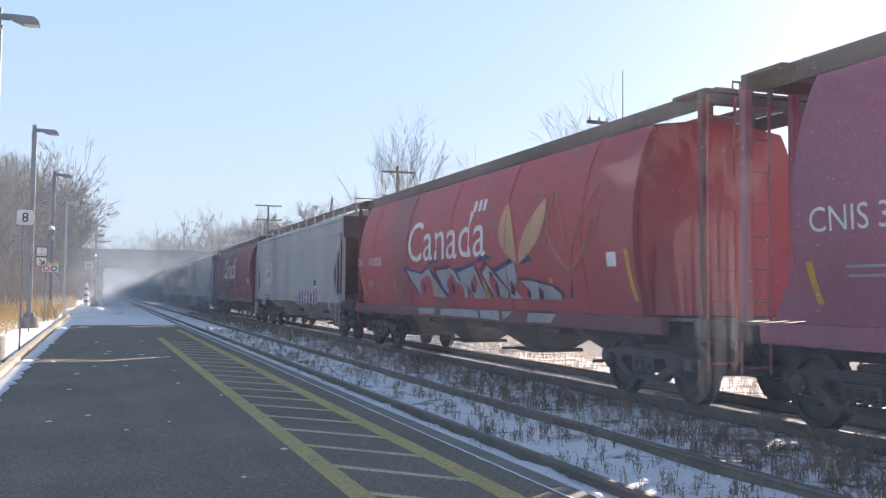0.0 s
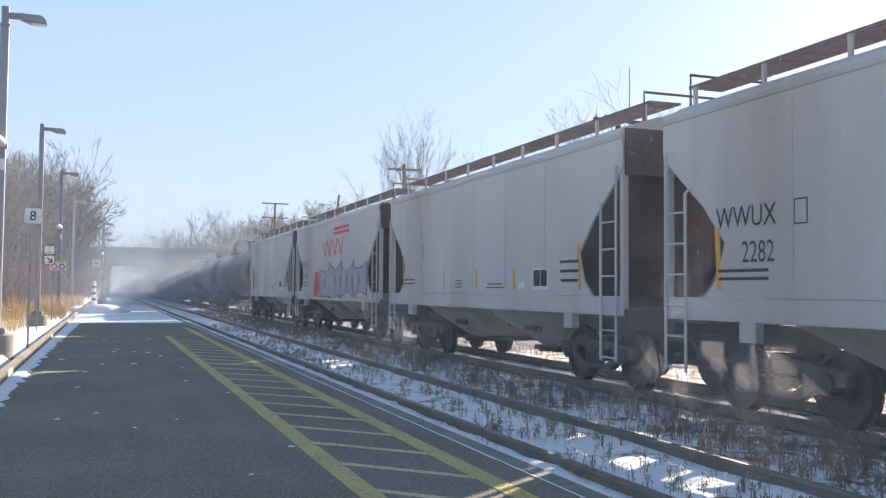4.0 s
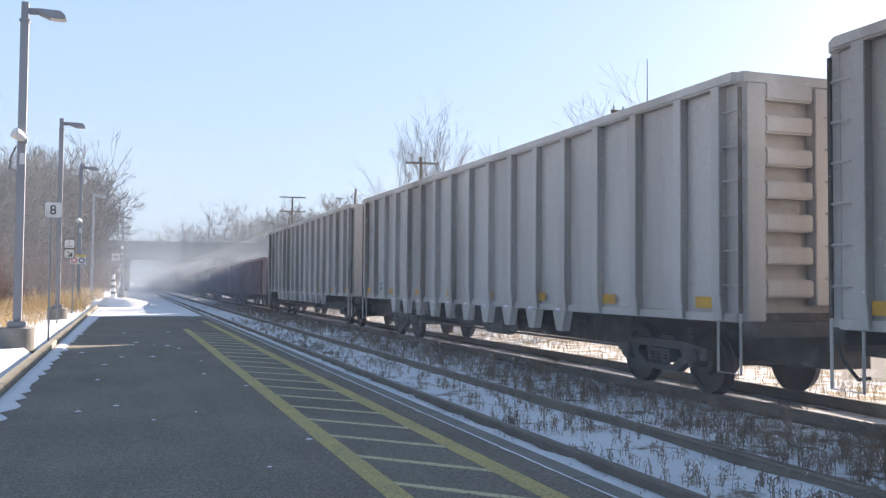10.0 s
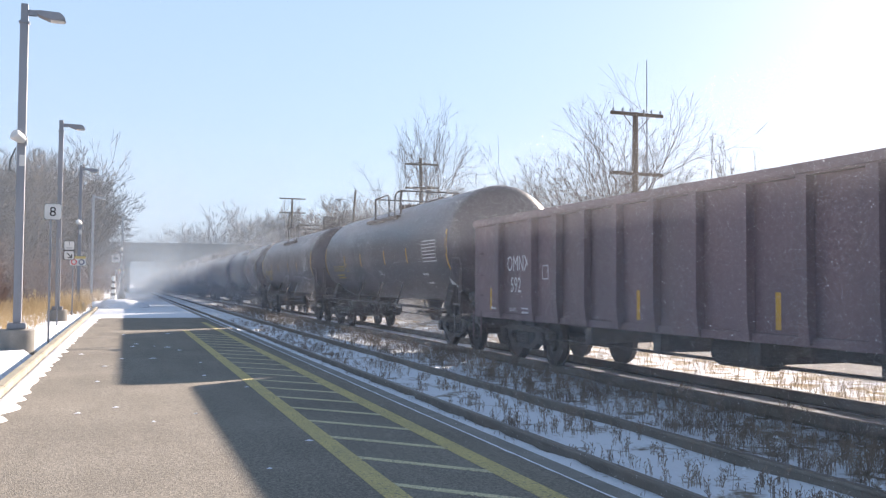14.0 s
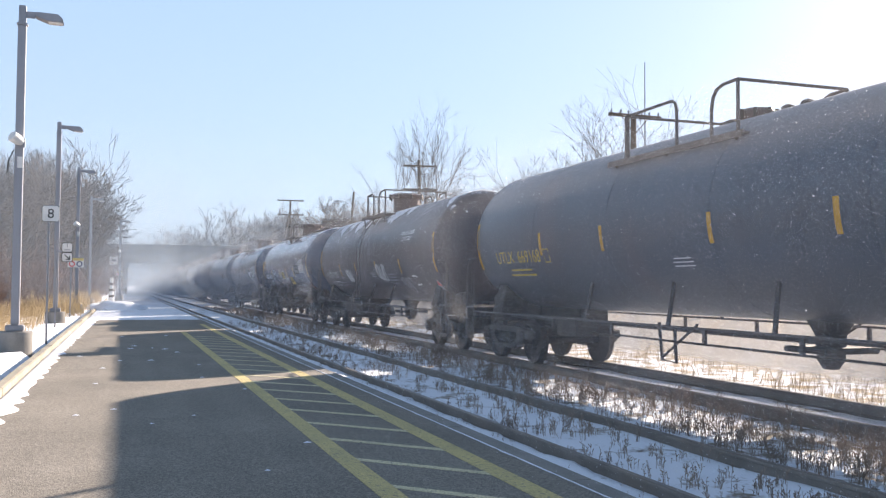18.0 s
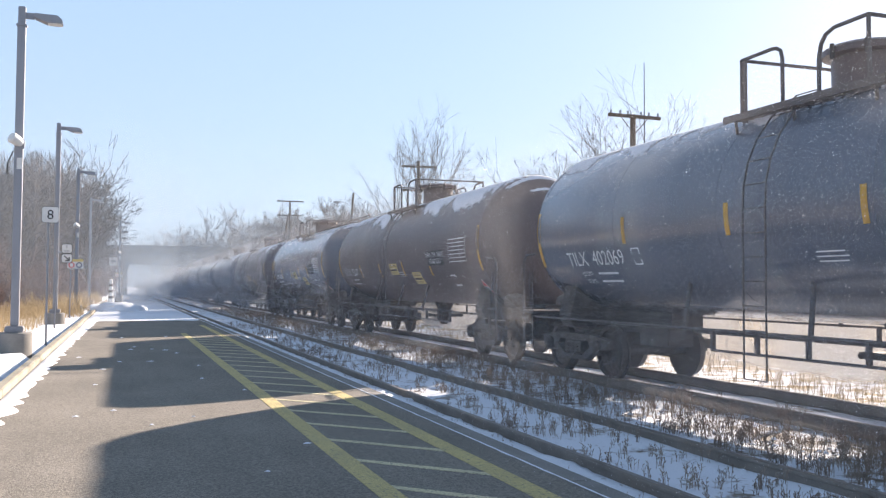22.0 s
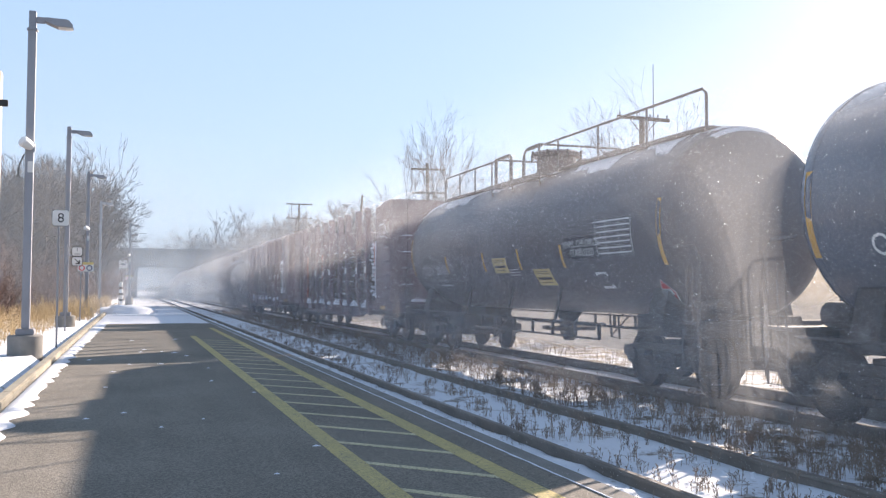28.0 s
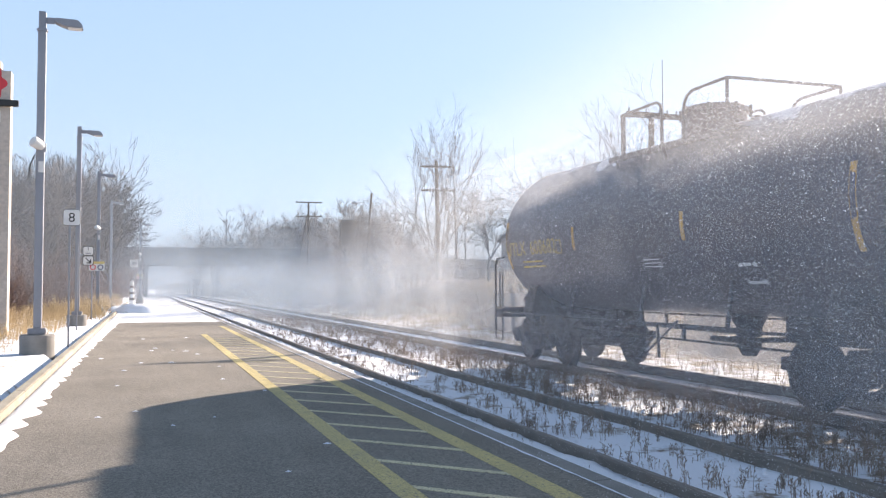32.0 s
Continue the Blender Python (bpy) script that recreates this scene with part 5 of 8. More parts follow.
SHARED = dict(wheelset=wheelset_mesh(), frame=frame_mesh(), cap=cap_mesh(), spring=spring_mesh(), coupler=coupler_mesh())
WHEELS = []     # (car number, the wheelset)
CARS = []


def hose_mesh():
    return finish("brake_hose", tube(bmesh.new(), [(0.35, 0.05, 0.85), (0.36, 0.2, 0.6), (0.33, 0.38, 0.42), (0.25, 0.5, 0.45)], 0.025, 6), M["black"], True)


SHARED["hose"] = hose_mesh()


def running_gear(car, L, inset=2.13):
    """Two trucks, couplers and brake hoses."""
    for s in (1, -1):
        t = part("truck", SHARED["frame"], None, car, m=pose(0, s * (L / 2 - inset), 0))
        for a in (-0.915, 0.915):
            w = part("wheelset", SHARED["wheelset"], None, t, "worn steel wheels on an axle", m=pose(0, a, 0.457))
            WHEELS.append((car, w))
            for x in (-1.06, 1.06):
                part("bearing_cap", SHARED["cap"], None, t, m=pose(x, a, 0.52, 0, 0, 0 if x > 0 else 180))
        for x in (-0.99, 0.99):
            part("spring", SHARED["spring"], None, t, m=pose(x * 1.045, 0, 0))
        part("coupler", SHARED["coupler"], None, car, m=pose(0, s * (L / 2 - 0.44), 0, 0, 0, 0 if s > 0 else 180))
        part("brake_hose", SHARED["hose"], None, car, m=pose(0, s * (L / 2 - 0.5), 0, 0, 0, 0 if s > 0 else 180))


def ladder(name, rails, rungs, car, material, r=0.022):
    """Two stiles and their rungs, as one welded ladder."""
    bm = bmesh.new()
    for pts in rails:
        tube(bm, pts, r, 5)
    for a, b in rungs:
        tube(bm, (a, b), r * 0.7, 5)
    return part(name, bm, material, car)


def new_car(name, label):
    car = thing(name, None, None, label, "railway car", "freight train cars")
    CARS.append(car)
    return car


def wall_at(width):
    """Places letters on the near wall; width(z) is half the body's width."""
    return lambda y, z: (lambda u, v: (-width(z + v) - 0.006, y - u, z + v))


def patch(name, outline, material, car, width, label="", off=0.004, step=0.25):
    """A painted patch or plate that follows the wall; outline in (y, z)."""
    bm = bmesh.new()
    pts = []
    for i, (y0, z0) in enumerate(outline):
        y1, z1 = outline[(i + 1) % len(outline)]
        k = max(1, int(abs(z1 - z0) / step))
        pts += [(y0 + (y1 - y0) * j / k, z0 + (z1 - z0) * j / k) for j in range(k)]
    f = bm.faces.new([bm.verts.new((-width(z) - off, y, z)) for y, z in pts])
    bmesh.ops.triangulate(bm, faces=[f])
    bmesh.ops.recalc_face_normals(bm, faces=bm.faces[:])
    for f in bm.faces:
        if f.normal.x > 0:
            f.normal_flip()
    return part(name, bm, material, car, label)


def rect(y0, y1, z0, z1):
    return [(y0, z0), (y1, z0), (y1, z1), (y0, z1)]


def strip(y, z0, z1, w, car, width, slant=0.0):
    return patch("reflector_strip", [(y - w / 2 + slant, z0), (y + w / 2 + slant, z0), (y + w / 2, z1), (y - w / 2, z1)], M["reflect"], car, width, "yellow reflective strip", 0.005, 0.08)


def small_print(y, z, rows, w, car, width, material, gap=0.1, hgt=0.04, seed=0):
    """Lines of writing too small to read, as bars."""
    r = random.Random(seed + rows)
    for i in range(rows):
        k = w * r.uniform(0.75, 1.0)
        patch("writing_bar", rect(y - k / 2, y + k / 2, z - i * gap - hgt, z - i * gap), material, car, width, off=0.006)


def data_panel(y, z, w, hgt, car, width, frame_m, face_m, rows=5, solid=False):
    """A stencilled table: a pale sheet with dark lines, or fine pale lines on the paint."""
    if solid:
        patch("panel", rect(y - w / 2, y + w / 2, z - hgt / 2, z + hgt / 2), frame_m, car, width, "stencilled data panel", 0.006, 0.12)
    k = 0.22 if solid else 0.13
    for i in range(rows):
        zz = z + hgt / 2 - (i + 0.5) * hgt / rows
        patch("panel_line", rect(y - w * 0.46, y + w * 0.46, zz - hgt * k / rows, zz + hgt * k / rows), face_m if solid else frame_m, car, width, off=0.009)
    if not solid:
        for f in (-0.5, -0.17, 0.2, 0.5):
            patch("panel_line", rect(y + f * w - 0.008, y + f * w + 0.008, z - hgt / 2, z + hgt / 2), frame_m, car, width, off=0.0095, step=0.12)


def placard(y, z, s, car, width, text=None, material=None):
    patch("placard", [(y, z - s), (y + s, z), (y, z + s), (y - s, z)], M["white"], car, width, "diamond hazard placard", 0.03, 0.5)
    patch("placard_face", [(y, z - s * 0.88), (y + s * 0.88, z), (y, z + s * 0.88), (y - s * 0.88, z)], material or M["signred"], car, width, off=0.034, step=0.5)
    if text:
        patch("placard_band", rect(y - s * 0.62, y + s * 0.62, z - s * 0.22, z + s * 0.22), M["white"], car, width, off=0.037, step=0.5)
        w = width
        lettered(text, s * 0.34, M["black"], car, lambda u, v: (-w(z) - 0.041, y - u, z - s * 0.17 + v))


def tag_paint(car, width, y0, y1, z0, z1, fill, edge, seed, letters=6):
    """Sprayed block letters: uneven outlined shapes side by side."""
    r = random.Random(seed)
    step = (y0 - y1) / letters
    for i in range(letters):
        a, b = y0 - i * step, y0 - (i + 1) * step - 0.08
        lo, hi = z0 + r.uniform(0, 0.1) * (z1 - z0), z1 - r.uniform(0, 0.25) * (z1 - z0)
        m = (lo + hi) / 2
        pts = [(a + r.uniform(0, 0.12), lo), ((a + b) / 2 + r.uniform(-.1, .1), lo + (hi - lo) * r.uniform(0.0, 0.2)), (b, lo + r.uniform(0, 0.1)), (b + r.uniform(-0.1, 0.15), m), (b - r.uniform(-0.1, 0.15), hi), ((a + b) / 2, hi - (hi - lo) * r.uniform(0.1, 0.4)), (a + r.uniform(-0.1, 0.15), hi - r.uniform(0, 0.2)), (a + r.uniform(-0.15, 0.1), m)]
        cy, cz = sum(p[0] for p in pts) / 8, sum(p[1] for p in pts) / 8
        patch("graffiti_outline", [(cy + (p[0] - cy) * 1.13, cz + (p[1] - cz) * 1.1) for p in pts], edge, car, width, "sprayed graffiti letter", 0.0045 + 0.0004 * i, 0.2)
        patch("graffiti_fill", pts, fill, car, width, "", 0.008 + 0.0004 * i, 0.2)
        patch("graffiti_outline", [(cy + 0.08, cz - 0.16), (cy - 0.05, cz - 0.2), (cy - 0.06, cz + 0.14), (cy + 0.05, cz + 0.18)], edge, car, width, "", 0.0125, 0.3)


def scrawl(car, width, y, z, w, hgt, material, seed, loops=9, thick=0.02):
    """A thin sprayed scribble that follows the wall."""
    r = random.Random(seed)
    bm = bmesh.new()
    pts = [(y + w / 2 - w * i / (loops * 6) + 0.06 * w * math.sin(i * 0.9) + r.gauss(0, 0.02), z + hgt * 0.5 * math.sin(i * 1.05 + r.gauss(0, 0.25)) * r.uniform(0.6, 1)) for i in range(loops * 6)]
    tube(bm, [(-width(b) - 0.002, a, b) for a, b in pts], thick, 4)
    return part("graffiti_scrawl", bm, material, car, "thin sprayed scrawl")


def roof_walk(car, L, z, posts, xs, hatch_z=None, post=None):
    """A running board of steel grating along the roof, on little posts."""
    for x0, x1 in xs:
        bm = bmesh.new()
        n = 9
        for i in range(n):
            x = x0 + (x1 - x0) * i / (n - 1)
            e = 0.012 if i in (0, n - 1) else 0.005
            box(bm, x - e, x + e, -L / 2, L / 2, z, z + 0.032)
        k = int(L / 0.35)
        for i in range(k + 1):
            y = -L / 2 + L * i / k
            box(bm, x0, x1, y - 0.007, y + 0.007, z + 0.004, z + 0.028)
        part("running_board", bm, M["walk"], car, "steel grating walkway")
    for i in range(posts):
        y = -L / 2 + 0.15 + (L - 0.3) * i / (posts - 1)
        for x0, x1 in xs:
            xo = x0 if x0 < 0 else x1
            part("walkway_post", bx(xo - 0.02, xo + 0.02, y - 0.03, y + 0.03, (hatch_z or z - 0.3), z + 0.002), post or M["walk"], car)


# -- cylindrical grain hopper --
def cyl_width(z):
    """Half the width of the bulging hopper side at a height."""
    return 1.50 * math.sqrt(max(0.0, 1 - ((z - 2.55) / 2.35) ** 2)) + 0.06 if z > 1.25 else 1.37


def cylinder_hopper(L, paint, mark, number, word, label, wheat=False, big=0.0):
    car = new_car("grain_hopper_car", label)
    BL = L - 3.3
    zs = [1.25, 1.5, 1.8, 2.2, 2.6, 3.0, 3.35, 3.65, 3.92, 4.12]
    prof = [(cyl_width(z), z) for z in zs] + [(0.45, 4.22)]
    prof = [(x, z) for x, z in prof] + [(-x, z) for x, z in prof[::-1]]
    bm = prism(bmesh.new(), prof, -BL / 2, BL / 2)
    bmesh.ops.recalc_face_normals(bm, faces=bm.faces[:])
    part("hopper_body", bm, paint, car, "bulging cylindrical body", smooth=True)
    for s in (-1, 1):
        y0, y1 = sorted((s * (BL / 2 + 0.004), s * (BL / 2 + 0.12)))
        part("end_bulkhead", prism(bmesh.new(), [(x * 0.93, 1.27 + (z - 1.25) * 0.97) for x, z in prof], y0, y1), paint, car)
        ye = s * (L / 2 - 0.4)
        yi = s * (BL / 2 + 0.13)
        for x in (-1.2, -0.45, 0.45, 1.2):
            part("end_post", bx(x - 0.05, x + 0.05, min(ye, ye - s * 0.1), max(ye, ye - s * 0.1), 1.25, 4.2, r=0.008), paint if paint is not M["red"] else M["darkred"], car)
        # hopper slope under the end
        bm = bmesh.new()
        v = [bm.verts.new(p) for p in ((-1.25, yi, 2.3), (1.25, yi, 2.3), (1.25, s * (L / 2 - 1.0), 1.28), (-1.25, s * (L / 2 - 1.0), 1.28), (-1.25, yi, 1.28), (1.25, yi, 1.28))]
        for f in ((0, 1, 2, 3), (0, 3, 4), (1, 5, 2), (3, 2, 5, 4), (0, 4, 5, 1)):
            bm.faces.new([v[i] for i in f])
        bmesh.ops.recalc_face_normals(bm, faces=bm.faces[:])
        part("slope_sheet", bm, paint, car)
        part("end_beam", bx(-1.42, 1.42, min(ye, ye + s * 0.2), max(ye, ye + s * 0.2), 1.0, 1.25, r=0.02), M["dark_steel"], car)
        part("end_platform", bx(-1.3, 1.3, min(s * (L / 2 - 1.3), ye), max(s * (L / 2 - 1.3), ye), 1.2, 1.245), M["grating"], car)
        part("roof_end_walk", bx(-1.22, 1.22, min(ye - s * 0.72, ye + s * 0.03), max(ye - s * 0.72, ye + s * 0.03), 4.36, 4.40), M["dark_steel"], car)
        part("roof_beam", bx(-1.25, 1.25, min(ye - s * 0.12, ye), max(ye - s * 0.12, ye), 4.2, 4.35, r=0.01), M["dark_steel"], car)
        for x0 in (-1.2, 0.75):
            yl = ye + s * 0.06
            ladder("ladder", [[(x0, yl, 0.55), (x0, yl, 4.3)], [(x0 + 0.45, yl, 0.55), (x0 + 0.45, yl, 4.3)]], [((x0, yl, z), (x0 + 0.45, yl, z)) for z in np.arange(0.65, 4.2, 0.42)], car, paint)
        part("crossover_rail", tube(bmesh.new(), [(-0.5, ye - s * 0.3, 4.4), (-0.5, ye - s * 0.3, 4.62), (0.5, ye - s * 0.3, 4.62), (0.5, ye - s * 0.3, 4.4)], 0.018, 5), M["grating"], car)
    for x in (-1, 1):
        part("side_sill", bx(min(x * 1.36, x * 1.49), max(x * 1.36, x * 1.49), -L / 2 + 1.0, L / 2 - 1.0, 1.0, 1.248, r=0.02), paint if paint is not M["red"] else M["darkred"], car)
        part("eave_rail", tube(bmesh.new(), [(x * 1.17, -BL / 2, 4.07), (x * 1.17, BL / 2, 4.07)], 0.028, 6), M["snow"] if x < 0 else paint, car, "snow-edged eave")
    roof_walk(car, L - 0.9, 4.42, 13, ((-0.95, -0.35), (0.35, 0.95)), 4.0)
    for x in (-0.975, 0.975):
        part("walkway_fascia", bx(x - 0.012, x + 0.012, 0.45 - L / 2, L / 2 - 0.45, 4.19, 4.415), M["dark_steel"], car, "grimy walkway edge board")
    for i in range(4):
        yc = (i - 1.5) * BL / 4
        bm = bmesh.new()
        top, bot, k = 1.3, 0.45, BL / 8 - 0.1
        v = [bm.verts.new(p) for p in ((-1.3, yc - k, top), (1.3, yc - k, top), (1.3, yc + k, top), (-1.3, yc + k, top), (-0.35, yc - 0.4, bot), (0.35, yc - 0.4, bot), (0.35, yc + 0.4, bot), (-0.35, yc + 0.4, bot))]
        for f in ((0, 1, 2, 3), (4, 7, 6, 5), (0, 4, 5, 1), (1, 5, 6, 2), (2, 6, 7, 3), (3, 7, 4, 0)):
            bm.faces.new([v[j] for j in f])
        bmesh.ops.recalc_face_normals(bm, faces=bm.faces[:])
        part("discharge_hopper", bm, M["under"], car)
        part("gate", bx(-0.55, 0.55, yc - 0.45, yc + 0.45, 0.38, 0.455, r=0.01), M["under"], car)
        part("gate_shaft", tube(bmesh.new(), [(-0.95, yc + 0.3, 0.43), (0.6, yc + 0.3, 0.43)], 0.03, 6), M["under"], car)
        part("hatch_cover", bx(-0.3, 0.3, yc - k, yc + k, 4.2, 4.31, r=0.03), paint, car)
    part("centre_sill", bx(-0.33, 0.33, -L / 2 + 0.6, L / 2 - 0.6, 0.78, 1.1), M["under"], car)
    for i in range(5):
        y = -BL / 2 + BL * (i + 0.5) / 5
        rib = [(-cyl_width(z) - 0.003, y, z) for z in zs]
        part("weld_seam", tube(bmesh.new(), rib, 0.012, 4), paint, car)
    at = wall_at(cyl_width)
    if word:
        lettered(word, 0.98 + big, M["decal"], car, at(0.45 - big, 2.34), "wordmark", "white country wordmark", 1.18 - big)
        for k, (y, z) in enumerate(((-1.55, 3.28), (-1.3, 3.28), (-1.8, 3.28))):
            patch("flag_mark", rect(y - 0.08, y + 0.08, z, z + 0.24), M["decal"], car, cyl_width)
    if wheat:
        # two broad leaves joined at the stalk in tan paint, and the same pair again in faint outline
        def bowed(a, b, c, f):
            return tuple((1 - f) ** 2 * p + 2 * f * (1 - f) * q + f * f * r_ for p, q, r_ in zip(a, b, c))

        for root, lean, tip in (((-3.52, 2.12), 1, (-2.98, 3.36)), ((-3.56, 2.12), -1, (-4.6, 3.28))):
            out_, in_ = (root[0] + lean * 1.35, 2.55), (root[0] + lean * 0.05, 2.75)
            for i in range(10):
                f0, f1 = i / 10, (i + 1) / 10
                patch("leaf_emblem", [bowed(root, out_, tip, f0), bowed(root, out_, tip, f1), bowed(root, in_, tip, f1), bowed(root, in_, tip, f0)], M["leaf"], car, cyl_width, "faded tan leaf emblem", 0.006 if lean > 0 else 0.007)
        for root, lean, tip in (((-5.52, 1.95), 1, (-4.95, 3.35)), ((-5.56, 1.95), -1, (-6.5, 3.33))):
            for mid_ in ((root[0] + lean * 1.15, 2.5), (root[0] + lean * 0.1, 2.7), (root[0] + lean * 0.6, 2.3)):
                pts = [bowed(root, mid_, tip if mid_[1] != 2.3 else (root[0] + lean * 0.75, 2.75), f) for f in np.linspace(0, 1, 9)]
                part("wheat_emblem", tube(bmesh.new(), [(-cyl_width(z) - 0.003, y, z) for y, z in pts], 0.022, 4), M["wheat"], car, "faint outlined leaf emblem")
    lettered(mark, 0.22 if word else 0.27, M["decal"], car, at(7.35 if word else 6.82, 2.34 if word else 2.27), "reporting_mark")
    lettered(number, 0.23 if word else 0.27, M["decal"], car, at(5.85 if word else 6.2, 2.32 if word else 2.27), "reporting_mark", "", 1.25 if word else 1.0)
    small_print(6.5, 1.9, 2, 0.55, car, cyl_width, M["silver"], 0.1, 0.03)
    for y in (4.3, 1.25, -1.8, -4.75):
        strip(y, 1.42, 1.85, 0.09, car, cyl_width, -0.12)
    for s in (-1, 1):
        strip(s * (BL / 2 - 0.2), 1.3, 2.25 if s < 0 else 1.95, 0.1, car, cyl_width, -0.1)
    patch("notice_plate", rect(-7.0, -6.72, 2.0, 2.22), M["decal"], car, cyl_width)
    running_gear(car, L)
    return car


# -- covered hopper with cut-away ends --
def covered_hopper(L, paint, label, bays=2, cap=3.98, ridged=False):
    car = new_car("covered_hopper_car", label)
    width = lambda z: 1.53
    E = L / 2 - 0.55
    cut = 0.9 if bays == 2 else 0.75
    side = [(-E, cap - 0.02), (-E, 3.45), (-E + 0.35, 3.15), (-E + cut, 2.7), (-E + cut + 0.45, 2.2), (-E + cut + 0.3, 1.75), (-E + cut, 1.5), (E - cut, 1.5), (E - cut - 0.3, 1.75), (E - cut - 0.45, 2.2), (E - cut, 2.7), (E - 0.35, 3.15), (E, 3.45), (E, cap - 0.02)]
    for x0, x1 in ((-1.53, -1.49), (1.49, 1.53)):
        bm = bmesh.new()
        a = [bm.verts.new((x0, y, z)) for y, z in side]
        b = [bm.verts.new((x1, y, z)) for y, z in side]
        for i in range(len(side)):
            j = (i + 1) % len(side)
            bm.faces.new((a[i], a[j], b[j], b[i]))
        bm.faces.new(a[::-1])
        bm.faces.new(b)
        bmesh.ops.recalc_face_normals(bm, faces=bm.faces[:])
        part("side_sheet", bm, paint, car, "flat side with cut-away ends")
        xo = x0 if x0 < 0 else x1
        s = -1 if x0 < 0 else 1
        part("side_sill", bx(min(xo, xo - s * 0.14) - 0.0, max(xo, xo - s * 0.14), -L / 2 + 0.62, L / 2 - 0.62, 1.2, 1.497, r=0.015), paint, car)
        for i in range(5):
            y = (i - 2) * (L - 4.6) / 5
            part("weld_seam", bx(min(xo, xo + s * 0.006), max(xo, xo + s * 0.006), y - 0.012, y + 0.012, 1.6, cap - 0.1), paint, car)
        if ridged:
            for z in (2.92, 3.06, 3.3, 3.45):
                part("side_ridge", bx(min(xo, xo + s * 0.03), max(xo, xo + s * 0.03), -E + 0.1, E - 0.1, z, z + 0.05, r=0.008), paint, car)
        part("eave", tube(bmesh.new(), [(s * 1.47, -E, cap), (s * 1.47, E, cap)], 0.095, 10), paint, car, smooth=True)
        if s < 0:
            part("eave_snow", tube(bmesh.new(), [(-1.40, -E + 0.2, cap + 0.07), (-1.40, E - 0.2, cap + 0.07)], 0.035, 6), M["snow"], car, "thin snow on the eave", smooth=True)
    roof = [(-1.45, cap + 0.06), (-1.25, cap + 0.2), (-0.85, cap + 0.32), (-0.4, cap + 0.38), (0.4, cap + 0.38), (0.85, cap + 0.32), (1.25, cap + 0.2), (1.45, cap + 0.06), (1.45, cap - 0.02), (-1.45, cap - 0.02)]
    part("roof", prism(bmesh.new(), roof, -E, E), paint, car, smooth=True)
    for s in (-1, 1):
        y0 = s * E
        bm = bmesh.new()
        yi, yb = s * (E - 0.15), s * (E - cut - 1.35)
        q = [(-1.485, yi, 3.4), (1.485, yi, 3.4), (1.485, yb, 1.5), (-1.485, yb, 1.5)]
        v = [bm.verts.new(p) for p in q] + [bm.verts.new((x, y + s * 0.04, z - 0.02)) for x, y, z in q]
        for f in ((0, 1, 2, 3), (7, 6, 5, 4), (0, 4, 5, 1), (1, 5, 6, 2), (2, 6, 7, 3), (3, 7, 4, 0)):
            bm.faces.new([v[i] for i in f])
        bmesh.ops.recalc_face_normals(bm, faces=bm.faces[:])
        part("slope_sheet", bm, M["dark_steel"], car, "sloping end sheet")
        part("end_sheet", bx(-1.485, 1.485, min(y0 + s * 0.005, y0 + s * 0.045), max(y0 + s * 0.005, y0 + s * 0.045), 3.35, cap + 0.1, r=0.006), M["dark_steel"], car)
        for x in (-1.46, 1.46):
            part("corner_post", bx(x - 0.05, x + 0.05, min(y0, y0 - s * 0.1), max(y0, y0 - s * 0.1), 1.2, 3.45, r=0.008), paint, car)
        ye = s * (L / 2 - 0.62)
        part("end_beam", bx(-1.5, 1.5, min(ye, ye + s * 0.12), max(ye, ye + s * 0.12), 0.98, 1.3, r=0.015), M["dark_steel"], car)
        part("end_platform", bx(-1.4, 1.4, min(ye, s * (L / 2 - 1.35)), max(ye, s * (L / 2 - 1.35)), 1.14, 1.19), M["grating"], car)
        for x in (-0.6, 0.6):
            part("end_post", bx(x - 0.06, x + 0.06, min(y0 - s * 0.05, y0 - s * 0.18), max(y0 - s * 0.05, y0 - s * 0.18), 1.2, 3.36, r=0.01), M["dark_steel"], car)
        # corner ladders on the side and across the end
        for xs_ in (-1, 1):
            x = xs_ * 1.57
            ya, yb2 = s * (L / 2 - 0.66), s * (L / 2 - 1.12)
            ladder("ladder", [[(x, ya, 0.5), (x, ya, 3.5)], [(x, yb2, 0.5), (x, yb2, 2.9), (x - xs_ * 0.05, yb2 - s * 0.12, 3.0)]], [((x, ya, z), (x, yb2, z)) for z in np.arange(0.55, 3.0, 0.42)], car, paint)
        yl = s * (L / 2 - 0.46)
        ladder("ladder", [[(0.95, yl, 0.55), (0.95, yl, cap)], [(1.4, yl, 0.55), (1.4, yl, cap)]], [((0.95, yl, z), (1.4, yl, z)) for z in np.arange(0.6, cap, 0.42)], car, paint)
        part("crossover_rail", tube(bmesh.new(), [(-1.1, s * (E - 0.05), cap + 0.1), (-1.1, s * (E - 0.05), cap + 0.7), (1.1, s * (E - 0.05), cap + 0.7), (1.1, s * (E - 0.05), cap + 0.1)], 0.022, 5), M["dark_steel"], car)
        part("jacking_pad", bx(-1.52, -1.38, s * (L / 2 - 2.3) - 0.15, s * (L / 2 - 2.3) + 0.15, 0.95, 1.198, r=0.01), paint, car)
    roof_walk(car, 2 * E + 0.1, cap + 0.52, 12 if L > 15 else 9, ((-1.05, -0.5), (0.5, 1.05)), cap + 0.12, paint)
    for i in range(5 if L > 15 else 4):
        yc = (i - (2 if L > 15 else 1.5)) * 2 * E / (5 if L > 15 else 4)
        part("hatch_cover", lathe(bmesh.new(), [(cap + 0.3, 0.4), (cap + 0.45, 0.4), (cap + 0.48, 0.2)], "z", 0, yc, 16), paint, car, smooth=True)
    span = 2 * (E - cut - 1.3)
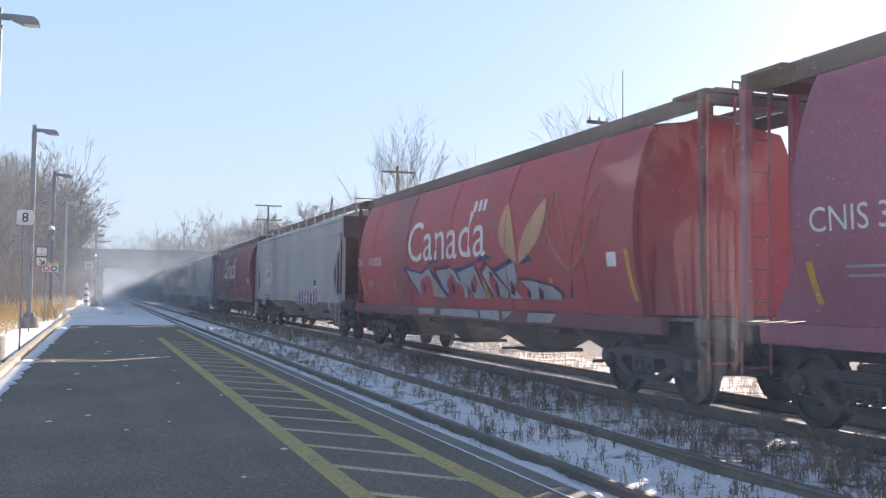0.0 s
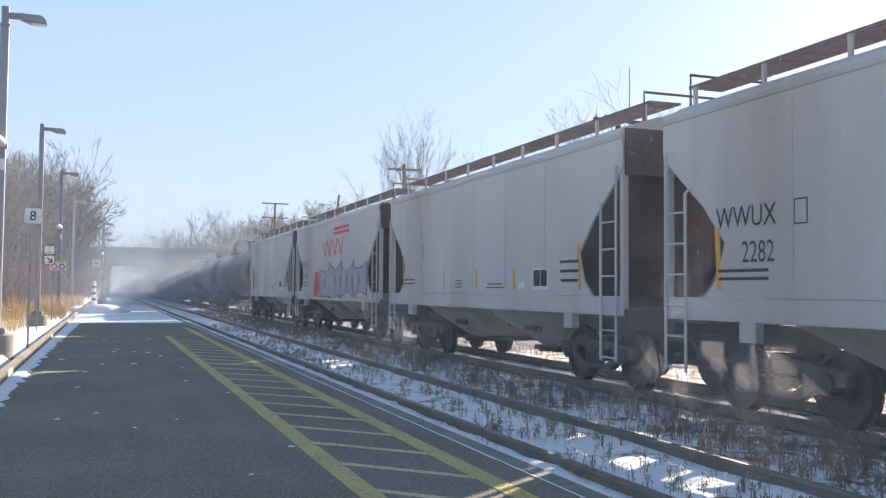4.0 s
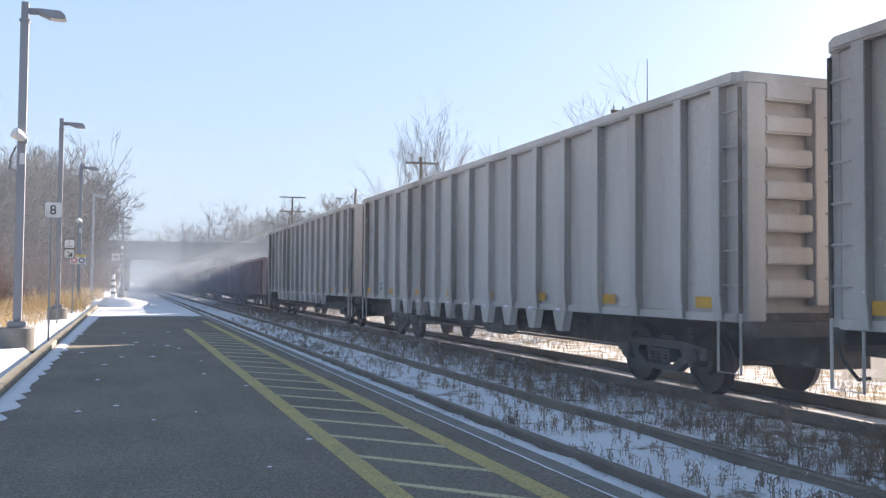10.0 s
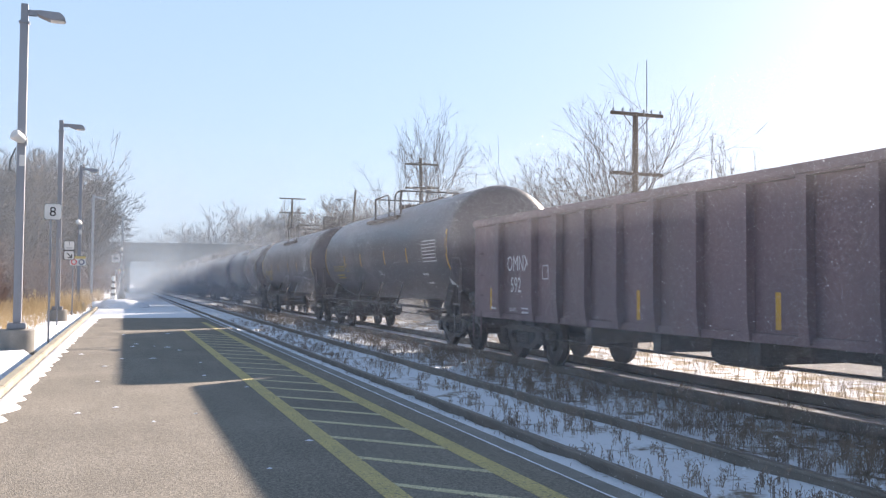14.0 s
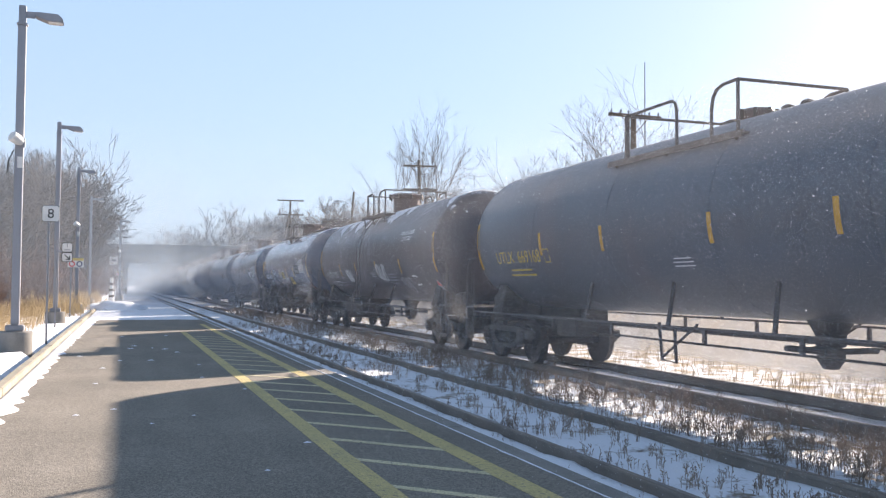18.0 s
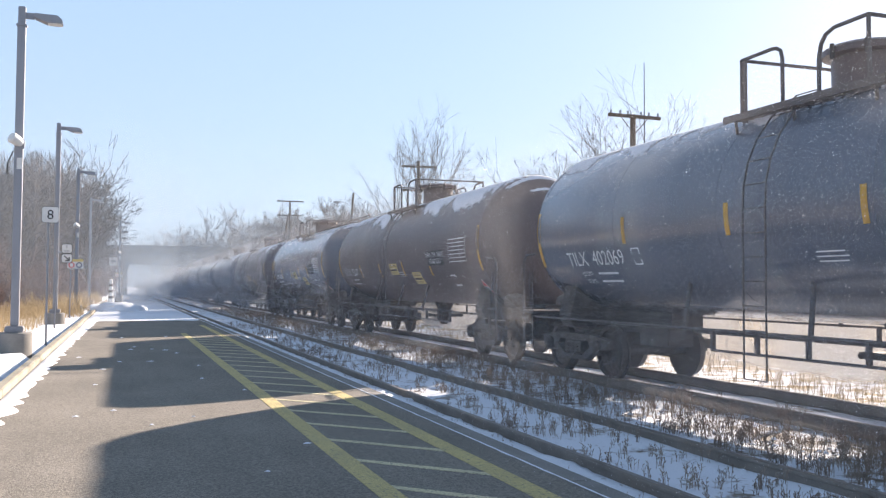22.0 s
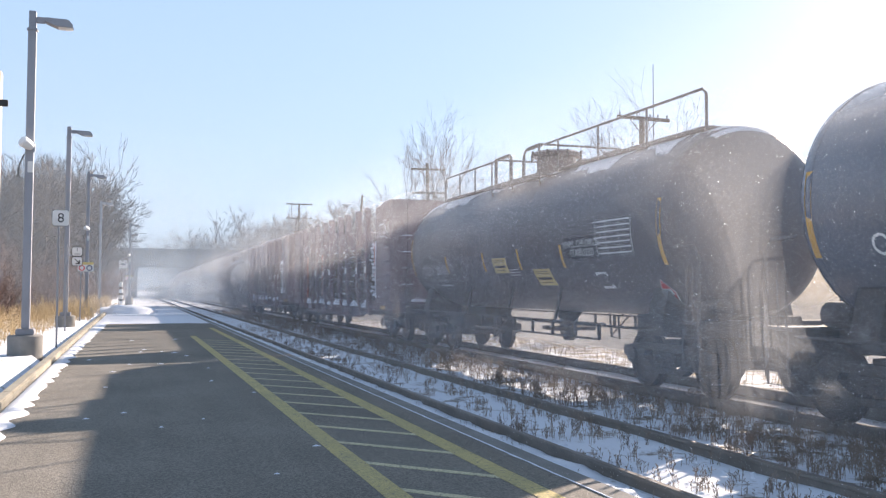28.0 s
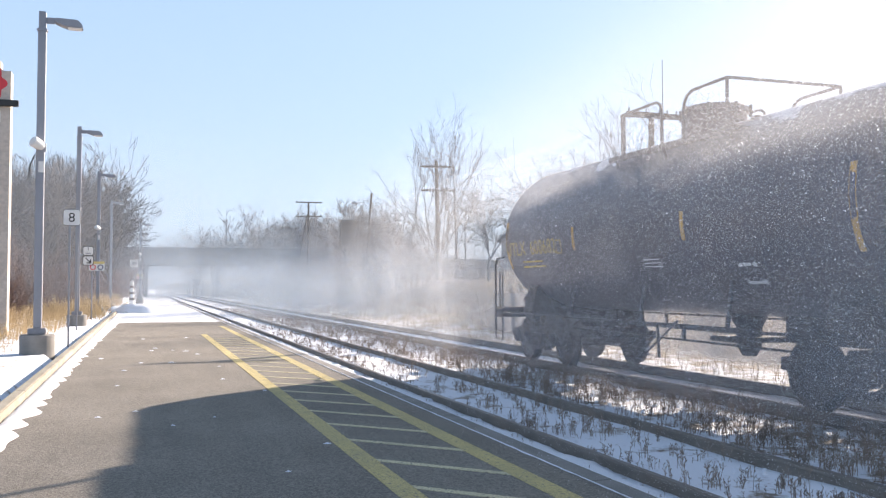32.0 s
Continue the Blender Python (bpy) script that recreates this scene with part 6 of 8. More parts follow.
    for i in range(bays):
        yc = (i - (bays - 1) / 2) * span / bays
        k = span / bays / 2 - 0.04
        bm = bmesh.new()
        v = [bm.verts.new(p) for p in ((-1.28, yc - k, 1.21), (1.28, yc - k, 1.21), (1.28, yc + k, 1.21), (-1.28, yc + k, 1.21), (-0.6, yc - 0.42, 0.5), (0.6, yc - 0.42, 0.5), (0.6, yc + 0.42, 0.5), (-0.6, yc + 0.42, 0.5))]
        for f in ((0, 1, 2, 3), (4, 7, 6, 5), (0, 4, 5, 1), (1, 5, 6, 2), (2, 6, 7, 3), (3, 7, 4, 0)):
            bm.faces.new([v[j] for j in f])
        bmesh.ops.recalc_face_normals(bm, faces=bm.faces[:])
        part("discharge_hopper", bm, M["dusty"], car, "dusty hopper bottom")
        part("gate", bx(-0.75, 0.75, yc - 0.5, yc + 0.5, 0.40, 0.497, r=0.01), M["under"], car)
        part("gate_shaft", tube(bmesh.new(), [(-1.0, yc - 0.25, 0.44), (0.8, yc - 0.25, 0.44)], 0.04, 6), M["under"], car)
        part("vibrator_bracket", bx(-1.06, -0.98, yc - 0.3, yc + 0.3, 0.78, 0.9, r=0.01), M["under"], car)
    part("centre_sill", bx(-0.3, 0.3, -L / 2 + 0.6, L / 2 - 0.6, 0.78, 1.13), M["under"], car)
    running_gear(car, L, 2.2)
    return car, width


def hopper_marks(car, L, width, mark, number, capm=0.26, face=None, strips=True, panel=True):
    ink = face or M["black"]
    at = wall_at(width)
    y = L / 2 - 2.25
    if mark:
        lettered(mark, capm, ink, car, at(y - 0.05, 2.38), "reporting_mark", "", 0.85)
        lettered(number, capm, ink, car, at(y - 0.28, 1.94), "reporting_mark", "", 0.8)
    small_print(y, 1.86, 2, 0.95, car, width, ink)
    patch("notice_plate", rect(y - 1.12, y - 0.9, 2.35, 2.65), ink, car, width)
    patch("notice_face", rect(y - 1.1, y - 0.92, 2.37, 2.63), M["pale"], car, width, off=0.006)
    if strips:
        for yy in (L / 2 - 1.75, 1.75, -0.2, -2.1, -L / 2 + 1.9):
            strip(yy, 1.6, 2.0 if abs(yy) < 3 else 2.4, 0.1, car, width, -0.05)
    if panel:
        patch("panel", rect(-3.55, -2.95, 1.6, 1.98), M["decal"], car, width)
        patch("panel_face", rect(-3.52, -2.98, 1.66, 1.95), M["black"], car, width, "black and white inspection panel", 0.007)
        patch("panel_line", rect(-3.27, -3.25, 1.66, 1.95), M["decal"], car, width, off=0.009)
        patch("notice_plate", rect(-2.6, -2.3, 1.62, 1.74), M["decal"], car, width)
        small_print(-4.35, 2.1, 3, 0.7, car, width, ink, 0.16, 0.05, 3)
        small_print(0.8, 1.8, 3, 0.45, car, width, ink, 0.07, 0.025, 5)
        small_print(-1.2, 1.72, 2, 0.9, car, width, ink, 0.07, 0.025, 6)


# -- high-sided and low gondolas --
def gondola(L, paint, top, low, ribs, label, ends, inset, deep):
    """An open car; ribs lists the side ribs' places along it."""
    car = new_car("gondola_car", label)
    w, E = 1.5, L / 2 - (0.88 if deep else 0.65)
    for s in (-1, 1):
        x0, x1 = sorted((s * (w - 0.05), s * w))
        part("side_sheet", bx(x0, x1, -E, E, low, top - 0.09, r=0.006), paint, car, "flat steel side")
        part("top_chord", bx(min(s * (w - 0.09), s * (w + 0.12)), max(s * (w - 0.09), s * (w + 0.12)), -E - 0.03, E + 0.03, top - 0.088, top + 0.06, r=0.025), paint, car)
        part("side_sill", bx(min(s * (w - 0.08), s * (w + 0.05)), max(s * (w - 0.08), s * (w + 0.05)), -E, E, low - 0.12, low - 0.003, r=0.01), paint, car)
        for y in ribs:
            web, lid = bmesh.new(), bmesh.new()
            d = 0.15
            for z0, z1, k in ((low - 0.1, low + 0.25, 0.75), (low + 0.25, top - 0.09, 1.0)):
                for bm_, x0_, x1_, hw in ((web, 0.002, d - 0.02, 0.055), (lid, d - 0.0195, d, 0.085)):
                    q = [(s * (w + (xx if xx < 0.01 else xx * kk)), y + yy, zz) for zz, kk in ((z0, k), (z1, 1.0)) for xx, yy in ((x0_, -hw), (x1_, -hw), (x1_, hw), (x0_, hw))]
                    v = [bm_.verts.new(pp) for pp in q]
                    for f in ((0, 1, 5, 4), (1, 2, 6, 5), (2, 3, 7, 6), (3, 0, 4, 7), (0, 3, 2, 1), (4, 5, 6, 7)):
                        bm_.faces.new([v[j] for j in f])
            for bm_ in (web, lid):
                bmesh.ops.recalc_face_normals(bm_, faces=bm_.faces[:])
            # the web's shaded side is painted darker than the flange
            rib_ = part("side_rib", web, M["gond_shaded"] if deep else paint, car, "streaked rib with its side shade in the paint" if deep else "")
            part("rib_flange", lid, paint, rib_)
            if deep and abs(y) < E - 3.6:
                foot = bmesh.new()
                v = [foot.verts.new((s * x, y + q, z)) for x in (w - 0.05, w + 0.1) for q, z in ((0.08, low - 0.47), (0.3, low - 0.47), (0.46, low - 0.123), (-0.04, low - 0.123))]
                for f in ((0, 1, 2, 3), (7, 6, 5, 4), (0, 4, 5, 1), (1, 5, 6, 2), (2, 6, 7, 3), (3, 7, 4, 0)):
                    foot.faces.new([v[j] for j in f])
                bmesh.ops.recalc_face_normals(foot, faces=foot.faces[:])
                part("rib_foot", foot, paint, car, "wedge-shaped bracket")
                if s < 0:
                    part("snow_ledge", bx(-w - 0.1, -w - 0.052, y + 0.17, y + 0.4, low - 0.12, low - 0.07, r=0.02), M["snow"], car)
    for s in (-1, 1):
        y0, y1 = sorted((s * (E - 0.06), s * E))
        part("end_sheet", bx(-w + 0.052, w - 0.052, y0, y1, low, top - 0.05), paint, car)
        part("end_chord", bx(-w - 0.05, w + 0.05, min(s * (E - 0.08), s * (E + 0.14)), max(s * (E - 0.08), s * (E + 0.14)), top - 0.1, top + 0.055, r=0.02), paint, car)
        for i in range(ends):
            z = low + 0.2 + (top - low - 0.5) * i / (ends - 1)
            part("end_rib", bx(-w + 0.285, -0.46 if deep else w - 0.285, min(s * (E + 0.002), s * (E + 0.17)), max(s * (E + 0.002), s * (E + 0.17)), z, z + (0.23 if deep else 0.17), r=0.025), paint, car)
        if deep:
            part("end_plate", bx(-0.45, w - 0.285, min(s * (E + 0.003), s * (E + 0.19)), max(s * (E + 0.003), s * (E + 0.19)), low + 0.1, top - 0.105, r=0.01), paint, car, "flat end plate")
            for z in np.arange(low + 0.45, top - 0.4, 0.42):
                part("grab_rung", tube(bmesh.new(), [(-0.3, s * (E + 0.18), z), (-0.3, s * (E + 0.25), z), (0.15, s * (E + 0.25), z), (0.15, s * (E + 0.18), z)], 0.014, 5), paint, car)
        for x in (-1, 1):
            part("corner_post", bx(min(x * (w - 0.28), x * w), max(x * (w - 0.28), x * w), min(s * (E + 0.003), s * (E + 0.17)), max(s * (E + 0.003), s * (E + 0.17)), low - 0.1, top - 0.1, r=0.01), paint, car)
            xx = x * (w + 0.06)
            ya, yb = s * (E + 0.1), s * (E - 0.36)
            part("step", tube(bmesh.new(), [(xx, ya, low), (xx, ya, 0.45), (xx, yb, 0.45), (xx, yb, low)], 0.02, 5), paint, car)
            if deep and x < 0:
                for yy in (ya, yb):
                    part("ladder_rail", tube(bmesh.new(), [(xx, yy, low), (xx, yy, top - 0.15)], 0.028, 5), M["under"], car, "dark ladder rail")
            for z in np.arange(low + 0.35, top - 0.3, 0.45):
                part("grab_rung", tube(bmesh.new(), [(x * (w - 0.01), ya, z), (xx, ya, z), (xx, yb, z), (x * (w - 0.01), yb, z)], 0.016, 5), paint, car)
        part("end_beam", bx(-1.45, 1.45, min(s * E, s * (E + 0.3)), max(s * E, s * (E + 0.3)), low - 0.3, low - 0.105, r=0.015), M["under"], car)
    part("floor", bx(-w + 0.052, w - 0.052, -E, E, low - 0.1, low - 0.004), M["under"], car)
    part("centre_sill", bx(-0.33, 0.33, -L / 2 + 0.6, L / 2 - 0.6, 0.62 if not deep else 0.5, low - 0.104), M["under"], car)
    for y in (-3.2, -1.1, 1.1, 3.2):
        part("cross_bearer", bx(-w, w, y - 0.1, y + 0.1, low - 0.4, low - 0.125), M["under"], car)
    part("brake_reservoir", lathe(bmesh.new(), [(-0.6, 0.05), (-0.55, 0.22), (0.55, 0.22), (0.6, 0.05)], "y", -0.75, 0.66, 14), M["under"], car, smooth=True)
    part("brake_rod", tube(bmesh.new(), [(-0.9, -E + 1.2, 0.7), (-0.9, -E + 2.2, 0.45), (-0.9, -E + 3.0, 0.55), (-0.9, E - 1.4, 0.5)], 0.025, 5), M["under"], car)
    running_gear(car, L, inset)
    return car


# -- tank cars --
# top fittings by builder: deck and rail heights, the two guards' ends along the car, manway (place, radius, rim, top), valve
GEAR = dict(
    plain=dict(wide=0.95, deck=3.66, rail=4.45, tail=(1.6, -0.1), head=(-0.75, -1.42), dome=(0.9, 0.25, 0.26, 4.25), valve=-2.0),
    plain_mid=dict(wide=0.95, deck=3.66, rail=4.45, tail=(1.6, 0.12), head=(-0.75, -1.35), dome=(-0.56, 0.25, 0.26, 4.25), valve=-2.0),
    round_rail=dict(wide=1.03, deck=3.88, rail=4.64, tail=(1.42, 1.08), head=(0.49, -0.55), dome=(-0.28, 0.30, 0.31, 4.64), valve=-1.6),
    round_rail_far=dict(wide=1.03, deck=3.88, rail=4.65, tail=(1.0, 0.67), head=(0.08, -0.94), dome=(-0.76, 0.30, 0.31, 4.64), valve=-2.2),
    lidded=dict(wide=0.95, deck=3.95, rail=4.60, tail=(1.45, 0.5), head=(-0.12, -0.95), dome=(0.2, 0.43, 0.55, 4.66), valve=-0.4),
    high=dict(wide=1.03, deck=3.88, rail=4.66, tail=(1.36, 0.56), head=(-0.08, -0.86), dome=(0.2, 0.43, 0.55, 4.66), valve=-0.4),
    end_low=dict(wide=0.95, deck=3.58, rail=4.36, tail=(1.4, -0.1), head=(-0.8, -1.5), dome=(0.35, 0.33, 0.34, 4.30), valve=-1.4),
    end_wide=dict(wide=1.0, deck=3.80, rail=4.56, tail=(0.88, -0.38), head=(-1.0, -2.12), dome=(-0.4, 0.50, 0.54, 4.53), valve=-1.2),
)


def tank_car(L, paint, mark, number, label, R=1.48, zc=2.6, ink="decaly", gear="plain", snow=0.0, seed=0, walk_rail=False, hazard=None, yellow_plate=False, band=False, white_panel=True, strips=(3.88, 1.55, -1.4, -3.72), strip_z=2.38, mark_y=5.03, mark_z=2.05, capm=0.22, side_ladder=False):
    car = new_car("tank_car", label)
    T = L / 2 - 0.95
    hd = 0.62
    prof = []
    for a in np.linspace(0, math.pi / 2, 9):
        prof.append((-(T - hd) - hd * math.cos(a), max(R * math.sin(a), 0.02)))
    prof += [(y, R) for y in np.linspace(-(T - hd), T - hd, 7)[1:-1]]
    prof += [(-y, r) for y, r in prof[:9][::-1]]
    part("tank", lathe(bmesh.new(), prof, "y", 0, zc, 48), paint, car, "long cylindrical tank", smooth=True)
    width = lambda z: math.sqrt(max(R * R - (z - zc) ** 2, 0.02))
    top = zc + R
    for y in np.linspace(-(T - hd) + 0.05, T - hd - 0.05, 6):
        part("weld_seam", lathe(bmesh.new(), [(y - 0.02, R - 0.01), (y - 0.012, R + 0.004), (y + 0.012, R + 0.004), (y + 0.02, R - 0.01)], "y", 0, zc, 48), paint, car, smooth=True)
    if band:
        part("dark_band", lathe(bmesh.new(), [(-0.36, R - 0.01), (-0.33, R + 0.016), (1.0, R + 0.016), (1.03, R - 0.01)], "y", 0, zc, 48), M["tankbrown"], car, "dark patched band", smooth=True)
        for y in (1.2, 0.35, -0.1, -0.5):
            part("band_ring", lathe(bmesh.new(), [(y - 0.07, R - 0.01), (y - 0.05, R + 0.03), (y + 0.05, R + 0.03), (y + 0.07, R - 0.01)], "y", 0, zc, 48), M["tankblack"], car, smooth=True)
    if snow:
        bm = bmesh.new()
        cols, rows_ = 60, 14
        reach = 1.1 if snow > 0.8 else 0.78
        grid = []
        for i in range(cols + 1):
            y = -(T - 0.2) + 2 * (T - 0.2) * i / cols
            rr = R
            if abs(y) > T - hd:
                rr = R * math.sqrt(max(1 - ((abs(y) - (T - hd)) / hd) ** 2, 0.02))
            grid.append([bm.verts.new((-(rr + h) * math.sin(a), y, zc + (rr + h) * math.cos(a))) for a, h in ((reach * (-1 + 2 * j / rows_), 0.008 + 0.014 * (1 - abs(-1 + 2 * j / rows_))) for j in range(rows_ + 1))])
        for i in range(cols):
            for j in range(rows_):
                bm.faces.new((grid[i][j], grid[i][j + 1], grid[i + 1][j + 1], grid[i + 1][j]))
        bmesh.ops.recalc_face_normals(bm, faces=bm.faces[:])
        part("snow_cap", bm, M["snow_streaked" if snow > 0.8 else "snow_thin"], car, "wind-combed snow on top of the tank", smooth="all")
    # manway, side decks and the two railing guards on top
    G = GEAR[gear]
    W, deck, h1, (ta, tb), (ha, hb) = G["wide"], G["deck"], G["rail"], G["tail"], G["head"]
    yd, dome_r, dome_rim, dome_top = G["dome"]
    yl = (tb + ha) / 2
    part("manway", lathe(bmesh.new(), [(top - 0.15, dome_r), (dome_top - 0.16, dome_r * 1.02), (dome_top - 0.14, dome_rim), (dome_top - 0.06, dome_rim), (dome_top - 0.02, dome_rim * 0.88), (dome_top, 0.05)], "z", 0, yd, 24), M["tankbrown"], car, "rusty manway housing", smooth=True)
    for k in range(8):
        an = k * math.tau / 8
        part("lid_bolt", lathe(bmesh.new(), [(dome_top - 0.22, 0.03), (dome_top - 0.03, 0.03)], "z", (dome_rim + 0.02) * math.cos(an), yd + (dome_rim + 0.02) * math.sin(an), 6), M["under"], car)
    shell = math.sqrt(R * R - (deck - zc) ** 2)
    xi, xo = min(shell, W) - 0.04, max(shell, W) + 0.13
    for s in (-1, 1):
        bm = bmesh.new()
        for x in np.linspace(xi, xo, 6):
            box(bm, s * x - 0.008, s * x + 0.008, hb - 0.35, ta + 0.2, deck - 0.03, deck + 0.005)
        for y in np.linspace(hb - 0.35, ta + 0.2, 14):
            box(bm, min(s * xi, s * xo), max(s * xi, s * xo), y - 0.01, y + 0.01, deck - 0.025, deck)
        box(bm, s * xo - 0.02, s * xo + 0.02, hb - 0.37, ta + 0.22, deck - 0.07, deck + 0.02)
        part("top_platform", bm, M["grating"], car, "steel grating deck")
        x = s * W
        for y in (hb - 0.2, 0.5 * (ta + hb), ta):
            lo_ = zc + math.sqrt(R * R - (xo - 0.12) ** 2) if xo - 0.12 < R else zc
            part("platform_leg", tube(bmesh.new(), [(s * (xo - 0.02), y, deck - 0.05), (s * (xo - 0.10), y + 0.05, lo_ - 0.12)], 0.022, 5), M["grating"], car)
        part("railing", tube(bmesh.new(), [(x, tb, deck), (x, tb, h1 - 0.16), (x, tb + 0.03, h1 - 0.06), (x, tb + 0.11, h1 - 0.012), (x, tb + 0.2, h1), (x, ta, h1 - 0.01)], 0.026, 6), M["grating"], car)
        part("railing", tube(bmesh.new(), [(x, ha, deck), (x, ha, h1 - 0.34), (x, ha - 0.04, h1 - 0.16), (x, ha - 0.12, h1 - 0.06), (x, ha - 0.26, h1 - 0.01), (x, hb, h1)], 0.026, 6), M["grating"], car)
        for y in (ta, ta - 0.07, hb):
            part("railing_post", tube(bmesh.new(), [(x, y, deck - 0.03), (x, y, h1 - 0.01)], 0.026, 6), M["grating"], car)
    part("railing_bar", tube(bmesh.new(), [(-W, ta, h1 - 0.01), (W, ta, h1 - 0.01)], 0.024, 6), M["grating"], car)
    part("railing_bar", tube(bmesh.new(), [(-W, hb, h1), (W, hb, h1)], 0.024, 6), M["grating"], car)
    for dy in (-0.95, -0.55, 0.75):
        part("valve", lathe(bmesh.new(), [(top - 0.05, 0.07), (top + 0.05, 0.07), (top + 0.06, 0.11), (top + 0.11, 0.09), (top + 0.14, 0.03)], "z", 0.1, yd + dy, 10), M["under"], car, smooth=True)
    if walk_rail:
        side, tall_, ends_ = (-0.62, 0.56, (1, -1)) if walk_rail == "tall" else (0.5, 0.36, (-1,))
        for s in ends_:
            ya, yb = sorted((1.35 if s > 0 else (0.55 if walk_rail == "tall" else -2.4), s * (T - (1.0 if s > 0 else 0.65))))
            part("running_board", bx(-0.62, -0.2, ya if s > 0 else min(ya, yb), min(yb, -1.1) if s < 0 else yb, top - 0.06, top - 0.02), M["grating"], car)
            bm = tube(bmesh.new(), [(side, ya, top - 0.1), (side, ya, top + tall_ - 0.08), (side, ya + 0.1, top + tall_), (side, yb - 0.1, top + tall_), (side, yb, top + tall_ - 0.08), (side, yb, top - 0.1)], 0.025, 6)
            part("walkway_railing", bm, M["grating"], car)
            for k in range(1, 4):
                y = ya + (yb - ya) * k / 4
                part("railing_post", tube(bmesh.new(), [(side, y, top - 0.1), (side, y, top + tall_)], 0.022, 5), M["grating"], car)
    # side ladders
    for s in (-1, 1):
        pts = []
        for z in np.arange(0.45, top + 0.01, 0.3):
            x = s * ((R + 0.12) if z < zc else math.sqrt(max((R + 0.12) ** 2 - (z - zc) ** 2, 0.3)))
            pts.append((x, z))
        if side_ladder:
            ladder("ladder", [[(x, yl - 0.05 + d, z) for x, z in pts] for d in (0, 0.42)], [((x, yl - 0.05, z), (x, yl + 0.37, z)) for x, z in pts], car, M["grating"], 0.013)
        else:
            # a hanging step with a slanting stay
            part("step", tube(bmesh.new(), [(s * 1.43, yl + 0.2, 1.06), (s * 1.43, yl + 0.12, 0.52), (s * 1.43, yl - 0.24, 0.50), (s * 1.43, yl - 0.2, 1.0)], 0.026, 5), M["grating"], car, "hanging foot step")
            part("step_stay", tube(bmesh.new(), [(s * 1.43, yl + 0.1, 0.56), (s * 1.43, yl - 0.75, 1.06)], 0.02, 5), M["grating"], car)
        for y in (-2.6, -0.3, 2.2):
            part("rail_strut", tube(bmesh.new(), [(s * 1.40, y, 1.0), (s * 1.12, y + 0.25, zc - math.sqrt(R * R - 1.12 ** 2) + 0.02)], 0.035, 5), M["grating"], car)
        # bottom safety rail
        part("side_rail", tube(bmesh.new(), [(s * 1.42, -T + 2.4, 1.0), (s * 1.42, T - 0.3, 1.02)], 0.02, 6), M["grating"], car)
        if not (hazard and hazard[0] == "1086"):
            for y in (-3.1, yl - 0.9, yl + 1.6, 3.4):
                part("rail_hanger", bx(s * 1.42 - 0.02, s * 1.42 + 0.02, y - 0.03, y + 0.03, 0.8, 1.0), M["grating"], car)
            part("brake_rod", tube(bmesh.new(), [(s * 0.95, -T + 1.8, 0.72), (s * 0.95, T - 2.0, 0.78)], 0.018, 5), M["under"], car)
            continue
        part("side_rail", tube(bmesh.new(), [(s * 1.42, -T + 2.6, 0.74), (s * 1.42, yl + 1.3, 0.74)], 0.02, 6), M["grating"], car)
        for y in np.arange(-T + 2.6, yl + 1.4, 0.9):
            part("rail_post", bx(s * 1.42 - 0.025, s * 1.42 + 0.025, y - 0.025, y + 0.025, 0.74, 1.0), M["grating"], car)
    # saddles, stub sills, end platforms
    for s in (-1, 1):
        yb = s * (L / 2 - 2.13)
        bm = bmesh.new()
        prism(bm, [(-1.15, 0.86), (1.15, 0.86), (1.25, 1.05), (1.1, 1.62), (0.9, 1.45), (0.5, 1.24), (-0.5, 1.24), (-0.9, 1.45), (-1.1, 1.62), (-1.25, 1.05)], yb - 0.22, yb + 0.22)
        part("saddle", soft(bm, 0.015, 1), M["under"], car)
        y0, y1 = sorted((s * (L / 2 - 0.62), s * (L / 2 - 4.2)))
        part("stub_sill", bx(-0.3, 0.3, y0, y1, 0.78, 1.2, r=0.02), M["under"], car)
        ye = s * (L / 2 - 0.75)
        part("end_platform", bx(-1.42, 1.42, min(ye, ye - s * 0.45), max(ye, ye - s * 0.45), 1.08, 1.13), M["grating"], car)
        part("end_sill", bx(-1.42, 1.42, min(ye, ye + s * 0.08), max(ye, ye + s * 0.08), 0.9, 1.135, r=0.01), M["under"], car)
        for x in (-1.4, 1.4):
            part("handrail", tube(bmesh.new(), [(x, ye + s * 0.04, 0.5), (x, ye + s * 0.04, 2.05), (x, ye - s * 0.08, 2.2), (x, ye - s * 0.55, 2.22)], 0.024, 6), M["grating"], car)
            part("step", tube(bmesh.new(), [(x, ye + s * 0.02, 1.0), (x, ye + s * 0.02, 0.42), (x, ye - s * 0.36, 0.42), (x, ye - s * 0.36, 1.0)], 0.02, 5), M["grating"], car)
            for k in (0.15, 0.3):
                part("platform_post", tube(bmesh.new(), [(x * 0.98, ye - s * k, 1.12), (x * 0.98, ye - s * k, 1.9)], 0.018, 5), M["grating"], car)
        part("brake_cylinder", lathe(bmesh.new(), [(-0.25, 0.06), (-0.24, 0.16), (0.24, 0.16), (0.25, 0.06)], "y", -0.72, 1.28, 12), M["under"], car, m=pose(0, s * (L / 2 - 1.3), 0), smooth=True)
    part("outlet_valve", lathe(bmesh.new(), [(0.5, 0.1), (0.62, 0.18), (0.95, 0.2), (zc - R + 0.05, 0.32)], "z", 0, G["valve"], 14), M["under"], car, smooth=True)
    part("outlet_skid", bx(-0.45, 0.45, G["valve"] - 0.4, G["valve"] + 0.4, 0.72, 0.8, r=0.02), M["under"], car)
    part("air_pipe", tube(bmesh.new(), [(-0.75, -T + 1, 0.92), (-0.75, T - 1, 0.92)], 0.025, 5), M["under"], car)
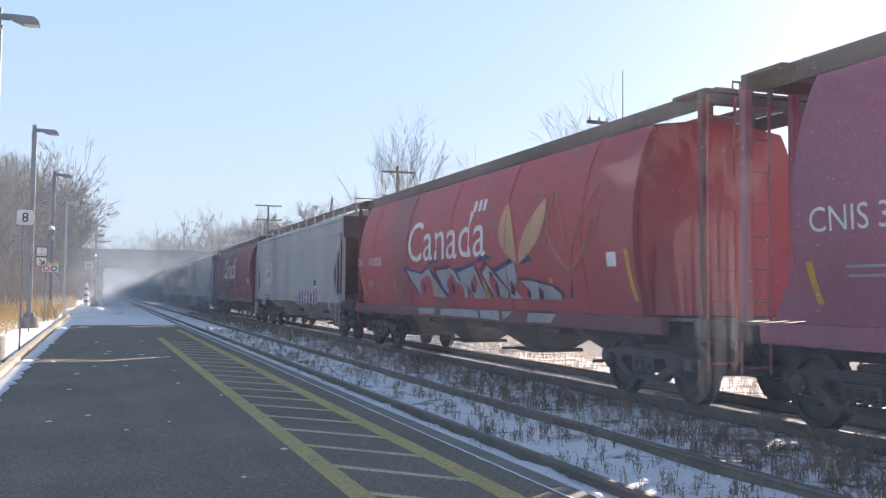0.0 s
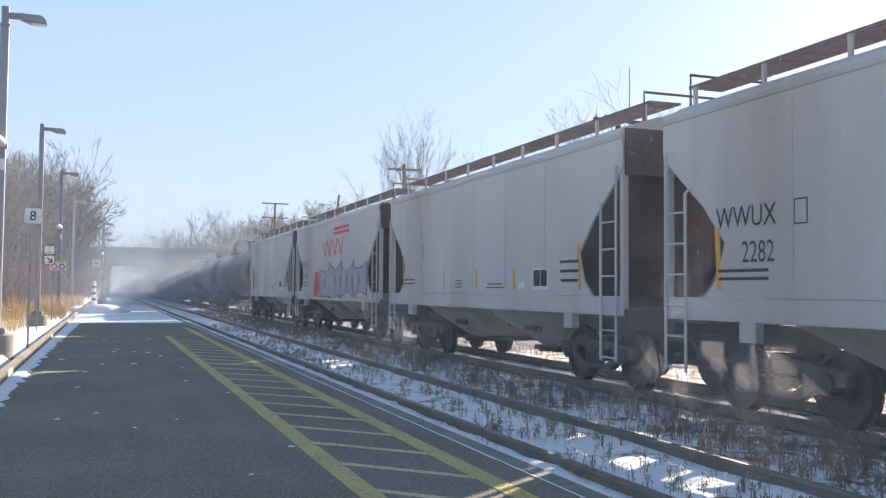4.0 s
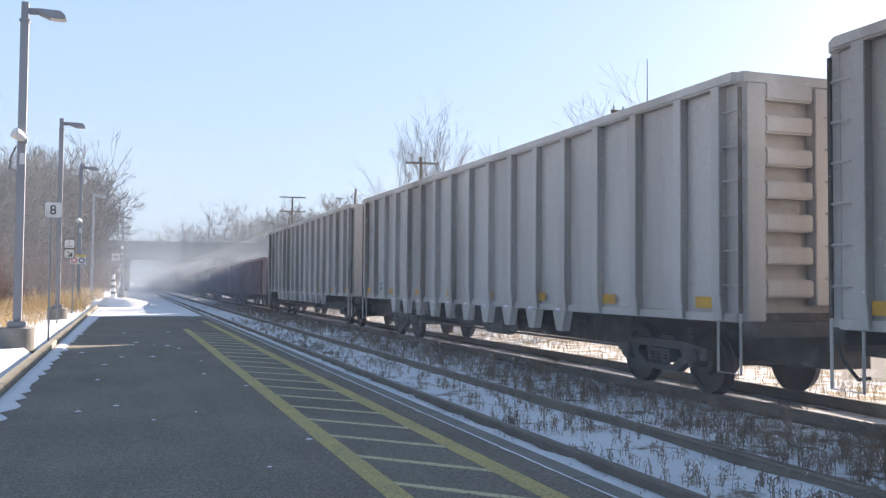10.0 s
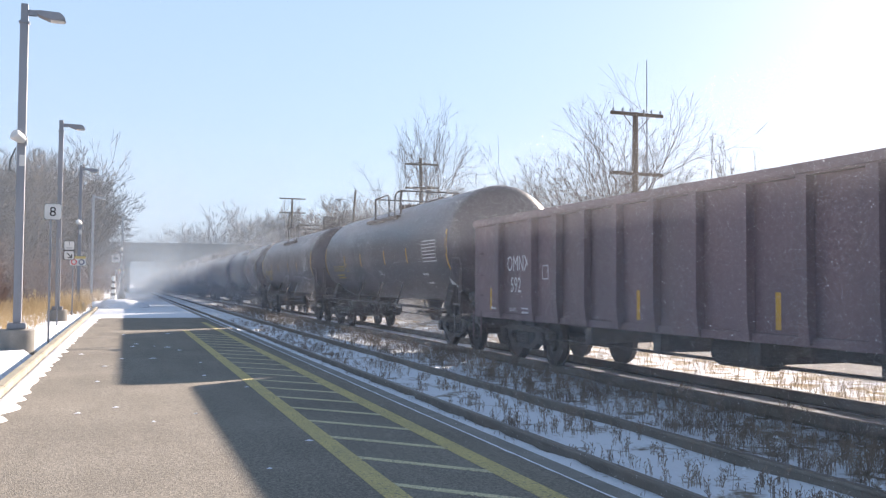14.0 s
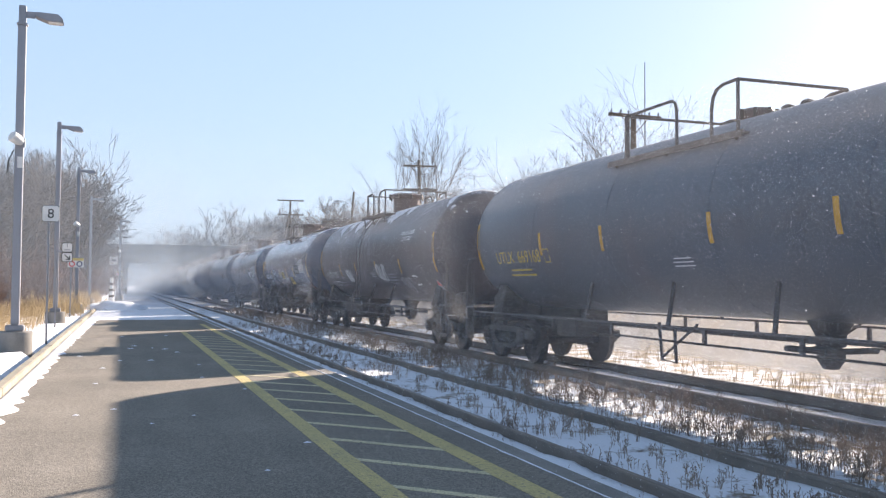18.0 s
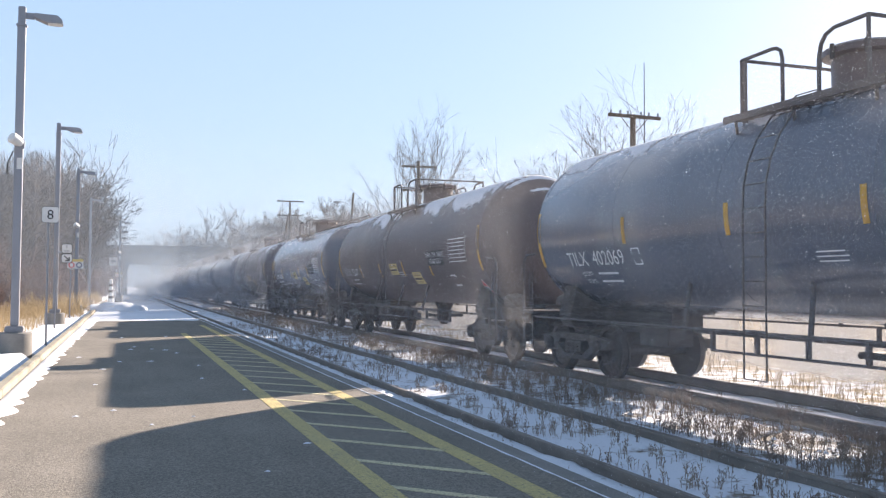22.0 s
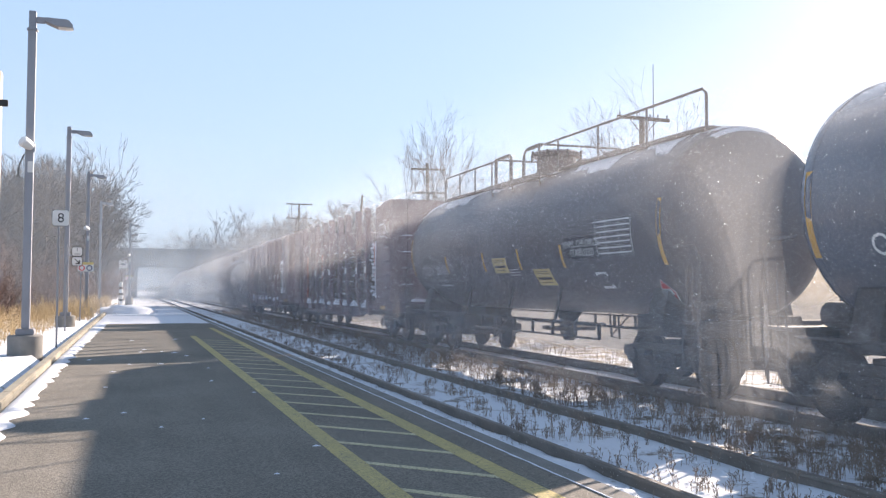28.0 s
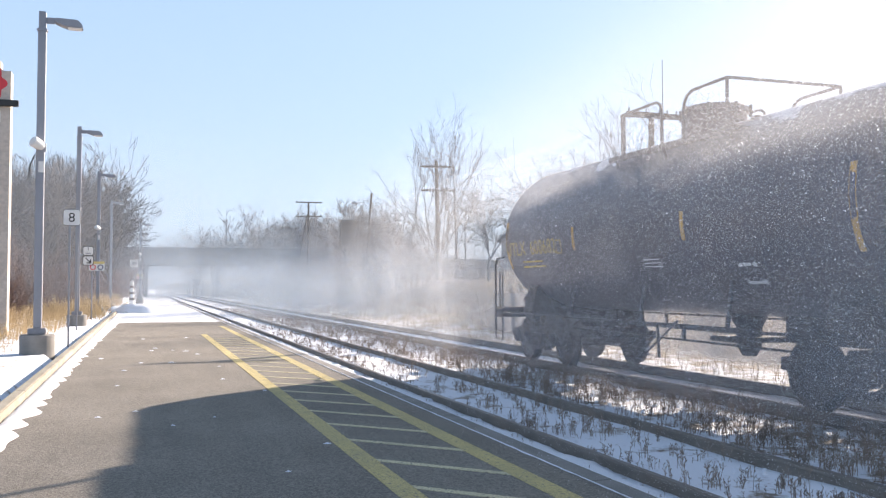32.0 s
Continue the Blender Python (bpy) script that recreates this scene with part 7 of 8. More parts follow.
    part("equipment_box", bx(-1.2, -0.75, 2.9, 3.7, 0.68, 0.98, r=0.02), M["under"], car)
    # markings
    at = wall_at(width)
    ym = mark_y
    lettered((mark + "  " + number).strip(), capm, M[ink], car, at(ym, mark_z), "reporting_mark")
    if ink == "decal":
        lettered("LD LMT", 0.07, M[ink], car, at(ym + 0.45, mark_z - 0.17))
        lettered("LT WT", 0.07, M[ink], car, at(ym + 0.45, mark_z - 0.30))
        small_print(ym - 0.25, mark_z - 0.12, 2, 0.75, car, width, M[ink], 0.13, 0.035, seed)
    else:
        small_print(ym, mark_z - 0.12, 2, 1.2, car, width, M[ink], 0.1, 0.035, seed)
    patch("notice_plate", rect(ym - 1.45, ym - 1.22, mark_z - 0.02, mark_z + 0.24), M[ink], car, width)
    patch("notice_face", rect(ym - 1.43, ym - 1.24, mark_z, mark_z + 0.22), paint, car, width, off=0.006)
    for y in strips:
        strip(y, strip_z - 0.21, strip_z + 0.21, 0.095, car, width)
    for s in (-1, 1):
        strip(s * (T - hd - 0.02), 1.95, 2.95, 0.1, car, width)
    if white_panel:
        data_panel(-T + 2.0, 2.45, 1.15, 0.62, car, width, M["decal"], paint, 7)
    patch("notice_plate", rect(-T + 2.55, -T + 2.95, 1.6, 1.88), M["decal"], car, width, off=0.005)
    patch("notice_face", rect(-T + 2.6, -T + 2.9, 1.64, 1.84), paint, car, width, off=0.008)
    small_print(-0.6, 2.0, 3, 0.55, car, width, M[ink if ink != "decaly" else "decal"], 0.055, 0.016, seed + 5)
    if yellow_plate:
        for yc, z in ((0.06, 2.09), (-1.9, 1.82)):
            sheet = patch("contact_plate", rect(yc - 0.38, yc + 0.38, z - 0.16, z + 0.16), M["sand"], car, width, "yellow contact plate", 0.006, 0.08)
            for z0, z1, k in ((0.105, 0.118, 0.28), (0.065, 0.078, 0.31), (-0.05, 0.0, 0.31), (-0.11, -0.098, 0.28)):
                patch("writing_bar", rect(yc - k, yc + k, z + z0, z + z1), M["under"], car, width, off=0.010)
    if hazard:
        placard(-T + 1.0, 1.55, 0.2, car, width, hazard[0], M[hazard[1]])
    running_gear(car, L)
    return car, width, T


# -- bulkhead flat car loaded with timber --
def bulkhead_flat(L, number, label, seed):
    car = new_car("bulkhead_flat_car", label)
    r = random.Random(seed)
    paint = M["brown"]
    E = L / 2 - 0.7
    part("deck", bx(-1.45, 1.45, -E, E, 1.08, 1.2, r=0.01), paint, car, "flat car deck")

    def snow_heap(y0, y1, x, z, tall_, deep_):
        """Uneven snow lying on a ledge."""
        n_, bm_, rows_ = max(5, int((y1 - y0) / 0.07)), bmesh.new(), []
        for i_ in range(n_ + 1):
            y_ = y0 + (y1 - y0) * i_ / n_
            h_ = tall_ * (0.35 + 0.75 * abs(noise.noise(Vector((y_ * 2.7, seed, x))))) * min(1.0, 0.25 + 4 * min(i_, n_ - i_) / n_)
            rows_.append([bm_.verts.new((x + dx * deep_, y_, z + hz * h_)) for dx, hz in ((-0.5, 0), (-0.42, 0.55), (0.0, 1.0), (0.5, 0.9), (0.5, 0))])
        for p_, q_ in zip(rows_, rows_[1:]):
            for j_ in range(4):
                bm_.faces.new((p_[j_], p_[j_ + 1], q_[j_ + 1], q_[j_]))
        bmesh.ops.recalc_face_normals(bm_, faces=bm_.faces[:])
        return bm_

    for s in (-1, 1):
        x0, x1 = sorted((s * 1.33, s * 1.44))
        bm = bmesh.new()
        sill = [(-E, 1.078), (E, 1.078), (E, 0.92), (E - 2.8, 0.9), (E - 4.2, 0.62), (-E + 4.2, 0.62), (-E + 2.8, 0.9), (-E, 0.92)]
        a = [bm.verts.new((x0, y, z)) for y, z in sill]
        b = [bm.verts.new((x1, y, z)) for y, z in sill]
        for i in range(8):
            j = (i + 1) % 8
            bm.faces.new((a[i], a[j], b[j], b[i]))
        bm.faces.new(a[::-1])
        bm.faces.new(b)
        bmesh.ops.recalc_face_normals(bm, faces=bm.faces[:])
        part("side_sill", bm, paint, car, "deep side sill")
        for i, k in enumerate((3.56, 4.82, 6.46, 7.72, 9.34, 10.58, 12.18, 13.43, 15.06, 16.3)):
            y = k - 0.2 - L / 2
            bm = bmesh.new()
            xo = s * 1.46
            v = [bm.verts.new(p) for p in ((xo, y - 0.13, 1.45), (xo + s * 0.16, y - 0.13, 1.45), (xo + s * 0.16, y + 0.13, 1.45), (xo, y + 0.13, 1.45), (xo, y - 0.13, 4.2), (xo + s * 0.16, y - 0.13, 4.17), (xo + s * 0.16, y + 0.13, 4.28), (xo, y + 0.13, 4.3))]
            for f in ((0, 1, 5, 4), (1, 2, 6, 5), (2, 3, 7, 6), (3, 0, 4, 7), (4, 5, 6, 7), (0, 3, 2, 1)):
                bm.faces.new([v[j] for j in f])
            bmesh.ops.recalc_face_normals(bm, faces=bm.faces[:])
            stake = part("stake", bm, paint, car, "tall steel side stake")
            foot = bmesh.new()
            v = [foot.verts.new((xo + s * dx, y + dy - off, z)) for z, off in ((0.74, 0.34), (1.448, 0.0)) for dx, dy in ((0, -0.11), (0.13, -0.11), (0.13, 0.11), (0, 0.11))]
            for f in ((0, 1, 5, 4), (1, 2, 6, 5), (2, 3, 7, 6), (3, 0, 4, 7), (4, 5, 6, 7), (0, 3, 2, 1)):
                foot.faces.new([v[j] for j in f])
            bmesh.ops.recalc_face_normals(foot, faces=foot.faces[:])
            part("stake_foot", foot, paint, stake, "slanting stake leg")
            if i in (0, 1, 2, 4, 5, 6) and s < 0:
                part("reflector", bx(xo - 0.172, xo - 0.163, y - 0.14, y + 0.14, 2.12, 2.34), M["decal"], stake, "white reflector plate")
            if s < 0 and i < 8:
                part("snow_ledge", snow_heap(y + 0.16, y + 1.05 + 0.3 * (i % 2), xo - 0.0, 0.96 + 0.05 * r.random(), r.uniform(0.28, 0.42), 0.16), M["snow"], car, "snow heaped on the deck edge", smooth="all")
    for s in (-1, 1):
        EE, E = E, (L / 2 - 1.05 if s > 0 else L / 2 - 0.75)
        yi = s * (E - 1.72)
        y0, y1 = sorted((yi, yi + s * 0.1))
        part("bulkhead", bx(-1.3, 1.3, y0, y1, 1.2, 4.18, r=0.01), paint, car, "tall steel end bulkhead")
        for x in (-1, 1):
            bm = bmesh.new()
            side = [(s * (E - 1.77), 1.2), (s * (E - 1.77), 4.2), (s * (E - 1.2), 4.24), (s * (E - 0.7), 4.33), (s * E, 4.33), (s * E, 1.2)]
            va = [bm.verts.new((x * 1.32, y, z)) for y, z in side]
            vb = [bm.verts.new((x * 1.485, y, z)) for y, z in side]
            for i in range(6):
                bm.faces.new((va[i], va[(i + 1) % 6], vb[(i + 1) % 6], vb[i]))
            bm.faces.new(va[::-1])
            bm.faces.new(vb)
            bmesh.ops.recalc_face_normals(bm, faces=bm.faces[:])
            flange = part("bulkhead_flange", soft(bm, 0.012, 1), paint, car, "wide boxed side of the bulkhead")
            if x < 0 and s < 0:
                part("edge_snow", bx(-1.5, -1.47, min(s * (E - 1.80), s * (E - 1.69)), max(s * (E - 1.80), s * (E - 1.69)), 1.3, 3.15, r=0.012), M["snow"], flange, "snow driven onto the edge")
                for k in range(16):
                    yy, zz, q_ = s * (E - r.uniform(0.1, 1.6)), r.uniform(1.25, 2.4), r.uniform(0.012, 0.05)
                    part("snow_dab", bx(-1.51, -1.475, yy - q_, yy + q_, zz, zz + q_ * r.uniform(0.5, 1.0), r=0.015), M["snow"], flange)
        part("end_plate", bx(-1.318, 1.318, min(s * (E - 0.12), s * (E - 0.02)), max(s * (E - 0.12), s * (E - 0.02)), 1.2, 4.35, r=0.01), paint, car, "steel end wall")
        part("top_plate", bx(-1.318, 1.318, min(s * (E - 1.6), s * (E - 0.125)), max(s * (E - 1.6), s * (E - 0.125)), 4.12, 4.16), paint, car)
        for z in np.arange(1.6, 4.1, 0.42):
            part("grab_rung", tube(bmesh.new(), [(-1.485, s * (E - 0.1), z), (-1.57, s * (E - 0.1), z), (-1.57, s * (E - 0.55), z), (-1.485, s * (E - 0.55), z)], 0.018, 5), paint, car)
            part("snow_ledge", bx(-1.585, -1.545, min(s * (E - 0.15), s * (E - 0.5)), max(s * (E - 0.15), s * (E - 0.5)), z + 0.016, z + 0.03, r=0.004), M["snow"], car)
        for x in (-0.9, 0.0, 0.9):
            part("bulkhead_rib", bx(x - 0.05, x + 0.05, min(s * (E - 0.018), s * (E + 0.06)), max(s * (E - 0.018), s * (E + 0.06)), 1.3, 4.2, r=0.01), paint, car)
        for z in (1.7, 2.2, 2.7, 3.2):
            part("grab_rung", tube(bmesh.new(), [(-1.2, s * (E + 0.12), z), (-0.75, s * (E + 0.12), z)], 0.02, 5), paint, car)
            part("snow_ledge", bx(-1.15, -0.8, s * (E + 0.12) - 0.03, s * (E + 0.12) + 0.03, z + 0.02, z + 0.045, r=0.006), M["snow"], car)
        part("end_sill", bx(-1.45, 1.45, min(s * E, s * (E + 0.15)), max(s * E, s * (E + 0.15)), 0.85, 1.2, r=0.015), paint, car)
        part("end_snow", bx(-0.9, 0.9, min(s * E, s * (E + 0.15)), max(s * E, s * (E + 0.15)), 1.2, 1.28, r=0.03), M["snow"], car, "snow on the end sill")
        E = EE
    # railway mark on the bulkhead's flange: a plain bent white band
    for s in (-1,):
        yc = -7.58
        band = [(0.0, 3.60), (0.02, 3.64), (0.42, 3.64), (0.46, 3.60)], [(0.0, 3.60), (0.07, 3.60), (0.07, 3.26), (0.0, 3.26)], [(0.0, 3.27), (0.03, 3.22), (0.52, 3.22), (0.52, 3.28)], [(0.47, 3.25), (0.54, 3.25), (0.62, 3.64), (0.55, 3.64)], [(0.55, 3.64), (0.63, 3.64), (1.0, 3.24), (0.92, 3.22)], [(0.92, 3.23), (1.0, 3.23), (1.08, 3.64), (1.0, 3.64)]
        for pts in band:
            patch("railway_mark", [(yc - u, v) for u, v in pts], M["decal"], car, lambda z: 1.49, "white angular railway mark")
    # layers of dark squared timber with bearers between
    for layer in range(8):
        z = 1.24 + layer * 0.218
        for col in range(5):
            x = -1.2 + col * 0.6 + (r.uniform(-0.035, 0.02) if col == 0 else 0.0)
            for a, b in ((-E + 1.9, -0.15), (0.15, E - 1.9)):
                part("timber", bx(x - 0.285, x + 0.285, a + r.uniform(0, 0.4), b - r.uniform(0, 0.4), z, z + r.uniform(0.13, 0.185), r=0.012), M["lumber"], car)
                if col == 0 and r.random() < 0.7:
                    y_ = r.uniform(a, b - 2.5)
                    part("board_snow", snow_heap(y_, y_ + r.uniform(1.2, 2.5), x - 0.24, z + 0.17, 0.05, 0.12), M["snow"], car, "snow caught on a board", smooth="all")
        for k in range(5):
            y = -E + 2.6 + (2 * E - 5.2) * k / 4
            part("bearer", bx(-1.42, 1.42, y - 0.05, y + 0.05, z + 0.186, z + 0.216), M["lumber"], car)
    part("timber_snow", bx(-1.3, 1.3, -E + 2.2, E - 2.2, 2.985, 3.01, r=0.012), M["snow"], car, "thin snow on the load")
    for k in range(9):
        y = -E + 2.4 + (2 * E - 4.8) * k / 8
        z0 = r.uniform(1.0, 1.7)
        part("strap", tube(bmesh.new(), [(-1.50, y, 3.0), (-1.505, y - 0.03, 2.6), (-1.51, y - 0.12, z0 + 0.5), (-1.53, y - 0.2, z0)], 0.02, 5), M["orange"] if k % 2 else M["pole"], car, "orange tie-down strap" if k % 2 else "")
    # strip of sheeting at the end of the load, with snow caught on it
    part("load_wrap", bx(-1.46, -1.435, -E + 1.95, -E + 2.12, 2.0, 3.1, r=0.01), M["orange"], car, "faded red strip of sheeting at the load's end")
    for k in range(14):
        part("snow_dab", lathe(bmesh.new(), [(-0.05, 0.02), (-0.03, 0.07), (0.03, 0.075), (0.06, 0.02)], "z", -1.47, -E + 2.0 + r.uniform(0, 0.45), 7), M["snow"], car, m=pose(0, 0, 1.4 + 0.125 * k), smooth=True)
    at = wall_at(lambda z: 1.45)
    lettered("DWC", 0.26, M["decal"], car, at(E - 2.6, 0.78 + 0.12), "reporting_mark")
    lettered(number, 0.26, M["decal"], car, at(E - 4.3, 0.78), "reporting_mark")
    small_print(0.5, 0.95, 2, 1.1, car, lambda z: 1.45, M["decal"], 0.1, 0.04, 2)
    for y in (-3.4, 2.4, -E + 1.0):
        patch("reflector_strip", rect(y - 0.3, y + 0.3, 0.95, 1.06), M["reflect"], car, lambda z: 1.45)
    part("centre_sill", bx(-0.3, 0.3, -L / 2 + 0.6, L / 2 - 0.6, 0.66, 1.076), M["under"], car)
    running_gear(car, L)
    return car


# the order of the train from its head, by the couplings' places along the line at the start
COUPLINGS = [-8.45, 9.85, 28.13, 46.27, 64.54, 77.39, 90.54, 103.72, 116.46, 134.84, 153.93, 174.88, 195.75, 216.39, 235.22, 253.13, 270.42, 287.78, 305.09, 322.29, 339.25, 354.95, 371.40, 388.08, 404.86, 420.47, 437.60, 454.00, 469.89, 485.82, 501.61, 520.77, 539.54, 552.79, 565.99]
LEN = [b - a for a, b in zip(COUPLINGS, COUPLINGS[1:])]

# grain and covered hoppers
cylinder_hopper(LEN[0], M["plum"], "CNIS", "3", "", "dull plum cylindrical grain hopper on the rails")
c = cylinder_hopper(LEN[1], M["red"], "CN", "110030", "Canada", "bright red cylindrical grain hopper with silver graffiti", True)
# sprayed spiky letters that run on over the sill
LETTERS = (((3.08, 2.15), (1.95, 2.02), (1.39, 2.13), (0.24, 1.29), (2.18, 1.26), (2.36, 1.62)),
           ((0.88, 2.08), (-0.09, 2.12), (-0.24, 1.83), (-0.90, 1.66), (-0.71, 1.44), (0.10, 1.29), (0.57, 1.68)),
           ((-0.44, 2.02), (-1.43, 2.15), (-1.64, 1.80), (-2.00, 1.32), (-1.19, 1.44), (-0.97, 1.70), (-0.61, 1.80)),
           ((-1.82, 1.98), (-2.10, 2.14), (-2.66, 1.79), (-2.96, 1.61), (-2.62, 1.33), (-2.34, 1.33)),
           ((-2.50, 1.99), (-3.38, 2.17), (-3.44, 1.87), (-3.24, 1.65), (-3.66, 1.35), (-2.83, 1.34), (-3.01, 1.62)),
           ((-3.54, 1.81), (-4.01, 1.81), (-4.79, 1.69), (-5.06, 1.57), (-5.02, 1.37), (-3.78, 1.35), (-3.92, 1.62)))
for k, pts in enumerate(LETTERS):
    cy, cz = sum(p[0] for p in pts) / len(pts), sum(p[1] for p in pts) / len(pts)
    patch("graffiti_outline", [(cy + (p[0] - cy) * 1.2 + 0.05, max(1.27, cz + (p[1] - cz) * 1.16 + 0.03)) for p in pts], M["maroon"] if k % 2 else M["navy"], c, cyl_width, "dark sprayed letter edge", 0.0042 + 0.0004 * k, 0.2)
    patch("graffiti_fill", [(y, max(1.275, z)) for y, z in pts], M["silver"], c, cyl_width, "silver sprayed letter", 0.008 + 0.0004 * k, 0.2)
    patch("graffiti_outline", [(cy + 0.1, cz - 0.12), (cy - 0.04, cz - 0.2), (cy - 0.12, cz + 0.02), (cy + 0.03, cz + 0.1)], M["maroon"], c, cyl_width, "", 0.0125, 0.3)
for pts in (((2.19, 1.20), (1.02, 1.21), (1.09, 1.07), (2.14, 1.06)), ((0.68, 1.20), (0.21, 1.22), (-1.50, 1.22), (-1.56, 1.06), (0.64, 1.06)), ((-1.65, 1.22), (-2.59, 1.23), (-2.64, 1.04), (-1.68, 1.06)), ((-2.75, 1.22), (-3.22, 1.23), (-3.01, 1.13), (-2.80, 1.06)), ((-3.92, 1.22), (-5.00, 1.22), (-4.79, 1.06), (-3.85, 1.05))):
    patch("graffiti_fill", [(y, min(1.24, max(1.005, z))) for y, z in pts], M["silver"], c, lambda z: 1.493, "silver sprayed letter", 0.006)
for y0, y1, z0, z1 in ((3.75, 3.3, 1.3, 1.9), (-5.2, -5.9, 1.28, 1.85), (1.6, 0.6, 2.22, 2.36), (-1.4, -2.4, 2.2, 2.38), (-3.4, -4.2, 2.1, 2.36)):
    patch("graffiti_outline", [(y0, z0), ((y0 + y1) / 2, z0 + 0.03), (y1, z0 + 0.08), ((y0 + y1) / 2, z1)], M["navy"], c, cyl_width, "dark blue sprayed spike", 0.0035)
c, w = covered_hopper(LEN[2], M["grey"], "blue-grey covered hopper with purple graffiti on its sill", 3, 3.95, True)
patch("number_panel", rect(4.05, 5.9, 1.95, 2.9), M["pale"], c, w, "pale panel behind the number")
at = wall_at(w)
lettered("FURX", 0.24, M["black"], c, lambda u, v: (-1.542, 5.05 - u, 2.56 + v), "reporting_mark")
lettered("850387", 0.24, M["black"], c, lambda u, v: (-1.542, 5.0 - u, 2.22 + v), "reporting_mark")
tag_paint(c, w, -1.5, -5.0, 1.1, 1.75, M["purple"], M["decal"], 8, 7)
patch("panel", rect(-4.9, -4.35, 1.75, 2.05), M["decal"], c, w)
patch("panel_face", rect(-4.86, -4.39, 1.79, 2.02), M["black"], c, w, off=0.007)
for y in (6.9, 5.0, 2.2, -0.9, -3.1, -6.2):
    patch("reflector_strip", rect(y - 0.35, y + 0.35, 1.32, 1.42), M["reflect"], c, lambda z: 1.535, off=0.005)
small_print(5.3, 1.42, 2, 1.2, c, lambda z: 1.535, M["black"], 0.12, 0.05)
cylinder_hopper(LEN[3], M["darkred"], "CN", "110935", "Canada", "faded dark red cylindrical grain hopper", big=0.14)
c, w = covered_hopper(LEN[4], M["pale"], "pale grey two-bay covered hopper with faint white graffiti")
hopper_marks(c, LEN[4], w, "WWUX", "2282")
scrawl(c, w, -0.2, 1.85, 3.0, 0.5, M["decal"], 3, 8, 0.014)
c, w = covered_hopper(LEN[5], M["pale"], "plain pale grey two-bay covered hopper")
hopper_marks(c, LEN[5], w, "", "")
c, w = covered_hopper(LEN[6], M["pale"], "pale grey covered hopper sprayed with large blue graffiti")
hopper_marks(c, LEN[6], w, "WWUX", "4440", 0.3, strips=False, panel=False)
tag_paint(c, w, 1.6, -4.6, 1.3, 2.6, M["silver"], M["navy"], 14, 4)
patch("graffiti_fill", [(2.6, 1.35), (2.0, 1.3), (1.75, 1.7), (1.9, 2.2), (2.4, 2.25), (2.65, 1.8)], M["signred"], c, w, "red sprayed blob", 0.013)
for k, y in enumerate((0.9, 0.2, -0.6, -1.4)):
    patch("graffiti_outline", [(y, 2.75), (y - 0.12, 2.75), (y - 0.35, 3.3), (y - 0.25, 3.35)], M["signred"], c, w, off=0.006)
    patch("graffiti_outline", [(y, 2.75), (y - 0.12, 2.75), (y + 0.3, 3.35), (y + 0.38, 3.3)], M["signred"], c, w, off=0.008)
small_print(-1.5, 3.72, 2, 2.2, c, w, M["signred"], 0.16, 0.1)
for y in (4.4, 2.4, -0.4, -3.4):
    patch("reflector_strip", rect(y - 0.3, y + 0.3, 1.3, 1.4), M["reflect"], c, lambda z: 1.535, off=0.005)
c, w = covered_hopper(LEN[7], M["pale"], "clean pale grey two-bay covered hopper")
hopper_marks(c, LEN[7], w, "SOXX", "328241", 0.24)

# tanks and high gondolas
c, w, T = tank_car(LEN[8], M["tankblack"], "SHQX", "9943", "grimy black tank car with yellow strips", ink="decal", seed=1, capm=0.26, mark_z=1.70, mark_y=5.85, gear="round_rail", strips=(5.03, 1.92, -0.97, -3.9))
c, w, T = tank_car(LEN[9], M["tankteal"], "SHQX", "7152", "blue-grey tank car with a dark patched band", ink="decal", seed=2, band=True, capm=0.26, mark_z=1.75, mark_y=5.5, gear="round_rail_far", strips=(4.59, 1.68, -1.42, -4.5), strip_z=2.32)
small_print(-T + 1.9, 3.0, 2, 0.9, c, w, M["decal"], 0.16, 0.1)


def aimx(L, number, label):
    car = gondola(L, M["gond"], 4.25, 1.22, [-9.25] + [-8.38 + 1.176 * i for i in range(15)] + [9.2], label, 7, 3.42, True)
    w = lambda z: 1.503
    at = wall_at(w)
    lettered("AIMX", 0.31, M["black"], car, at(8.58, 3.13), "reporting_mark", "", 0.5)
    lettered(number, 0.31, M["black"], car, at(8.54, 2.66), "reporting_mark", "", 0.5)
    lettered("LD LMT", 0.09, M["black"], car, at(8.25, 1.52), "lettering", "", 0.7)
    lettered("LT WT", 0.09, M["black"], car, at(8.25, 1.36), "lettering", "", 0.7)
    small_print(7.5, 1.6, 2, 0.4, car, w, M["black"], 0.16, 0.07)
    patch("notice_plate", rect(7.2, 7.44, 2.93, 3.23), M["black"], car, w)
    patch("notice_face", rect(7.22, 7.42, 2.95, 3.21), M["gond"], car, w, off=0.006)
    data_panel(6.04, 1.93, 0.3, 0.25, car, w, M["decal"], M["black"], 4, True)
    for k in range(8):
        yy = L / 2 - 1.55 - k * (L - 3.1) / 7
        patch("reflector_strip", rect(yy - 0.2, yy + 0.2, 1.27, 1.42), M["reflect"], car, lambda z: 1.553, off=0.004)
    return car


aimx(LEN[10], "15407", "high-sided bare grey gondola with vertical ribs")
aimx(LEN[11], "1542", "high-sided bare grey gondola with vertical ribs")
aimx(LEN[12], "1515", "high-sided bare grey gondola with vertical ribs")


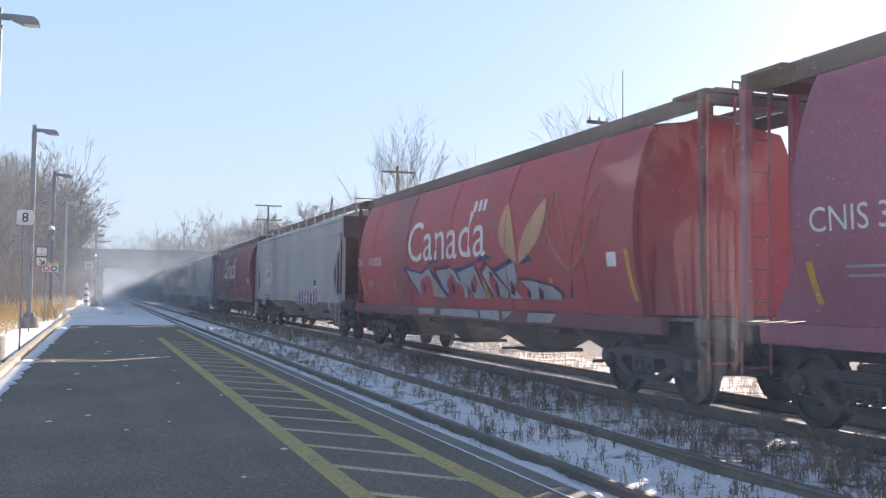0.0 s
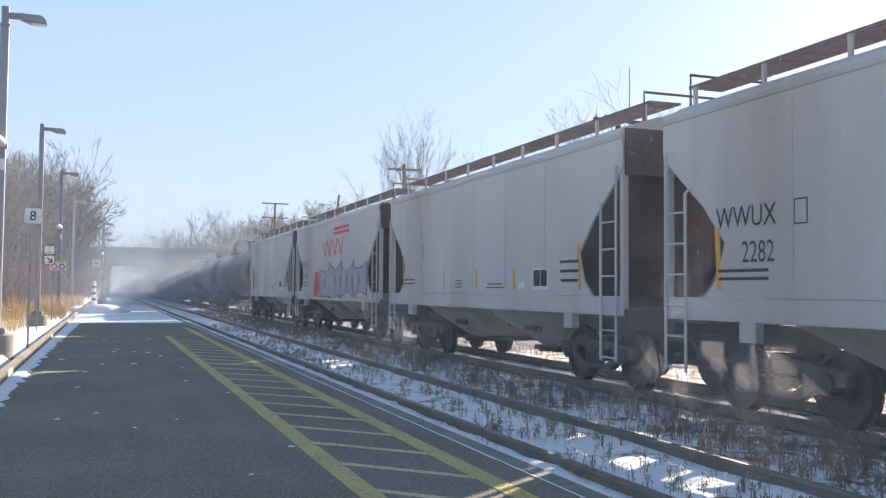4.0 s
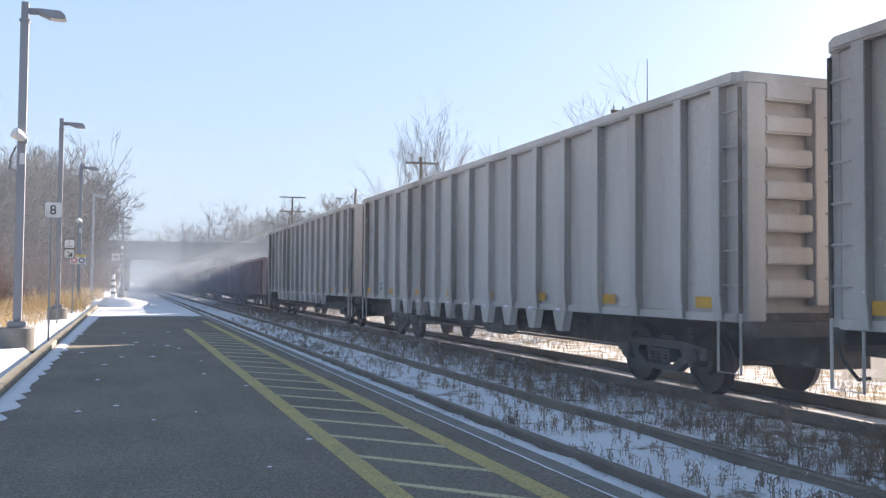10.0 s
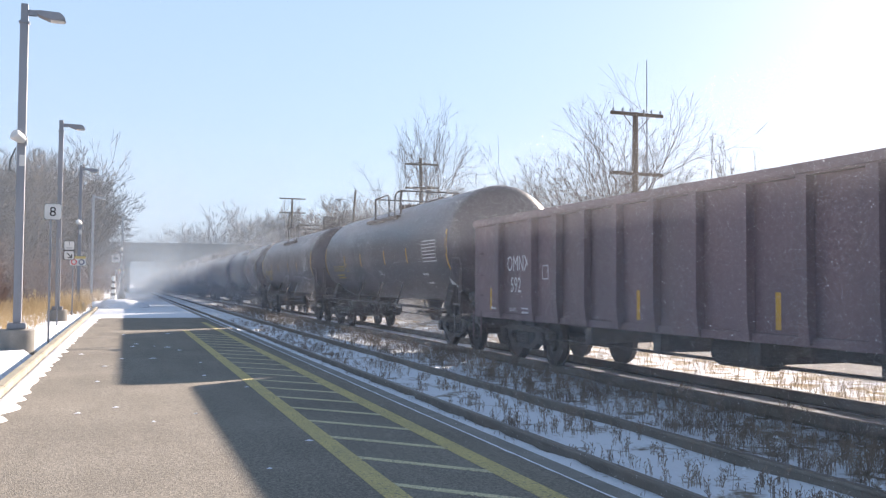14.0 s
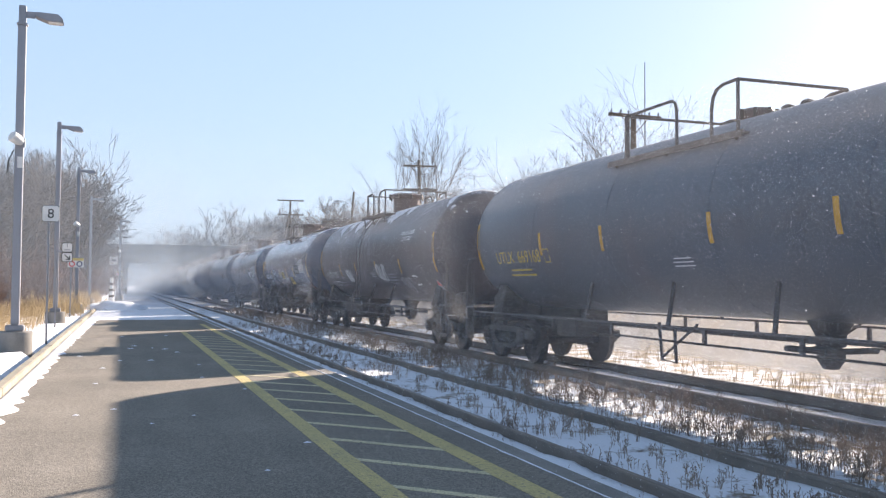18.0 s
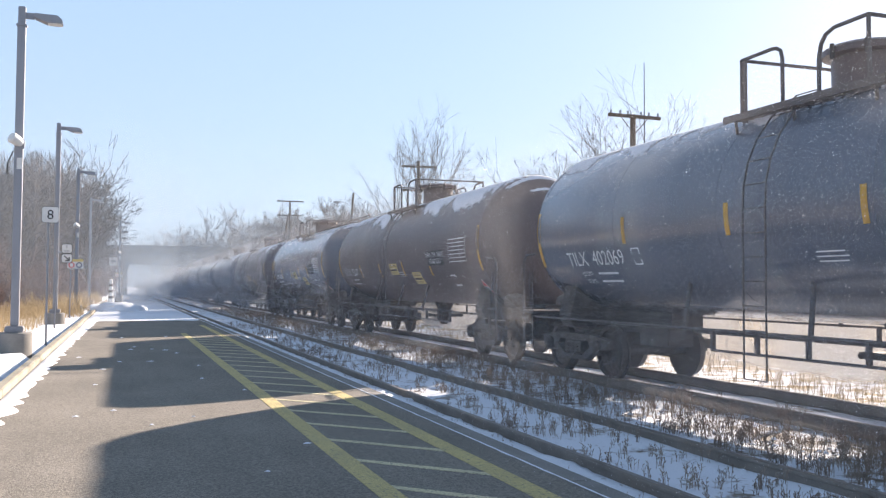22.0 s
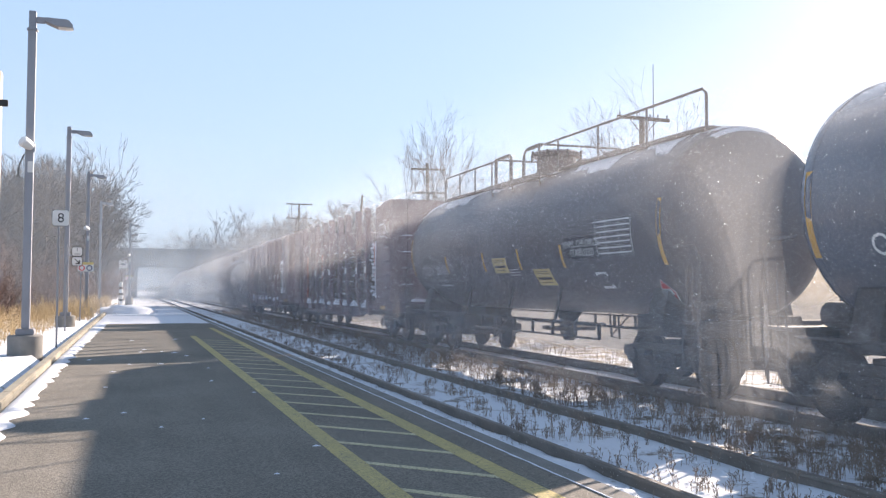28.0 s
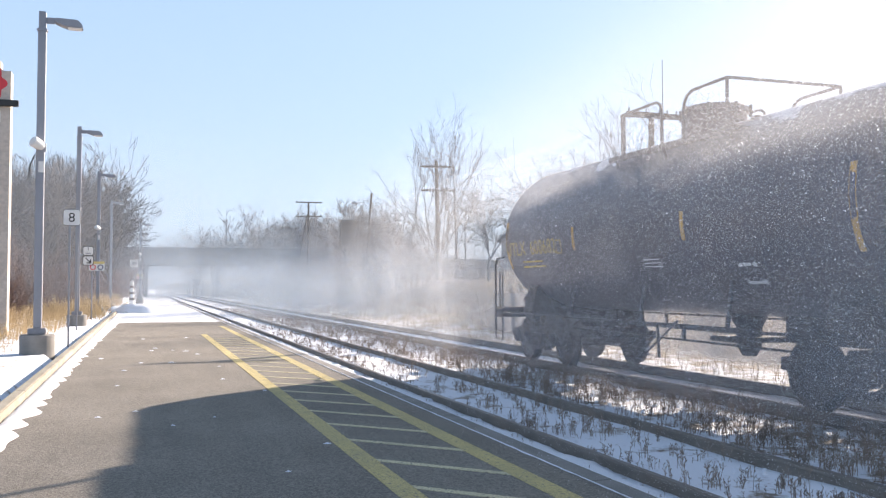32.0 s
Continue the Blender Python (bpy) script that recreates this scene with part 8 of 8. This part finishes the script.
def omnx(L, number, label):
    k = L / 17.9
    car = gondola(L, M["brown"], 2.93, 1.0, [-6.85 * k] + [1.05 * k * i for i in range(-5, 6)] + [6.85 * k], label, 4, 2.13, False)
    w = lambda z: 1.503
    at = wall_at(w)
    y = 6.1 * k
    lettered("OMNX", 0.3, M["decal"], car, at(y, 1.86), "reporting_mark", "", 0.8)
    lettered(number, 0.3, M["decal"], car, at(y + 0.1, 1.43), "reporting_mark", "", 0.8)
    small_print(y + 1.15, 1.1, 1, 0.6, car, w, M["decal"], 0.1, 0.03)
    small_print(y - 0.4, 1.13, 2, 0.45, car, w, M["decal"], 0.08, 0.03)
    patch("notice_plate", rect(4.72 * k, 4.98 * k, 1.68, 1.95), M["decal"], car, w)
    patch("notice_face", rect(4.74 * k, 4.96 * k, 1.7, 1.93), M["brown"], car, w, off=0.006)
    for yy in (7.5, 1.6, -1.54, -4.6, -7.37):
        strip(yy * k, 1.05, 1.5, 0.1, car, w)
    lettered("RELEASE ROD", 0.07, M["decal"], car, at(3.0, 0.92))
    lettered("RETAINING VALVE", 0.07, M["decal"], car, at(1.75, 0.9))
    lettered("LD LMT", 0.07, M["decal"], car, at(y + 0.25, 1.05))
    lettered("LT WT", 0.07, M["decal"], car, at(y + 0.25, 0.9))
    return car


omnx(LEN[13], "816", "low dark brown gondola with white lettering")
omnx(LEN[14], "592", "low dark brown gondola with white lettering")

# the long string of tank cars
BLUE_SIGN = ("3257", "decal")
RED_SIGN = ("1086", "signred")
tank_car(LEN[15], M["tankblack"], "UTLX", "672910", "matt black tank car with yellow lettering", seed=3, hazard=BLUE_SIGN, capm=0.2)
tank_car(LEN[16], M["tankblack"], "UTLX", "672884", "matt black tank car with yellow lettering", seed=4, capm=0.24)
tank_car(LEN[17], M["tankblack"], "UTLX", "669266", "matt black tank car with yellow lettering", seed=5, hazard=BLUE_SIGN, capm=0.24)
tank_car(LEN[18], M["tankteal"], "UTLX", "669168", "dull blue-green tank car with yellow lettering", seed=6, gear="plain_mid", hazard=BLUE_SIGN, capm=0.24)
c, w, T = tank_car(LEN[19], M["tankblack"], "GATX", "95071", "black tank car with streaked snow on top and graffiti tags", ink="decal", seed=7, snow=0.85, hazard=RED_SIGN, white_panel=False, gear="high", strips=(3.76, 1.49, -1.15, -3.78), strip_z=2.15, mark_y=5.21, mark_z=1.88, side_ladder=True)
scrawl(c, w, 2.6, 1.94, 0.75, 0.5, M["decal"], 21, 4, 0.014)
scrawl(c, w, -1.66, 1.98, 0.95, 0.6, M["decal"], 22, 5, 0.018)
scrawl(c, w, -3.85, 1.68, 0.9, 0.4, M["silver"], 23, 5, 0.014)
small_print(-2.63, 1.95, 4, 0.95, c, w, M["silver"], 0.09, 0.035, 3)
small_print(-0.55, 2.78, 3, 0.5, c, w, M["silver"], 0.09, 0.03, 4)
small_print(4.6, 1.72, 2, 1.7, c, w, M["silver"], 0.1, 0.03, 9)
lettered("VINYL CHLORIDE", 0.11, M["decal"], c, wall_at(w)(-T + 3.0, 3.02))
lettered("STABILIZED", 0.11, M["decal"], c, wall_at(w)(-T + 3.0, 2.86))


def chloride(L, number, paint, label, seed, snow, walk_rail=True, mark="OCPX", sticker=True):
    c, w, T = tank_car(L, M[paint], mark, number, label, ink="decal", seed=seed, snow=snow, hazard=RED_SIGN, yellow_plate=sticker, walk_rail=walk_rail, R=1.5, zc=2.62, capm=0.235, side_ladder=mark != "OCPX",
                       gear="lidded" if mark == "OCPX" else "high", strips=dict(OCPX=(3.49, 0.97, -1.0, -2.97), TILX=(3.71, 1.11, -1.23, -3.7), GATX=(3.95, 1.58, -0.85, -3.25))[mark],
                       strip_z=dict(OCPX=2.19, TILX=2.47, GATX=2.08)[mark], mark_y=dict(OCPX=4.54, TILX=4.8, GATX=5.3)[mark], mark_z=1.95)
    patch("sign_plate", rect(-4.43, -3.18, 2.12, 2.5), M["black"], c, w, "dark name plate", 0.007, 0.1)
    at = wall_at(lambda z: w(z) + 0.006)
    lettered("VINYL CHLORIDE", 0.12, M["decal"], c, at(-3.80, 2.33))
    lettered("STABILIZED", 0.12, M["decal"], c, at(-3.80, 2.17))
    return c, w, T


c, w, T = chloride(LEN[20], "80290", "tankgloss", "glossy dark tank car with snow along its top", 8, 0.75)
scrawl(c, w, T - 4.55, 1.92, 0.7, 0.4, M["silver"], 41, 4, 0.014)
scrawl(c, w, T - 5.2, 1.85, 0.5, 0.3, M["silver"], 42, 3, 0.012)
small_print(T - 4.3, 2.4, 3, 0.55, c, w, M["decal"], 0.09, 0.04, 5)
c, w, T = chloride(LEN[21], "401965", "tankgloss", "glossy dark tank car dusted with snow", 9, 0.6, False, "TILX", False)
chloride(LEN[22], "402069", "tankgloss", "glossy dark tank car dusted with snow", 10, 0.6, False, "TILX", False)
c, w, T = chloride(LEN[23], "95077", "tankbrown", "brown-black tank car with streaked snow on top", 11, 0.95, False, "GATX")
chloride(LEN[24], "80157", "tankgloss", "glossy dark tank car with snow along its top", 12, 0.75)
c, w, T = chloride(LEN[25], "26633", "tankblack", "black tank car with snow along its top", 13, 0.9, False, "GATX")
at = wall_at(w)
lettered("CONSULT OWNER BEFORE", 0.075, M["decal"], c, at(0.6, 2.42))
lettered("REPAIRING TANK", 0.075, M["decal"], c, at(0.75, 2.28))
chloride(LEN[26], "401961", "tankgloss", "glossy dark tank car dusted with snow", 14, 0.6, False, "TILX", False)
chloride(LEN[27], "80311", "tankgloss", "glossy dark tank car with white decals", 15, 0.6)
chloride(LEN[28], "80330", "tankgloss", "glossy dark tank car dusted with snow", 16, 0.55, False)
chloride(LEN[29], "80103", "tankblack", "black tank car with a long walkway railing", 17, 0.35, "tall")

# timber flats and the last two tanks
bulkhead_flat(LEN[30], "200123", "brown bulkhead flat car loaded with dark timber", 1)
bulkhead_flat(LEN[31], "200116", "brown bulkhead flat car loaded with dark timber", 2)
c, w, T = tank_car(LEN[32], M["tankblack"], "UTLX", "46928", "black tank car with a white emblem and graffiti", ink="decal", seed=18, white_panel=False, strips=(1.9, -1.6, -4.4), snow=0.4, capm=0.26, R=1.4, zc=2.5, gear="end_low", mark_y=3.9)
part("emblem", lathe(bmesh.new(), [(-0.005, 0.42), (0.004, 0.42)], "x", -0.2, 2.9, 20), M["decal"], c, "white leaf-like emblem", m=pose(-w(2.75) - 0.05, -0.35, -0.12))
for y0, y1, z1 in ((-1.3, -1.72, 3.0), (-1.8, -2.05, 2.9), (-2.12, -2.5, 2.9), (-2.58, -2.95, 3.0), (-3.02, -3.22, 2.9), (-3.3, -3.6, 3.0), (-3.68, -3.95, 2.95), (-4.02, -4.3, 2.95), (-4.36, -4.6, 2.9)):
    patch("brand_bar", rect(y1, y0, 2.66, z1 - 0.12), M["decal"], c, w, "white bar of a brand mark", 0.006, 0.1)
scrawl(c, w, -2.3, 2.05, 3.6, 0.8, M["decal"], 31, 12, 0.02)
scrawl(c, w, -1.6, 1.85, 2.2, 0.7, M["decal"], 33, 9, 0.016)
scrawl(c, w, -3.4, 2.2, 1.6, 0.5, M["silver"], 34, 7, 0.02)
scrawl(c, w, 2.2, 2.2, 1.8, 0.6, M["decal"], 32, 9, 0.018)
tank_car(LEN[33], M["tankblack"], "UTLX", "600682", "black tank car at the tail of the train", seed=19, gear="end_wide", strips=(1.88, -1.65), strip_z=2.45, snow=0.22, capm=0.28, mark_z=2.22, mark_y=3.86, white_panel=False)


# ---- blowing snow: soft drifts of fine dust and single flakes, carried along by the train ----
def dust_material(name, amount, puff, edge=0.25, thin=0.15, tone=1.0, tint=(0.72, 0.75, 0.80)):
    """Fine airborne snow, also used for painted haze: mostly clear, thicker in puffs, fading out towards the rim of its
    sheet.
    """
    m = bpy.data.materials.new(name)
    m.use_nodes = True
    n, l = m.node_tree.nodes, m.node_tree.links
    n.remove(n["Principled BSDF"])
    co = n.new("ShaderNodeTexCoord")
    sep = n.new("ShaderNodeSeparateXYZ")
    l.new(co.outputs["UV"], sep.inputs[0])

    def op(kind, a, b=0.0):
        x = n.new("ShaderNodeMath")
        x.operation, x.use_clamp = kind, True
        for i, v in enumerate((a, b)):
            if isinstance(v, (int, float)):
                x.inputs[i].default_value = v
            else:
                l.new(v, x.inputs[i])
        return x.outputs[0]

    def smooth(src, a, b):
        r = n.new("ShaderNodeMapRange")
        r.interpolation_type = "SMOOTHSTEP"
        r.inputs[1].default_value, r.inputs[2].default_value = a, b
        l.new(src, r.inputs[0])
        return r.outputs[0]

    fade = op("MULTIPLY", op("MULTIPLY", smooth(sep.outputs[0], 0, edge), smooth(sep.outputs[0], 1, 1 - edge)), op("MULTIPLY", smooth(sep.outputs[1], 0, 0.12), smooth(sep.outputs[1], 1, 0.45)))
    tx = n.new("ShaderNodeTexNoise")
    tx.inputs["Scale"].default_value, tx.inputs["Detail"].default_value, tx.inputs["Distortion"].default_value = puff, 2.5, 0.4
    oi = n.new("ShaderNodeObjectInfo")
    add = n.new("ShaderNodeVectorMath")
    add.operation = "ADD"
    mul = n.new("ShaderNodeMath")
    mul.operation = "MULTIPLY"
    mul.inputs[1].default_value = 57.0
    l.new(oi.outputs["Random"], mul.inputs[0])
    l.new(co.outputs["Object"], add.inputs[0])
    l.new(mul.outputs[0], add.inputs[1])
    l.new(add.outputs[0], tx.inputs["Vector"])
    alpha = op("MULTIPLY", op("MULTIPLY", fade, smooth(tx.outputs[0], thin, 0.8)), amount)
    df, tr, cl = n.new("ShaderNodeBsdfDiffuse"), n.new("ShaderNodeBsdfTranslucent"), n.new("ShaderNodeBsdfTransparent")
    for s in (df, tr):
        s.inputs["Color"].default_value = (*(c * tone for c in tint), 1)
    half, out = n.new("ShaderNodeMixShader"), n.new("ShaderNodeMixShader")
    half.inputs[0].default_value = 0.5
    l.new(df.outputs[0], half.inputs[1])
    l.new(tr.outputs[0], half.inputs[2])
    l.new(alpha, out.inputs[0])
    l.new(cl.outputs[0], out.inputs[1])
    l.new(half.outputs[0], out.inputs[2])
    l.new(out.outputs[0], n["Material Output"].inputs[0])
    return m


def drift_mesh(name, wide, tall, bulge, material, seed, across=False, waves=3):
    """A billowing sheet of dust or haze, standing along the track or across it."""
    bm = bmesh.new()
    uv = bm.loops.layers.uv.new("uv")
    nu, nv = 24, 8
    g = []
    for i in range(nu + 1):
        row = []
        for j in range(nv + 1):
            u, v = i / nu, j / nv
            d = bulge * noise.noise(Vector((u * waves, v * 2, seed))) + bulge * 0.6 * math.sin(math.pi * v)
            s = (u - 0.5) * wide
            row.append((bm.verts.new((s, -d, v * tall) if across else (-d, s, v * tall)), (u, v)))
        g.append(row)
    for i in range(nu):
        for j in range(nv):
            c = (g[i][j], g[i + 1][j], g[i + 1][j + 1], g[i][j + 1])
            f = bm.faces.new([k[0] for k in c])
            for lp, k in zip(f.loops, c):
                lp[uv].uv = k[1]
    return finish(name, bm, material, "all")


# these three also imitate lens glare, lifting the train's dark tones
VEIL = dust_material("snow_dust", 0.037, 0.4, 0.36, 0.1)
MID = dust_material("drifting_snow_dust", 0.052, 0.35, 0.36, 0.12)
THICK = dust_material("thick_snow_dust", 0.093, 0.38, 0.36, 0.12)
LOW = dust_material("low_snow_dust", 0.11, 0.6)
BEHIND = dust_material("sunlit_snow_dust", 0.95, 0.4, 0.15, 0.0, 0.4)
# white dust tinted blue: the mist's cool cast is painted into its colour
FAR = dust_material("blue_tinted_snow_dust", 0.50, 0.15, 0.25, 0.1, 0.52, (0.60, 0.72, 0.86))
SIDE_DRIFTS = [drift_mesh("snow_dust", 24, 4.9, 0.25, VEIL, k) for k in (1, 2, 3)]
SHORT_DRIFTS = [drift_mesh("snow_dust", 17, 4.9, 0.25, VEIL, k) for k in (8, 9)]
MID_DRIFTS = [drift_mesh("snow_dust", 24, 5.2, 0.3, MID, k, waves=4) for k in (31, 32, 33, 34)]
THICK_DRIFTS = [drift_mesh("snow_dust", 24, 5.9, 0.3, THICK, k, waves=5) for k in (41, 42, 43, 44)]
BEHIND_DRIFTS = [drift_mesh("snow_dust", 26, 2.3, 0.3, BEHIND, k) for k in (14, 15)]
LOW_DRIFTS = [drift_mesh("snow_dust", 22, 1.9, 0.25, LOW, k) for k in (4, 5, 6)]
FAR_DRIFTS = [drift_mesh("snow_dust", 30, 6.5, 1.2, FAR, k, True) for k in (7, 8)]


def flurry_mesh(seed, count):
    """Loose flakes: tiny flat plates of ice."""
    r = random.Random(seed)
    V, F = [], []
    for _ in range(count):
        x, y, z = -2.2 - 3.9 * r.random() ** 0.8, r.uniform(-9, 5), r.random()
        z = 0.2 + z * (1.3 + 0.4 * (8.9 + x))
        s = (0.0019 + 0.0028 * r.random() ** 6) * (1.2 if x > -3.6 else 0.85)
        k = len(V)
        a, b = Vector((r.gauss(0, 1), r.gauss(0, 1), r.gauss(0, 1))).normalized(), Vector((r.gauss(0, 1), r.gauss(0, 1), r.gauss(0, 1))).normalized()
        c = Vector((x, y, z))
        V += [tuple(c + a * s), tuple(c + b * s), tuple(c - a * s), tuple(c - b * s)]
        F.append((k, k + 1, k + 2, k + 3))
    me = bpy.data.meshes.new("snow_flurry")
    me.from_pydata(V, [], F)
    me.materials.append(M["flake"])
    return me


FLURRIES = [flurry_mesh(k, 22000) for k in (1, 2)]
DENSE = [flurry_mesh(k, 65000) for k in (3, 4)]
STORM = flurry_mesh(5, 190000)
CARRIED = []    # (thing, its place across, place along the train)
for k, (a, b) in enumerate(zip(COUPLINGS, COUPLINGS[1:])):
    mid = (a + b) / 2
    # several thin veils at growing distance from the cars: blowing dust that doubles as lens glare
    for j, x in enumerate((-1.8, -2.05, -2.3, -2.6, -2.9) if k < 24 else (-1.8, -2.0, -2.2, -2.4, -2.65, -2.9, -3.2)):
        # the first car takes the denser sheets in place of lens glare
        sheets = (SIDE_DRIFTS if b - a > 15 else SHORT_DRIFTS) if 0 < k < 24 else MID_DRIFTS if k < 29 else THICK_DRIFTS
        CARRIED.append((stuff("snow_dust", sheets[(k + j) % len(sheets)], "fine white snow dust with an added veil of glare", "snow dust"), x, mid - 6.0 + 2.6 * j))
    CARRIED.append((stuff("snow_dust", LOW_DRIFTS[k % 3], "low white snow dust whirled up by the wheels", "snow dust"), -1.75, mid - 3.0))
    CARRIED.append((stuff("snow_dust", BEHIND_DRIFTS[k % 2], "low white snow dust whirled up by the wheels", "snow dust"), 2.3, mid + 6.0))
    CARRIED.append((stuff("snow_flurry", STORM if 29 <= k else (FLURRIES if k < 8 else DENSE)[k % 2], "single white flakes blowing beside the train", "snow flakes"), 0.0, mid))
# real dust, with the blue-grey cast of far mist in its material
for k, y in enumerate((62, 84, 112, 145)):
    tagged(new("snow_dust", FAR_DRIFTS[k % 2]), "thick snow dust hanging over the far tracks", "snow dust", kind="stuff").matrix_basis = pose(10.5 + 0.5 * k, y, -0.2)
# added sheets that stand in for air haze, its blue put into their colour
HAZE = dust_material("painted_blue_haze", 0.22, 0.03, 0.12, 0.0, 0.70, (0.60, 0.72, 0.86))
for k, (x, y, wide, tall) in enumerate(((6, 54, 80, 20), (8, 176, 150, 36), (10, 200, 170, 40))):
    tagged(new("snow_haze", drift_mesh("snow_haze", wide, tall, 0.5, HAZE, 50 + k, True)), "thin blue sheet standing in for the haze of distance", "snow haze", kind="stuff").matrix_basis = pose(x, y, -1.0)
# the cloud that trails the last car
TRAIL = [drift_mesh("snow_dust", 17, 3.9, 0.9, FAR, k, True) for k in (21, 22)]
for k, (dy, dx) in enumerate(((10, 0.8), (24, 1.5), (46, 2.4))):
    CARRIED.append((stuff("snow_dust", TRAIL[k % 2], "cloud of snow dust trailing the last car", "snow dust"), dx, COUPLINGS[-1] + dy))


# ---- what moves ----
def travelled(t):
    """Metres that the train has gone since the start: it gathers speed slowly."""
    return 16.396 * t + 0.021134 * t * t


def motions():
    for k, car in enumerate(CARS):
        mid = (COUPLINGS[k] + COUPLINGS[k + 1]) / 2
        walk(car, [(t, pose(TRACK_2, mid - travelled(t), 0.0)) for t in range(33)])
    for ob, x, along in CARRIED:
        walk(ob, [(t, pose(TRACK_2 + x, along - travelled(t), -0.05)) for t in range(33)])
    # the wheels roll while their car is near enough to tell
    for car, w in WHEELS:
        k = CARS.index(car)
        place = w.matrix_basis.translation.copy()
        mid = (COUPLINGS[k] + COUPLINGS[k + 1]) / 2
        near = [i for i in range(961) if -14 < mid - travelled(i / 30) < 60]
        frames_ = sorted({0, *near, 960})
        start = travelled(frames_[1] / 30) if len(frames_) > 2 else 0.0
        end = travelled(near[-1] / 30) if near else 0.0
        walk(w, [(i / 30, pose(*place, math.degrees((min(max(travelled(i / 30), start), end) - start) / 0.457) % 360)) for i in frames_])


motions()
